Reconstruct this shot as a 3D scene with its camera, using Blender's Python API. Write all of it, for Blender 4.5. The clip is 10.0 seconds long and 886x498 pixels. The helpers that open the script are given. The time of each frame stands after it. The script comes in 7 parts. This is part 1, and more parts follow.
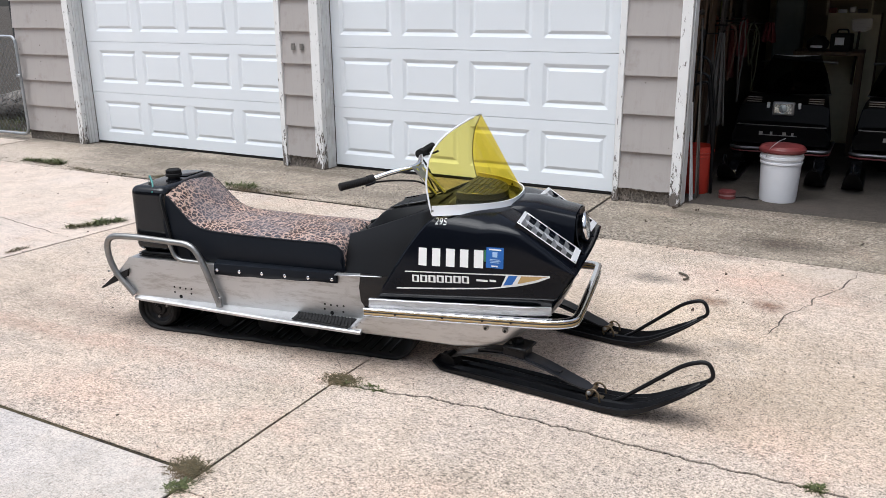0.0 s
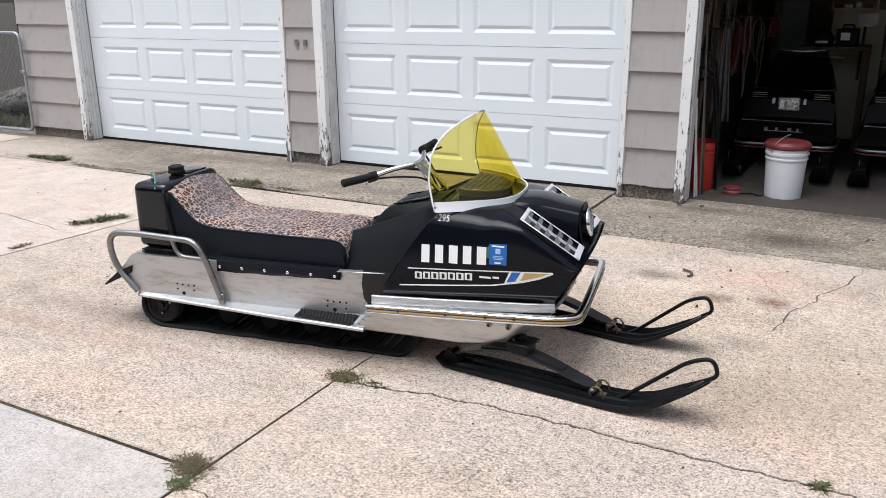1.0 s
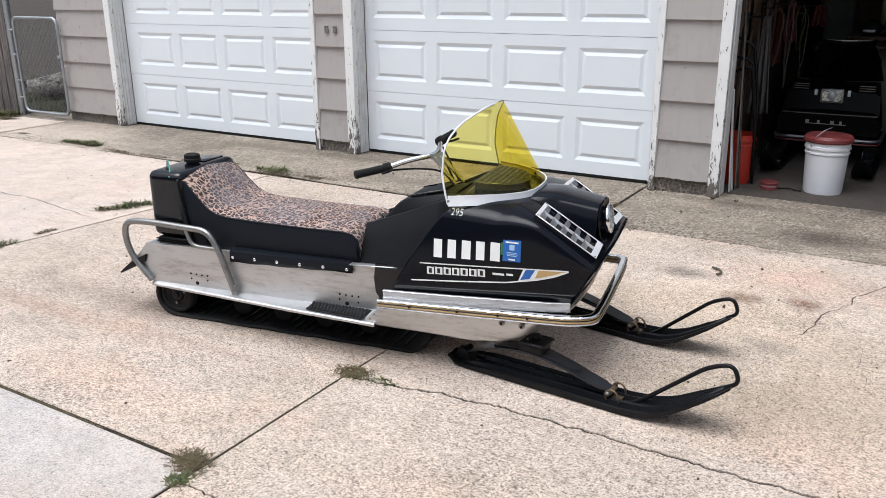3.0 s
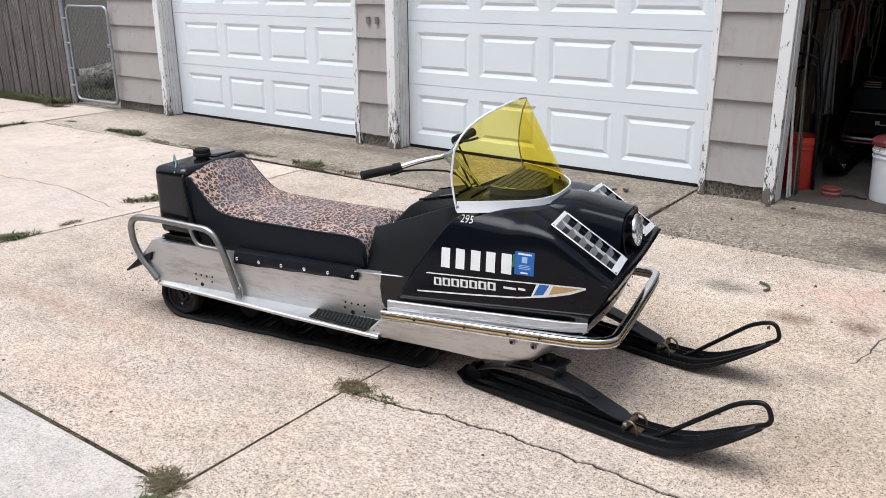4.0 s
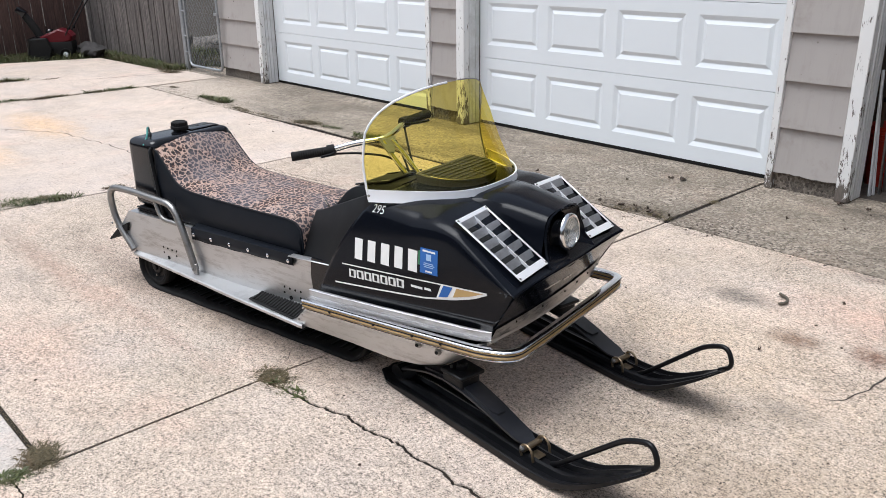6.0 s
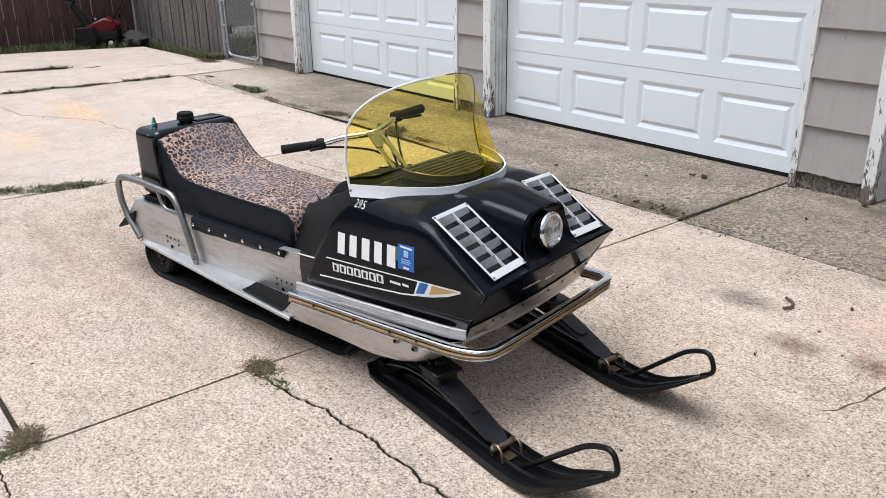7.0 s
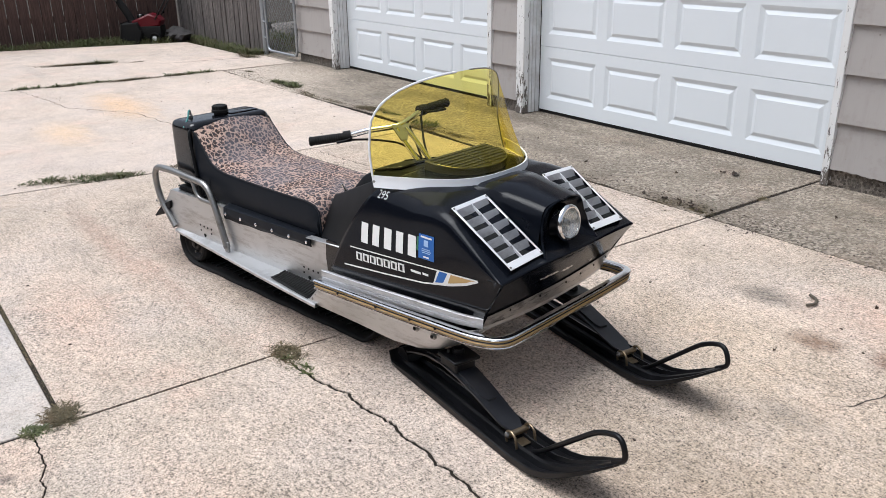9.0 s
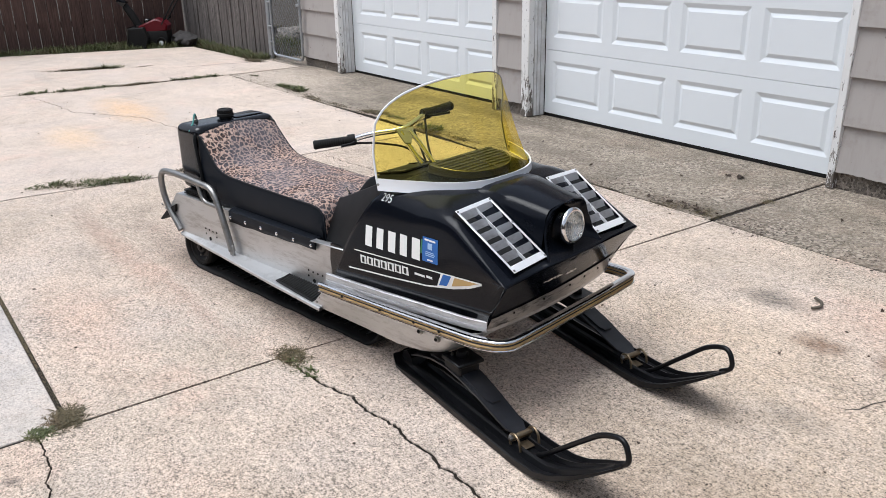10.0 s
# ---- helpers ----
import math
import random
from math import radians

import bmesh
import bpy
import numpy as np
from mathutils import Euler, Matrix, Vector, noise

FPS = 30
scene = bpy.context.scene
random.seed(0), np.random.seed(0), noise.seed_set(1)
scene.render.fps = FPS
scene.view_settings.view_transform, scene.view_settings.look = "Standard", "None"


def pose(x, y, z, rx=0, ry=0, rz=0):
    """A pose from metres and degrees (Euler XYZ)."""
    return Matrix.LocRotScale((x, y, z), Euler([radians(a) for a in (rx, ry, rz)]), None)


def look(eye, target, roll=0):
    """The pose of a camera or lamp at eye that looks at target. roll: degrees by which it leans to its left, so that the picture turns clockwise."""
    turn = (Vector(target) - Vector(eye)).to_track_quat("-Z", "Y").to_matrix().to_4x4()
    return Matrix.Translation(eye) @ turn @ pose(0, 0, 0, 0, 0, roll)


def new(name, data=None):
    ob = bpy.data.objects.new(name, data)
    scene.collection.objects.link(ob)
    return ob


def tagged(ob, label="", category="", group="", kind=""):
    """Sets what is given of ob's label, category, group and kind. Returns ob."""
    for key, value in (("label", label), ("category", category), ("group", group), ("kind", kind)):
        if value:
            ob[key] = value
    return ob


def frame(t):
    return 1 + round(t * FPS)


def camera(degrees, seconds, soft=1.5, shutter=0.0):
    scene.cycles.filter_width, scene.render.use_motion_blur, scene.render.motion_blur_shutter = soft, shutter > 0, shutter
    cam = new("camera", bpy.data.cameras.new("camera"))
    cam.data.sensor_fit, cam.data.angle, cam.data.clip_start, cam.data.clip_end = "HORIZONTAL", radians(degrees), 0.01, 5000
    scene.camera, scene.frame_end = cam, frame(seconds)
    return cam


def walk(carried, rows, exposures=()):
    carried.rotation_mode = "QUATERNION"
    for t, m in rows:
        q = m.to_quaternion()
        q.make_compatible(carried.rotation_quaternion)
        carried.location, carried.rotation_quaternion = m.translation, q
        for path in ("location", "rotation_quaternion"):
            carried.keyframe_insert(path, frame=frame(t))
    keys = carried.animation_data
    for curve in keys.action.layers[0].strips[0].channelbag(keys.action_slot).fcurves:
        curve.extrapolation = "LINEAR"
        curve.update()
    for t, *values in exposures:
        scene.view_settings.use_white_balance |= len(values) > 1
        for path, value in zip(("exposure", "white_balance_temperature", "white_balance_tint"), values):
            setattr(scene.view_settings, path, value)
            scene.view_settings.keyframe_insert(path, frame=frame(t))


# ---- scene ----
import mathutils

cam = camera(56.7, 10.0, 0.6)
PATH = [
    (0, (0.119, 0.032, 1.503), (-0.788, 1.716, 0.919), -0.5),
    (0.5, (0.123, 0.039, 1.502), (-0.788, 1.719, 0.914), -0.6),
    (1, (0.119, 0.045, 1.502), (-0.796, 1.721, 0.909), -0.6),
    (1.5, (0.116, 0.063, 1.502), (-0.805, 1.734, 0.903), -0.6),
    (2, (0.12, 0.11, 1.498), (-0.811, 1.774, 0.895), -0.6),
    (2.5, (0.135, 0.13, 1.499), (-0.814, 1.781, 0.889), -0.5),
    (3.8, (0.182, 0.419, 1.486), (-0.908, 1.972, 0.852), -0.4),
    (4, (0.177, 0.509, 1.474), (-0.937, 2.044, 0.838), -0.3),
    (4.5, (0.258, 0.685, 1.479), (-0.937, 2.151, 0.828), -0.4),
    (5, (0.478, 0.817, 1.477), (-0.792, 2.211, 0.809), -0.6),
    (5.5, (0.619, 0.988, 1.467), (-0.713, 2.314, 0.783), -0.7),
    (6, (0.641, 1.225, 1.467), (-0.741, 2.491, 0.768), -0.8),
    (7.5, (0.828, 1.412, 1.479), (-0.648, 2.551, 0.755), -0.8),
    (8, (0.842, 1.408, 1.477), (-0.649, 2.525, 0.75), -0.8),
    (8.5, (0.851, 1.409, 1.477), (-0.651, 2.512, 0.751), -0.9),
    (9, (0.858, 1.409, 1.478), (-0.65, 2.506, 0.754), -1.0),
    (9.5, (0.863, 1.411, 1.477), (-0.651, 2.502, 0.758), -1.1),
    (10, (0.866, 1.412, 1.477), (-0.653, 2.499, 0.762), -1.2),
]
walk(cam, [(t, look(eye, target, roll)) for t, eye, target, roll in PATH], [(0, 0.48), (4.5, 0.48), (6, 0.43), (7.5, 0.39), (10, 0.38)])

# ---- light: overcast daylight, broad soft sun ----
SUN_ELEVATION, SUN_ROTATION = 70.0, 205.0
world = bpy.data.worlds.new("overcast_sky")
scene.world = world
world.use_nodes = True
wn = world.node_tree
sky = wn.nodes.new("ShaderNodeTexSky")
sky.sky_type = "NISHITA"
sky.sun_disc = False
sky.sun_elevation = radians(SUN_ELEVATION)
sky.sun_rotation = radians(SUN_ROTATION)
sky.dust_density = 4.0
grey = wn.nodes.new("ShaderNodeHueSaturation")
grey.inputs["Saturation"].default_value = 0.42
wn.links.new(sky.outputs[0], grey.inputs["Color"])
wn.links.new(grey.outputs[0], wn.nodes["Background"].inputs[0])
wn.nodes["Background"].inputs[1].default_value = 0.125
sun_data = bpy.data.lights.new("sun", "SUN")
sun_data.energy = 1.95
sun_data.angle = radians(48)
sun_data.color = (1.0, 0.995, 0.985)
sun = new("sun", sun_data)
se, sr = radians(SUN_ELEVATION), radians(SUN_ROTATION)
to_sun = Vector((math.sin(sr) * math.cos(se), math.cos(sr) * math.cos(se), math.sin(se)))
sun.matrix_world = look(to_sun * 30, (0, 0, 0))
scene.view_settings.exposure = 0.48
scene.view_settings.use_white_balance = True
scene.view_settings.white_balance_temperature = 6080
scene.view_settings.white_balance_tint = 9


# ---- materials ----
class Nodes:
    """A small builder of procedural materials."""

    def __init__(self, name, rough=0.6, metal=0.0, color=(0.5, 0.5, 0.5)):
        self.mat = bpy.data.materials.new(name)
        self.mat.use_nodes = True
        self.t = self.mat.node_tree
        self.b = self.t.nodes["Principled BSDF"]
        self.b.inputs["Roughness"].default_value = rough
        self.b.inputs["Metallic"].default_value = metal
        self.b.inputs["Base Color"].default_value = (*color, 1)
        self.co = self.t.nodes.new("ShaderNodeTexCoord").outputs["Object"]

    def add(self, kind, **values):
        n = self.t.nodes.new(kind)
        for k, v in values.items():
            n.inputs[k].default_value = v
        return n

    def link(self, a, b):
        self.t.links.new(a, b)

    def mapped(self, scale=(1, 1, 1), rot=(0, 0, 0)):
        m = self.add("ShaderNodeMapping", Scale=scale, Rotation=rot)
        self.link(self.co, m.inputs[0])
        return m.outputs[0]

    def noise(self, scale, detail=4.0, rough=0.55, co=None, distort=0.0):
        n = self.add("ShaderNodeTexNoise", Scale=scale, Detail=detail, Roughness=rough, Distortion=distort)
        self.link(co or self.co, n.inputs["Vector"])
        return n.outputs[0]

    def voronoi(self, scale, co=None, feature="F1", out="Distance", randomness=1.0):
        n = self.add("ShaderNodeTexVoronoi", Scale=scale, Randomness=randomness)
        n.feature = feature
        self.link(co or self.co, n.inputs["Vector"])
        return n.outputs[out]

    def ramp(self, value, stops):
        n = self.t.nodes.new("ShaderNodeValToRGB")
        r = n.color_ramp
        while len(r.elements) < len(stops):
            r.elements.new(0.5)
        for e, (p, c) in zip(r.elements, stops):
            e.position = p
            e.color = (c, c, c, 1) if isinstance(c, (int, float)) else (*c, 1)
        self.link(value, n.inputs[0])
        return n.outputs[0]

    def mix(self, fac, a, b, blend="MIX"):
        n = self.t.nodes.new("ShaderNodeMix")
        n.data_type = "RGBA"
        n.blend_type = blend
        for i, v in ((0, fac), (6, a), (7, b)):
            if isinstance(v, (int, float)):
                n.inputs[i].default_value = v
            elif isinstance(v, tuple):
                n.inputs[i].default_value = (*v, 1)
            else:
                self.link(v, n.inputs[i])
        return n.outputs[2]

    def math(self, op, a, b=0.0):
        n = self.t.nodes.new("ShaderNodeMath")
        n.operation = op
        for i, v in enumerate((a, b)):
            if isinstance(v, (int, float)):
                n.inputs[i].default_value = v
            else:
                self.link(v, n.inputs[i])
        return n.outputs[0]

    def random(self):
        return self.t.nodes.new("ShaderNodeObjectInfo").outputs["Random"]

    def island(self):
        return self.t.nodes.new("ShaderNodeNewGeometry").outputs["Random Per Island"]

    def color(self, out):
        self.link(out, self.b.inputs["Base Color"])
        return self

    def rough(self, out):
        self.link(out, self.b.inputs["Roughness"])
        return self

    def bump(self, height, strength=0.3, distance=0.01):
        n = self.add("ShaderNodeBump", Strength=strength, Distance=distance)
        self.link(height, n.inputs["Height"])
        self.link(n.outputs[0], self.b.inputs["Normal"])
        return self


def mat_concrete(name, base, warm, speck=0.5, pit=0.25, aggregate=0.0, scale=1.0, fine=0.8, stains=()):
    """Weathered concrete: broad tone, pink and grey blotches, sand grain, dark pits, pebbles where it has worn."""
    n = Nodes(name, 0.88)
    broad = n.noise(0.9 * scale, 5, 0.6)
    blotch = n.noise(3.1 * scale, 7, 0.7)
    c = n.mix(n.ramp(broad, [(0.35, 0.0), (0.66, 1.0)]), base, warm)
    c = n.mix(n.math("MULTIPLY", n.ramp(blotch, [(0.5, 0.0), (0.72, 1.0)]), 0.5), c, tuple(v * f for v, f in zip(base, (0.74, 0.75, 0.77))))
    pink = n.ramp(n.noise(2.1 * scale, 6, 0.7, n.mapped((1, 1, 1), (0.4, 0.2, 0.9))), [(0.54, 0.0), (0.70, 1.0)])
    c = n.mix(n.math("MULTIPLY", pink, 0.5), c, (warm[0] * 1.02, warm[1] * 0.86, warm[2] * 0.82))
    dirt = n.ramp(n.noise(5.3 * scale, 9, 0.78, n.mapped((1, 1, 1), (0.1, 0.7, 0.3))), [(0.40, 1.0), (0.56, 0.0)])
    c = n.mix(n.math("MULTIPLY", dirt, 0.42), c, tuple(v * f for v, f in zip(base, (0.66, 0.64, 0.62))))
    veil = n.ramp(n.noise(1.4 * scale, 6, 0.7, n.mapped((1, 1, 1), (0.8, 0.1, 0.5))), [(0.46, 0.0), (0.68, 1.0)])
    c = n.mix(n.math("MULTIPLY", veil, 0.55), c, tuple(v * f for v, f in zip(base, (0.98, 1.02, 1.12))))
    g0, g1, g2 = n.noise(190, 2, 0.6), n.noise(92, 3, 0.7), n.noise(30, 5, 0.75)
    grain = n.math("ADD", n.math("ADD", n.math("MULTIPLY", g0, 0.34), n.math("MULTIPLY", g1, 0.42)), n.math("MULTIPLY", g2, 0.24))
    tone = n.ramp(grain, [(0.38, 0.06), (0.44, 0.50), (0.485, 0.96), (0.53, 1.22), (0.60, 1.68)])
    c = n.mix(fine, c, n.mix(1.0, c, tone, "MULTIPLY"))
    crowd = n.math("MULTIPLY", n.math("SUBTRACT", n.noise(1.7 * scale, 7, 0.75), 0.5), 0.52)
    fleck = n.ramp(n.math("ADD", n.noise(74, 3, 0.65), crowd), [(0.605, 0.0), (0.64, 1.0)])
    c = n.mix(n.math("MULTIPLY", fleck, 0.85 * fine), c, tuple(v * 0.20 for v in base))
    scab = n.ramp(n.math("ADD", n.noise(21, 7, 0.82), n.math("MULTIPLY", crowd, 0.6)), [(0.53, 0.0), (0.60, 1.0)])
    c = n.mix(n.math("MULTIPLY", scab, 0.24 * fine), c, tuple(v * f for v, f in zip(base, (0.46, 0.43, 0.39))))
    crumb = n.ramp(n.math("ADD", n.noise(38, 3, 0.6), n.math("MULTIPLY", crowd, 0.5)), [(0.655, 0.0), (0.685, 1.0)])
    c = n.mix(n.math("MULTIPLY", crumb, 0.65 * fine), c, tuple(v * 0.17 for v in base))
    h = n.math("SUBTRACT", n.math("MULTIPLY", grain, 1.4), n.math("MULTIPLY", fleck, 0.5))
    if aggregate:
        cell, tint = n.voronoi(76), n.voronoi(76, out="Color")
        where = n.math("MULTIPLY", n.ramp(n.noise(2.2, 6, 0.75), [(0.36, 0.15), (0.60, 1.0)]), aggregate)
        pebble = n.ramp(tint, [(0.15, (0.07, 0.055, 0.042)), (0.5, (0.30, 0.25, 0.20)), (0.85, (0.66, 0.57, 0.47))])
        c = n.mix(where, c, pebble)
        h = n.math("SUBTRACT", h, n.math("MULTIPLY", n.math("MULTIPLY", cell, where), 3.0))
    pits = n.voronoi(30 * scale)
    rare = n.ramp(n.noise(11.0, 2), [(0.50, 0.0), (0.60, 1.0)])
    speckle = n.math("MULTIPLY", n.ramp(pits, [(0.07, 1.0), (0.15, 0.0)]), rare)
    c = n.mix(n.math("MULTIPLY", speckle, speck), c, (0.085, 0.068, 0.055))
    h = n.math("SUBTRACT", h, n.math("MULTIPLY", speckle, 1.2))
    wob, mottle = n.noise(9, 8, 0.8), n.noise(34, 6, 0.75)
    for x, y, rx, ry, tint, amount in stains:
        m = n.add("ShaderNodeMapping", Location=(-x / rx, -y / ry, 0), Scale=(1 / rx, 1 / ry, 0))
        n.link(n.co, m.inputs[0])
        ln = n.t.nodes.new("ShaderNodeVectorMath")
        ln.operation = "LENGTH"
        n.link(m.outputs[0], ln.inputs[0])
        d = n.math("ADD", ln.outputs["Value"], n.math("MULTIPLY", n.math("SUBTRACT", wob, 0.5), 1.6))
        spread = n.math("MULTIPLY", n.ramp(d, [(0.2, 1.0), (1.0, 0.0)]), n.ramp(mottle, [(0.34, 0.35), (0.56, 1.0)]))
        c = n.mix(n.math("MULTIPLY", spread, amount), c, n.mix(1.0, tint, tone, "MULTIPLY"))
    n.color(c).bump(h, pit, 0.006)
    return n


# entries at (-3.0, 2.62) and (-1.9, 2.68) mix brown dirt with the sled's shadow
DRIVE_STAINS_AND_SHADE = [(-0.90, 4.40, 0.17, 0.11, (0.13, 0.115, 0.10), 0.9), (-0.55, 4.17, 0.14, 0.09, (0.11, 0.05, 0.03), 1.0), (-0.28, 4.22, 0.12, 0.11, (0.12, 0.055, 0.035), 0.95),
                (-0.33, 3.64, 0.15, 0.10, (0.16, 0.145, 0.13), 0.8), (-0.55, 5.0, 0.25, 0.06, (0.14, 0.10, 0.08), 0.55), (-0.35, 4.55, 0.55, 0.35, (0.52, 0.30, 0.22), 0.35),
                (-1.52, 1.535, 0.035, 0.05, (0.10, 0.085, 0.08), 0.8), (-7.1, 3.5, 0.6, 0.25, (0.60, 0.36, 0.17), 0.35), (-6.2, 2.8, 0.4, 0.2, (0.60, 0.38, 0.2), 0.25),
                (-0.15, 3.2, 0.35, 0.22, (0.25, 0.205, 0.16), 0.5), (-3.3, 2.2, 0.4, 0.10, (0.30, 0.25, 0.21), 0.4), (-3.0, 2.62, 1.0, 0.20, (0.22, 0.165, 0.13), 0.75), (-1.9, 2.68, 0.8, 0.14, (0.22, 0.165, 0.13), 0.7), (-3.3, 2.35, 1.1, 0.10, (0.34, 0.22, 0.165), 0.55), (-2.6, 2.42, 0.9, 0.06, (0.33, 0.22, 0.17), 0.5), (-0.75, 2.45, 0.5, 0.35, (0.36, 0.29, 0.24), 0.35), (-0.1, 2.9, 0.6, 0.3, (0.62, 0.42, 0.31), 0.3), (-2.5, 2.0, 0.7, 0.2, (0.66, 0.44, 0.33), 0.3), (-0.9, 1.9, 0.6, 0.25, (0.62, 0.43, 0.33), 0.3), (-2.9, 4.3, 0.8, 0.3, (0.60, 0.44, 0.34), 0.3), (0.1, 3.35, 1.1, 0.7, (0.38, 0.295, 0.215), 0.7), (-0.45, 3.05, 0.6, 0.35, (0.28, 0.222, 0.165), 0.7), (-0.7, 3.9, 0.7, 0.5, (0.50, 0.385, 0.275), 0.45)]
FAR_STAINS = [(-7.1, 3.5, 0.9, 0.30, (0.66, 0.40, 0.19), 0.62), (-6.2, 2.8, 0.6, 0.25, (0.66, 0.43, 0.22), 0.5), (-9.9, 3.3, 0.9, 0.12, (0.30, 0.27, 0.24), 0.5), (-10.6, 4.1, 0.7, 0.16, (0.36, 0.33, 0.30), 0.45), (-10.3, 2.6, 0.8, 0.25, (0.62, 0.42, 0.26), 0.35), (-6.0, 4.3, 0.7, 0.12, (0.42, 0.36, 0.30), 0.35), (-11.3, 3.6, 0.5, 0.5, (0.40, 0.36, 0.32), 0.35)]
APRON_STAINS = [(-8.2, 5.25, 2.0, 0.9, (0.53, 0.445, 0.37), 1.0), (-6.6, 5.10, 1.3, 0.24, (0.50, 0.42, 0.345), 0.95), (-5.3, 5.14, 0.9, 0.09, (0.48, 0.40, 0.325), 0.75), (-3.7, 5.12, 1.0, 0.10, (0.46, 0.385, 0.31), 0.7), (-0.37, 5.42, 0.46, 0.24, (0.06, 0.042, 0.03), 0.9), (-2.0, 5.15, 0.45, 0.10, (0.09, 0.065, 0.045), 0.8), (-4.6, 5.95, 2.6, 0.13, (0.10, 0.078, 0.058), 0.6), (-0.9, 5.98, 0.9, 0.12, (0.09, 0.07, 0.052), 0.7), (-3.4, 5.45, 0.8, 0.16, (0.13, 0.105, 0.085), 0.6), (-1.8, 5.2, 0.25, 0.12, (0.12, 0.10, 0.07), 0.6), (-6.0, 5.25, 0.9, 0.16, (0.13, 0.11, 0.09), 0.5), (0.2, 6.2, 1.4, 0.12, (0.06, 0.046, 0.035), 0.8)]
CONCRETE = mat_concrete("driveway_concrete", (0.458, 0.377, 0.302), (0.566, 0.454, 0.371), 0.8, 0.45, fine=0.9, stains=DRIVE_STAINS_AND_SHADE).mat
CONCRETE_GREY = mat_concrete("smooth_grey_concrete", (0.466, 0.419, 0.373), (0.536, 0.474, 0.423), 0.6, 0.4, fine=0.45).mat
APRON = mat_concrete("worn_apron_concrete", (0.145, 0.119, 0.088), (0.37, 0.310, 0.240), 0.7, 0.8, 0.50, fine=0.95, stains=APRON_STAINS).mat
# tones darkened so the floor's colour carries the garage's dimness
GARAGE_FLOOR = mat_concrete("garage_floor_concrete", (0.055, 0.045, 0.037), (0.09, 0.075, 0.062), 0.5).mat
CONCRETE_PALE = mat_concrete("pale_driveway_concrete", (0.532, 0.441, 0.365), (0.620, 0.511, 0.432), 0.7, 0.35, fine=0.50, stains=FAR_STAINS).mat
FOUNDATION = mat_concrete("foundation_block", (0.085, 0.075, 0.065), (0.17, 0.15, 0.13), 0.7, 0.7, 0.4, 3.0).mat


def mat_soil():
    n = Nodes("soil", 0.95)
    n.color(n.mix(n.noise(30, 6), (0.022, 0.017, 0.012), (0.06, 0.045, 0.032))).bump(n.noise(60, 5), 0.8, 0.02)
    return n.mat


def mat_paint(name, color, rough=0.5, dirt=0.12, scale=1.0, stain=(0.35, 0.30, 0.25), low=0.55):
    """House paint with faint mottling and dirty patches."""
    n = Nodes(name, rough)
    c = n.mix(n.noise(2.0 * scale, 5), tuple(v * 0.94 for v in color), color)
    patch = n.math("MULTIPLY", n.ramp(n.noise(3.4 * scale, 7, 0.65), [(low, 0.0), (low + 0.18, 1.0)]), dirt)
    c = n.mix(patch, c, stain)
    n.color(c).bump(n.noise(220, 2), 0.08, 0.002)
    return n


def mat_peeling():
    """White trim paint that has flaked off grey wood, most of all near the ground."""
    n = Nodes("peeling_white_paint", 0.6)
    long = n.mapped((14, 14, 3.2))
    sep = n.t.nodes.new("ShaderNodeSeparateXYZ")
    n.link(n.co, sep.inputs[0])
    low = n.ramp(sep.outputs[2], [(0.02, 0.17), (0.12, 0.09), (0.45, 0.03), (0.9, 0.0)])
    flake = n.noise(2.6, 8, 0.72, long)
    chips = n.math("MULTIPLY", n.ramp(n.noise(26, 5, 0.7, n.mapped((1, 1, 0.5))), [(0.62, 0.0), (0.66, 1.0)]), 0.10)
    gone = n.ramp(n.math("ADD", n.math("ADD", flake, chips), low), [(0.605, 0.0), (0.625, 1.0)])
    wood = n.mix(n.noise(9, 6, 0.6, n.mapped((30, 30, 2))), (0.045, 0.036, 0.03), (0.22, 0.19, 0.165))
    paint = n.mix(n.noise(3, 5), (0.70, 0.69, 0.67), (0.80, 0.80, 0.79))
    n.color(n.mix(gone, paint, wood)).bump(n.math("SUBTRACT", 1.0, gone), 0.5, 0.002)
    return n.mat


def mat_wood(name, a, b, c):
    """Weathered boards: grain along z, each island or object a tone of its own."""
    n = Nodes(name, 0.85)
    seed = n.t.nodes.new("ShaderNodeCombineXYZ")
    n.link(n.math("MULTIPLY", n.random(), 40.0), seed.inputs[2])
    place = n.t.nodes.new("ShaderNodeVectorMath")
    n.link(n.mapped((16, 16, 0.8)), place.inputs[0])
    n.link(seed.outputs[0], place.inputs[1])
    grain = n.noise(5, 7, 0.65, place.outputs[0])
    col = n.mix(n.ramp(grain, [(0.36, 0.0), (0.64, 1.0)]), a, b)
    col = n.mix(n.math("MULTIPLY", n.random(), 0.55), col, c)
    col = n.mix(n.math("MULTIPLY", n.ramp(n.noise(1.3, 5), [(0.5, 0.0), (0.75, 1.0)]), 0.5), col, tuple(v * 0.6 for v in a))
    n.color(col).bump(grain, 0.5, 0.004)
    return n.mat


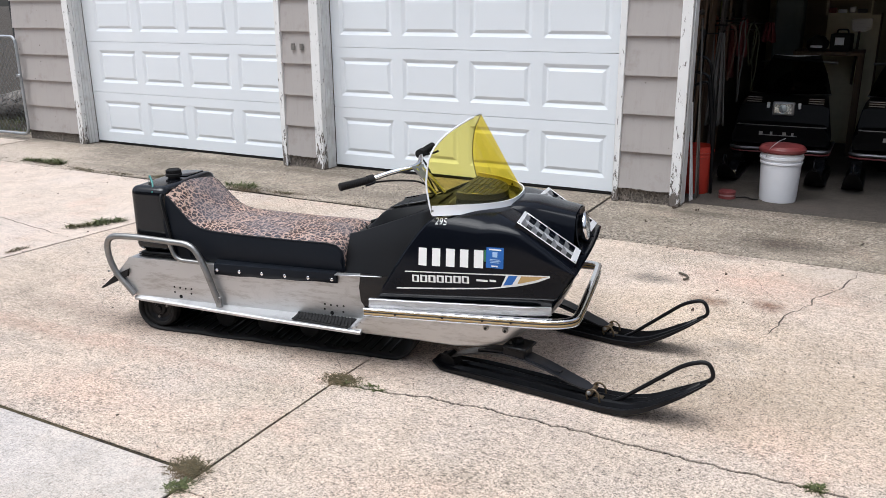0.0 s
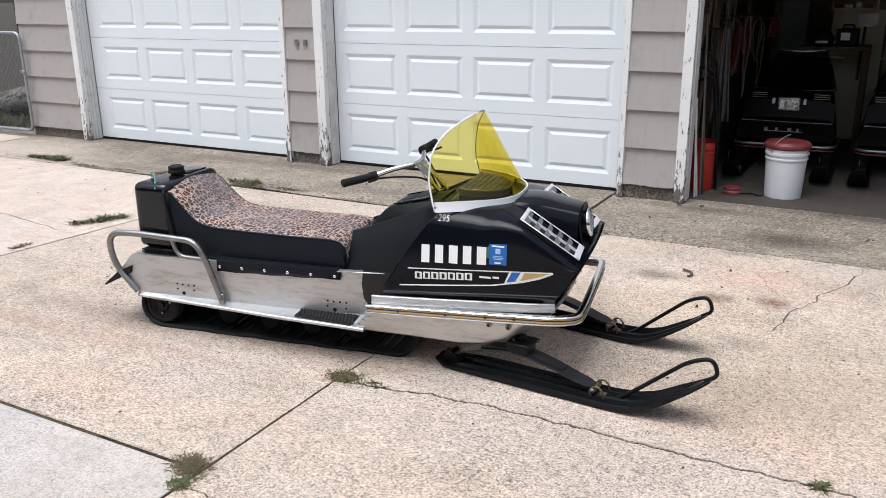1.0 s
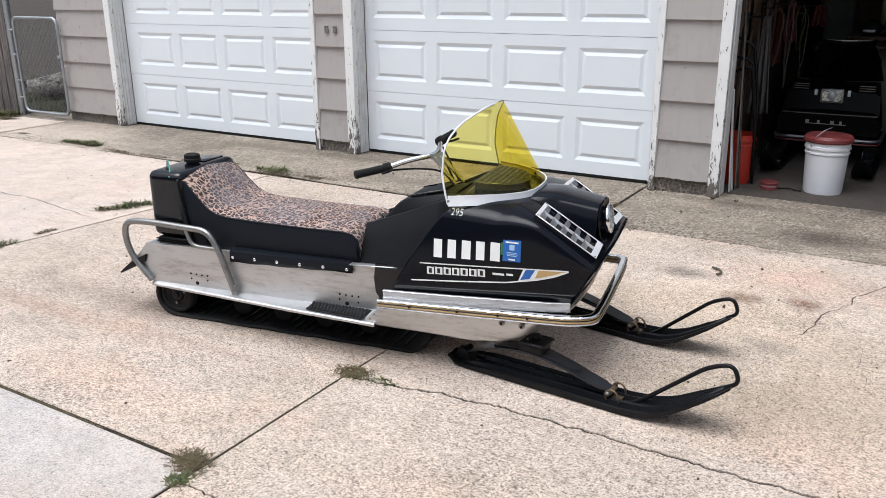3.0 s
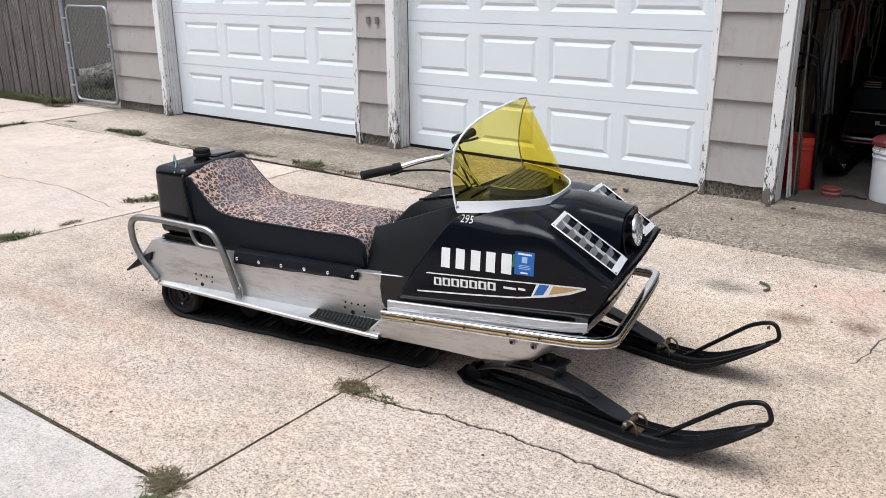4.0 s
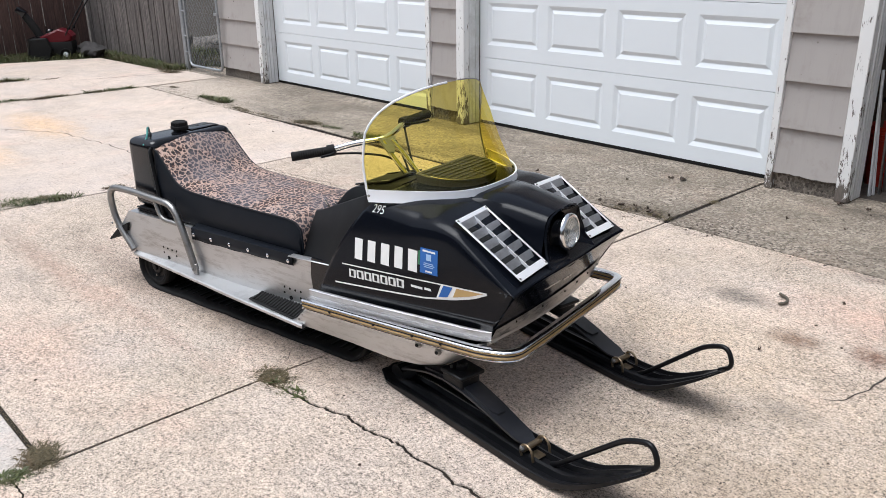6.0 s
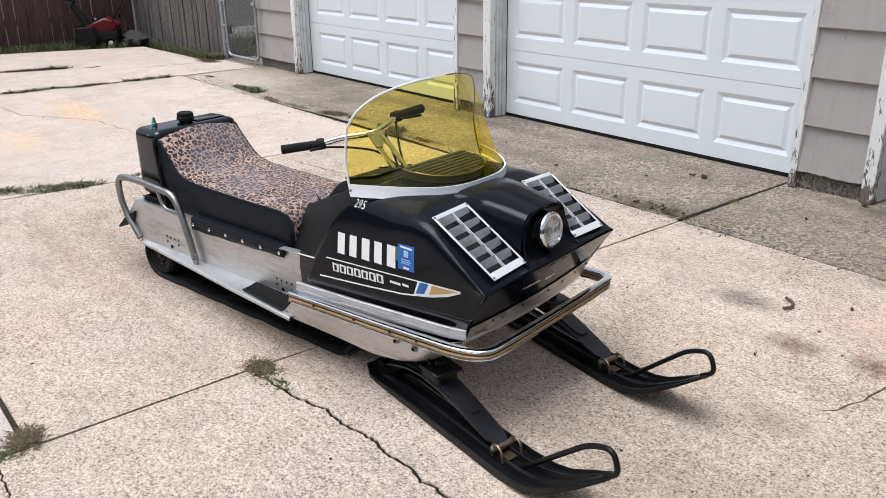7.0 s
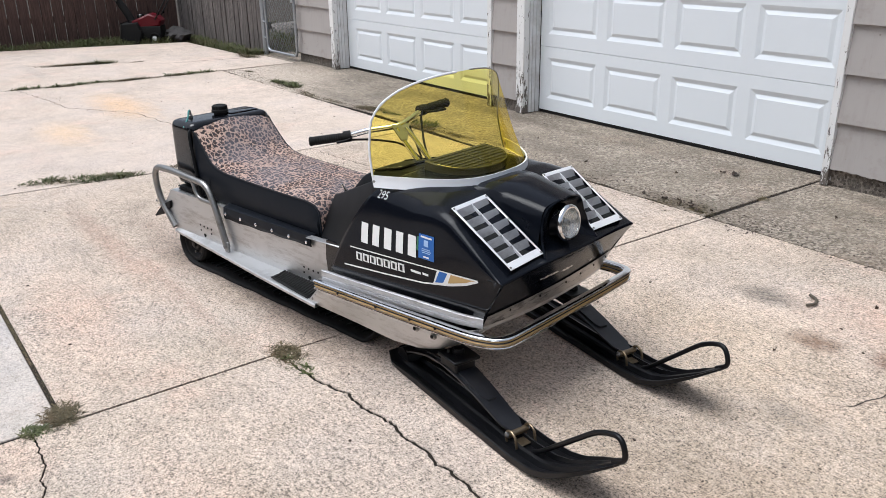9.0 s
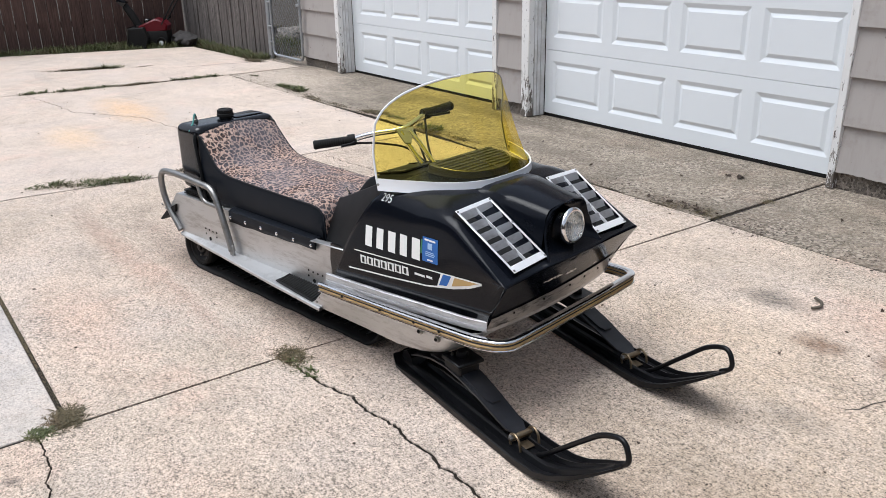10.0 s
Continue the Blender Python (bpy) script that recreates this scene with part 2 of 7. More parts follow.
def mat_metal(name, color, rough, streak=0.12, scratch=(60, 4, 60), dirt=0.25):
    """Bare metal with drawn streaks, smudges and dull patches."""
    n = Nodes(name, rough, 1.0, color)
    s = n.noise(3, 6, 0.6, n.mapped(scratch))
    p = n.noise(7, 5, 0.65)
    n.rough(n.math("ADD", rough - 0.08, n.math("ADD", n.math("MULTIPLY", s, streak), n.math("MULTIPLY", p, 0.14))))
    spot = n.math("MULTIPLY", n.ramp(n.noise(5, 8, 0.75), [(0.55, 0.0), (0.75, 1.0)]), dirt)
    c = n.mix(spot, color, tuple(v * 0.55 for v in color))
    grime = n.math("MULTIPLY", n.ramp(n.noise(4, 8, 0.75, n.mapped((1.4, 1.4, 7))), [(0.50, 0.0), (0.68, 1.0)]), dirt)
    c = n.mix(grime, c, (color[0] * 0.42, color[1] * 0.38, color[2] * 0.34))
    n.color(c).bump(s, 0.05, 0.002)
    return n.mat


def mat_gloss(name, color, rough=0.2, coat=0.6, wear=0.1, tone=(0.12, 0.12, 0.12), shine=0.3):
    """Painted or moulded surface with polish, dust and small scuffs."""
    n = Nodes(name, rough)
    dust = n.math("MULTIPLY", n.ramp(n.noise(9, 7, 0.7), [(0.45, 0.0), (0.8, 1.0)]), wear)
    n.color(n.mix(dust, color, tone))
    n.rough(n.math("ADD", rough, n.math("MULTIPLY", n.noise(6, 6, 0.7), 0.16)))
    n.b.inputs["Coat Weight"].default_value = coat
    n.b.inputs["Specular IOR Level"].default_value = shine
    n.b.inputs["Coat Roughness"].default_value = 0.08
    n.bump(n.noise(3.5, 3), 0.03, 0.01)
    return n.mat


def mat_plain(name, color, rough=0.6, metal=0.0, vary=0.25, scale=14):
    n = Nodes(name, rough, metal)
    n.color(n.mix(n.noise(scale, 5), tuple(v * (1 - vary) for v in color), tuple(min(1, v * (1 + vary * 0.5)) for v in color)))
    n.bump(n.noise(scale * 6, 3), 0.12, 0.002)
    if max(color) < 0.03:
        n.b.inputs["Specular IOR Level"].default_value = 0.25
    return n.mat


def mat_leaf(name, a, b, c):
    n = Nodes(name, 0.7)
    col = n.mix(n.island(), a, b)
    n.color(n.mix(n.ramp(n.noise(3, 3), [(0.5, 0.0), (0.7, 1.0)]), col, c))
    return n.mat


SOIL = mat_soil()


def mat_siding():
    """Taupe house paint, rain-streaked, with small chips down to dark wood."""
    n = mat_paint("taupe_siding_paint", (0.385, 0.355, 0.335), 0.6, 0.5, 2.2, (0.24, 0.205, 0.18), 0.56)
    base = n.b.inputs["Base Color"].links[0].from_socket
    streak = n.ramp(n.noise(3, 6, 0.7, n.mapped((7, 7, 0.7))), [(0.52, 0.0), (0.72, 1.0)])
    c = n.mix(n.math("MULTIPLY", streak, 0.28), base, (0.27, 0.24, 0.215))
    chip = n.math("MULTIPLY", n.ramp(n.voronoi(9), [(0.045, 1.0), (0.075, 0.0)]), n.ramp(n.noise(1.7, 3), [(0.50, 0.0), (0.54, 1.0)]))
    nick = n.ramp(n.noise(24, 5, 0.75, n.mapped((1, 1, 0.6))), [(0.70, 0.0), (0.72, 1.0)])
    n.color(n.mix(n.math("MAXIMUM", chip, nick), c, (0.085, 0.065, 0.052)))
    return n.mat


SIDING = mat_siding()
DOOR_WHITE = mat_paint("white_door_enamel", (0.765, 0.80, 0.825), 0.38, 0.06, 0.7, (0.6, 0.58, 0.56)).mat
PEELING = mat_peeling()
JAMB = mat_paint("old_jamb_paint", (0.71, 0.71, 0.71), 0.6, 0.4, 2.0, (0.36, 0.33, 0.30), 0.48).mat
BLACK_RUBBER = mat_plain("black_rubber", (0.012, 0.0115, 0.0115), 0.75)
GREY_BOARD = mat_wood("weathered_grey_board", (0.030, 0.025, 0.024), (0.22, 0.195, 0.18), (0.085, 0.072, 0.068))
# darker copy of the grey boards; shade behind the gate is in the colour
SHADED_BOARD = mat_wood("shaded_grey_board", (0.012, 0.012, 0.013), (0.05, 0.05, 0.052), (0.028, 0.028, 0.030))
BROWN_BOARD = mat_wood("stained_brown_board", (0.045, 0.025, 0.021), (0.115, 0.066, 0.053), (0.08, 0.045, 0.039))
GALVANIZED = mat_metal("galvanized_steel", (0.42, 0.44, 0.46), 0.5)
GRASS = mat_leaf("grass_blades", (0.042, 0.052, 0.013), (0.095, 0.105, 0.030), (0.115, 0.090, 0.042))
DRY_GRASS = mat_leaf("dry_weed_blades", (0.055, 0.046, 0.018), (0.12, 0.088, 0.042), (0.15, 0.10, 0.055))
# kept dark so the added yard walls mirror as black in the paintwork
YARD_WALL = mat_paint("dark_brown_stain", (0.07, 0.055, 0.045), 0.8, 0.2).mat
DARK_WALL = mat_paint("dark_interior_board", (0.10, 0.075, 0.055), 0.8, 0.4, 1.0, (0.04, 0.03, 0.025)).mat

# yellowish board with its colour raised to stand in for missing interior light
BACK_BOARD = mat_paint("lightened_yellow_back_board", (0.46, 0.42, 0.32), 0.8, 0.4, 1.0, (0.12, 0.10, 0.07)).mat


# ---- building helpers ----
def bm_box(bm, x0, x1, y0, y1, z0, z1, bevel=0.0, seg=1):
    """A box between two corners, added to bm, with rounded edges."""
    made = bmesh.ops.create_cube(bm, size=1, matrix=Matrix.Translation(((x0 + x1) / 2, (y0 + y1) / 2, (z0 + z1) / 2)) @ Matrix.Diagonal((x1 - x0, y1 - y0, z1 - z0, 1)))
    if bevel:
        edges = list({e for v in made["verts"] for e in v.link_edges})
        bmesh.ops.bevel(bm, geom=edges, offset=bevel, segments=seg, affect="EDGES", profile=0.6)


def box(x0, x1, y0, y1, z0, z1, bevel=0.0, seg=1):
    bm = bmesh.new()
    bm_box(bm, x0, x1, y0, y1, z0, z1, bevel, seg)
    return bm


def to_mesh(name, bm, material, smooth=True):
    me = bpy.data.meshes.new(name)
    bmesh.ops.recalc_face_normals(bm, faces=bm.faces)
    bm.to_mesh(me)
    bm.free()
    me.materials.append(material)
    if smooth:
        me.shade_smooth()
        me.set_sharp_from_angle(angle=radians(38))
    return me


def thing(name, label, category, m=Matrix(), group="", kind="", bm=None, material=None):
    """A top-level thing: a mesh of its own, or an Empty at its base for its parts."""
    ob = new(name, to_mesh(name, bm, material) if bm else None)
    ob.matrix_world = m
    if not bm:
        ob.empty_display_size = 0.1
    return tagged(ob, label, category, group, kind)


def part(name, bm, material, parent, label="", m=Matrix()):
    """One mesh under a thing or a part, in the parent's own coordinates."""
    me = bm if isinstance(bm, bpy.types.Mesh) else to_mesh(name, bm, material)
    ob = new(name, me)
    ob.parent = parent
    ob.matrix_basis = m
    return tagged(ob, label)


def structure(name, bm, material, label, category):
    return thing(name, label, category, kind="structure", bm=bm, material=material)


def tube(points, r, sides=10, closed=False, cap=True, taper=None):
    """A round tube along points."""
    bm = bmesh.new()
    add_tube(bm, points, r, sides, closed, cap, taper)
    return bm


def add_tube(bm, points, r, sides=10, closed=False, cap=True, taper=None):
    pts = [Vector(p) for p in points]
    n = len(pts)
    rings, side = [], None
    for i, p in enumerate(pts):
        a = pts[(i - 1) % n] if closed or i else p
        b = pts[(i + 1) % n] if closed or i < n - 1 else p
        d = (b - a).normalized()
        if side is None:
            side = d.orthogonal().normalized()
        side = (side - d * side.dot(d)).normalized()
        up = d.cross(side)
        rr = r * (taper[i] if taper else 1)
        rings.append([bm.verts.new(p + (side * math.cos(2 * math.pi * k / sides) + up * math.sin(2 * math.pi * k / sides)) * rr) for k in range(sides)])
    for i in range(n if closed else n - 1):
        a, b = rings[i], rings[(i + 1) % n]
        for k in range(sides):
            bm.faces.new((a[k], a[(k + 1) % sides], b[(k + 1) % sides], b[k]))
    if cap and not closed:
        bm.faces.new(rings[0][::-1])
        bm.faces.new(rings[-1])


def smooth_path(points, radius=0.05, steps=5):
    """A polyline with its corners rounded."""
    pts = [Vector(p) for p in points]
    out = [pts[0]]
    for a, b, c in zip(pts, pts[1:], pts[2:]):
        r = min(radius, (a - b).length * 0.48, (c - b).length * 0.48)
        p, q = b + (a - b).normalized() * r, b + (c - b).normalized() * r
        for k in range(steps + 1):
            t = k / steps
            out.append(p * (1 - t) ** 2 + b * 2 * t * (1 - t) + q * t ** 2)
    out.append(pts[-1])
    return out


def lathe(profile, sides=28, axis=Matrix()):
    """A turned form: (radius, height) pairs about z, then moved by axis."""
    bm = bmesh.new()
    add_lathe(bm, profile, sides, axis)
    return bm


def add_lathe(bm, profile, sides=28, axis=Matrix()):
    rings = []
    for r, h in profile:
        if r < 1e-6:
            rings.append([bm.verts.new(axis @ Vector((0, 0, h)))])
        else:
            rings.append([bm.verts.new(axis @ Vector((r * math.cos(2 * math.pi * k / sides), r * math.sin(2 * math.pi * k / sides), h))) for k in range(sides)])
    for a, b in zip(rings, rings[1:]):
        for k in range(sides):
            j = (k + 1) % sides
            if len(a) == 1 and len(b) > 1:
                bm.faces.new((a[0], b[k], b[j]))
            elif len(b) == 1 and len(a) > 1:
                bm.faces.new((a[k], a[j], b[0]))
            elif len(a) > 1:
                bm.faces.new((a[k], a[j], b[j], b[k]))


def prism(outline, d0, d1, plane="xz", bevel=0.0):
    """A flat outline given thickness across its plane."""
    bm = bmesh.new()
    add_prism(bm, outline, d0, d1, plane, bevel)
    return bm


def add_prism(bm, outline, d0, d1, plane="xz", bevel=0.0):
    def at(a, b, d):
        return {"xz": (a, d, b), "xy": (a, b, d), "yz": (d, a, b)}[plane]
    lo = [bm.verts.new(at(a, b, d0)) for a, b in outline]
    hi = [bm.verts.new(at(a, b, d1)) for a, b in outline]
    bm.faces.new(lo[::-1])
    top = bm.faces.new(hi)
    n = len(lo)
    for i in range(n):
        bm.faces.new((lo[i], lo[(i + 1) % n], hi[(i + 1) % n], hi[i]))
    if bevel:
        bmesh.ops.bevel(bm, geom=list(top.edges), offset=bevel, segments=1, affect="EDGES")


def grid_mesh(rows, close=False):
    """A sheet through rows of points."""
    bm = bmesh.new()
    add_grid(bm, rows, close)
    return bm


def add_grid(bm, rows, close=False):
    vs = [[bm.verts.new(p) for p in row] for row in rows]
    for a, b in zip(vs, vs[1:]):
        m = len(a)
        for k in range(m if close else m - 1):
            bm.faces.new((a[k], a[(k + 1) % m], b[(k + 1) % m], b[k]))
    return vs


def interp(x, xs, ys):
    return float(np.interp(x, xs, ys))


def solidify(ob, thick, offset=-1):
    mod = ob.modifiers.new("thickness", "SOLIDIFY")
    mod.thickness = thick
    mod.offset = offset
    return ob


# ---- ground and driveway ----
bm = bmesh.new()
add_grid(bm, [[(-300 + 60 * i, -300 + 60 * j, -0.06) for i in range(11)] for j in range(11)])
structure("ground", bm, SOIL, "dark bare soil under and around the driveway", "ground")


def wander(points, step, amount, seed):
    """A line that wanders like a crack."""
    r = random.Random(seed)
    out = []
    for (x0, y0), (x1, y1) in zip(points, points[1:]):
        d = math.hypot(x1 - x0, y1 - y0)
        m = max(1, int(d / step))
        for i in range(m):
            t = i / m
            o = r.uniform(-amount, amount) if i else 0
            out.append((x0 + (x1 - x0) * t - (y1 - y0) / d * o, y0 + (y1 - y0) * t + (x1 - x0) / d * o))
    out.append(points[-1])
    return out


def crack_line(points, seed, step=0.011, wave=0.011):
    """A jagged line with long and short kinks."""
    out = []
    for (x0, y0), (x1, y1) in zip(points, points[1:]):
        m = max(1, int(math.hypot(x1 - x0, y1 - y0) / step))
        for i in range(m):
            x, y = x0 + (x1 - x0) * i / m, y0 + (y1 - y0) * i / m
            out.append((x, y + wave * noise.noise((x * 14, seed, 0)) + wave * 0.9 * noise.noise((x * 45, seed, 5))))
    return out + [points[-1]]


def shift(line, dx, dy):
    return [(x + dx, y + dy) for x, y in line]


pavement = tagged(new("pavement"), "pinkish tan concrete driveway slabs with weeds in the joints", "driveway", kind="structure")


def slab(outline, material, name="concrete_slab", top=0.0, parent=None):
    bm = bmesh.new()
    add_prism(bm, outline, -0.1, top, "xy", 0.003 if len(outline) < 200 else 0.0)
    return part(name, bm, material, parent or pavement)


XC, XD, YA, YJ = -4.55, -1.73, 5.05, 1.753
G = 0.008
CRACK = crack_line([(XD + 0.004, 2.515), (-1.564, 2.528), (-1.46, 2.542), (-1.31, 2.580), (-1.22, 2.574), (-1.085, 2.602), (-1.0, 2.587), (-0.88, 2.602), (-0.80, 2.592), (-0.76, 2.602), (-0.65, 2.592), (-0.43, 2.590), (-0.257, 2.582), (0.0, 2.588), (0.17, 2.586), (1.2, 2.60), (4.5, 2.7)], 3)
CRACK_EDGE = [(x, y - 0.006 - 0.007 * abs(noise.noise((x * 60, 2, 9))) - 0.004 * abs(noise.noise((x * 9, 2, 4)))) for x, y in CRACK]
CRACK_LOW = crack_line([(XD + 0.004, 1.652), (-1.62, 1.659), (-1.52, 1.649), (-1.2, 1.57), (-0.6, 1.45), (4.5, 0.9)], 5)
JOINT_C = wander([(XC, -4.0), (XC - 0.1, 2.1), (XC, 3.0), (XC + 0.08, 3.9), (XC + 0.06, YA)], 0.12, 0.006, 8)
JOINT_B = wander([(-8.95, -4.0), (-8.7, 2.8), (-8.52, 4.0), (-8.45, YA)], 0.12, 0.008, 9)
JOINT_D = wander([(XD, YJ), (XD, 2.4), (XD + 0.012, 2.83), (XD + 0.03, YA)], 0.12, 0.004, 10)
EDGE_A = wander([(-8.4, YA), (-6.65, YA - 0.01), (-5.3, YA + 0.05), (-3.4, YA + 0.02), (XD, YA)], 0.10, 0.012, 11)
slab(shift(CRACK, 0, 0.0045) + [(4.5, YA - G), (XD + 0.036, YA - G)], CONCRETE)
slab(shift(CRACK_LOW, 0, 0.003) + shift(CRACK_EDGE, 0, 0)[::-1], CONCRETE)
slab([(XD - 0.014, -4.0), (4.5, -4.0)] + shift(CRACK_LOW, 0, -0.004)[::-1], CONCRETE)
slab(shift(JOINT_D, -G, 0)[1:] + [(XC + 0.3, YA - G)] + [(x + G, y) for x, y in JOINT_C if y > YJ + 0.05][::-1] + [(XC - 0.07, YJ + 0.009), (XD - 0.010, YJ + 0.009)], CONCRETE)
slab([(XD - 0.03, -4.0), (XD - 0.012, YJ - 0.009), (XC - 0.07, YJ - 0.009)] + [(x + G, y) for x, y in JOINT_C if y < YJ - 0.05][::-1], CONCRETE_GREY)
slab(shift(JOINT_C, -G, 0) + [(-8.42, YA - G)] + shift(JOINT_B, G, 0)[::-1][1:], CONCRETE_PALE)
slab(shift(JOINT_B, -G, 0) + [(-8.44, 5.97), (-9.25, 5.95), (-9.5, 5.78), (-11.4, 5.70), (-12.25, 3.3), (-13.4, 0.5), (-14.5, -4.0)], CONCRETE_PALE)
JOINT_DIRT = mat_plain("joint_dirt", (0.022, 0.017, 0.013), 0.95, 0, 0.5, 60)


def joint_dirt(line, width, depth=0.005):
    """Dark dirt packed into a joint, just under the slabs' tops."""
    rows = []
    for i, (x, y) in enumerate(line):
        a, b = line[max(0, i - 1)], line[min(len(line) - 1, i + 1)]
        d = math.hypot(b[0] - a[0], b[1] - a[1]) or 1
        nx, ny = -(b[1] - a[1]) / d * width, (b[0] - a[0]) / d * width
        rows.append([(x + nx, y + ny, -depth), (x - nx, y - ny, -depth)])
    return part("joint_dirt", grid_mesh(rows), JOINT_DIRT, pavement)


for line, width in ((CRACK, 0.02), (CRACK_LOW, 0.018), (JOINT_C, 0.016), (JOINT_B, 0.016), (JOINT_D, 0.016), (EDGE_A, 0.02), ([(XC - 0.1, YJ + 0.001), (XD - 0.036, YJ + 0.001), (XD, YJ + 0.001)], 0.02), ([(XD - 0.02, -4.0), (XD - 0.004, YJ)], 0.02), ([(XD, YA), (4.5, YA)], 0.016), ([(XD + 0.03, YA), (XD + 0.03, 6.12)], 0.016)):
    joint_dirt(line, width)
apron = tagged(new("pavement_apron"), "rough grey worn concrete apron along the garage", "apron", kind="structure")
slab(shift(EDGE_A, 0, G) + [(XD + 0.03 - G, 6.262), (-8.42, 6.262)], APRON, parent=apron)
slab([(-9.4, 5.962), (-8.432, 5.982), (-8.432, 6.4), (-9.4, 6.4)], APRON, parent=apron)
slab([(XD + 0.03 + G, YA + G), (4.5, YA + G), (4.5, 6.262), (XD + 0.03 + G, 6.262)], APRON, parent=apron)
structure("floor", box(-8.3, 3.0, 6.268, 11.5, -0.1, 0.0), GARAGE_FLOOR, "concrete garage floor, the interior's dimness put into its colour", "floor")

# ---- garage front ----
Y_SIDING, Y_DOOR, Y_TRIM = 6.09, 6.254, 6.07
PIERS = [(-8.53, -7.665), (-4.785, -4.453), (-1.61, -1.222), (1.66, 4.5)]
TOP, HEAD = 2.75, 2.16
for i, (x0, x1) in enumerate(PIERS):
    bm = box(x0, x1, 6.11, 6.26, 0.0, HEAD)
    wall = structure("wall_pier_%d" % (i + 1), bm, FOUNDATION, "garage wall pier with taupe lap siding over a rough footing", "wall")
    lap = 0.281
    for k in range(8):
        z0 = 0.108 + k * lap
        z1 = min(z0 + lap + 0.02, HEAD + 0.05)
        bm = bmesh.new()
        nseg = 14
        r = random.Random(i * 17 + k)
        low = [z0 + (r.uniform(-0.007, 0.004) if k == 0 else r.uniform(-0.001, 0.001)) for _ in range(nseg + 1)]
        xs = [x0 + (x1 - x0) * j / nseg for j in range(nseg + 1)]
        front = [[(x, Y_SIDING - 0.014, l) for x, l in zip(xs, low)], [(x, Y_SIDING + 0.012, z1) for x in xs]]
        back = [[(x, 6.112, l) for x, l in zip(xs, low)], [(x, 6.112, z1) for x in xs]]
        add_grid(bm, [back[1], front[1], front[0], back[0]])
        for e in (0, nseg):
            vs = [bm.verts.new(p[e]) for p in (back[0], front[0], front[1], back[1])]
            bm.faces.new(vs if e else vs[::-1])
        part("lap_board", bm, SIDING, wall)
structure("wall_header", box(-8.53, 4.5, 6.10, 6.26, HEAD, TOP), SIDING, "taupe siding above the garage doors", "wall")
structure("wall_end", box(-8.53, -8.40, 6.27, 11.5, 0.0, TOP), SIDING, "taupe end wall of the garage", "wall")
structure("wall_back", box(-8.53, 4.5, 11.5, 11.65, 0.0, TOP), BACK_BOARD, "unfinished yellowish back wall of the garage, lightened in place of light", "wall")
# dark side wall out of view, added to close the garage
structure("wall_east", box(3.0, 3.12, 6.27, 11.5, 0.0, TOP), DARK_WALL, "unseen dark side wall that closes off the garage", "wall")
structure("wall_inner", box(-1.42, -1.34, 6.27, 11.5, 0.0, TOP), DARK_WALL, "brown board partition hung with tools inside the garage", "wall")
# roof slab out of view, added so the garage interior stays dark
structure("ceiling", box(-8.6, 4.5, 6.0, 11.7, TOP, TOP + 0.12), DARK_WALL, "unseen dark slab added to keep daylight out of the garage", "ceiling")


# unseen walls, added to block low sky and darken reflections on the sled
structure("wall_south_unseen", box(-16, 12, -11.2, -11.0, -0.06, 5.5), YARD_WALL, "unseen dark brown wall added to darken reflections from the south", "wall")
structure("wall_yard_east_unseen", box(11.8, 12.0, -11.0, 6.0, -0.06, 4.0), YARD_WALL, "unseen dark brown wall added to darken reflections from the east", "wall")


def casing(x0, x1, z1=HEAD):
    bm = box(x0, x1, Y_TRIM, 6.13, 0.004, z1, 0.004)
    return structure("trim", bm, PEELING, "white door casing with peeling paint at its foot", "trim")


def jamb(x0, x1):
    """Inner side of an opening with its stop mouldings."""
    bm = bmesh.new()
    for a, b in ((6.131, 6.16), (6.163, 6.20), (6.203, 6.25)):
        bm_box(bm, x0, x1, a, b, 0.006, HEAD, 0.003)
    return structure("trim", bm, JAMB, "grooved jamb of old off-white paint", "trim")


for x0, x1 in ((-7.665, -7.58), (-4.842, -4.785), (-4.453, -4.358), (-1.658, -1.61), (-1.222, -1.146), (1.59, 1.66)):
    casing(x0, x1)
for x0, x1 in ((-7.60, -7.575), (-4.847, -4.82), (-4.38, -4.353), (-1.663, -1.64), (-1.165, -1.141), (1.585, 1.60)):
    jamb(x0, x1)


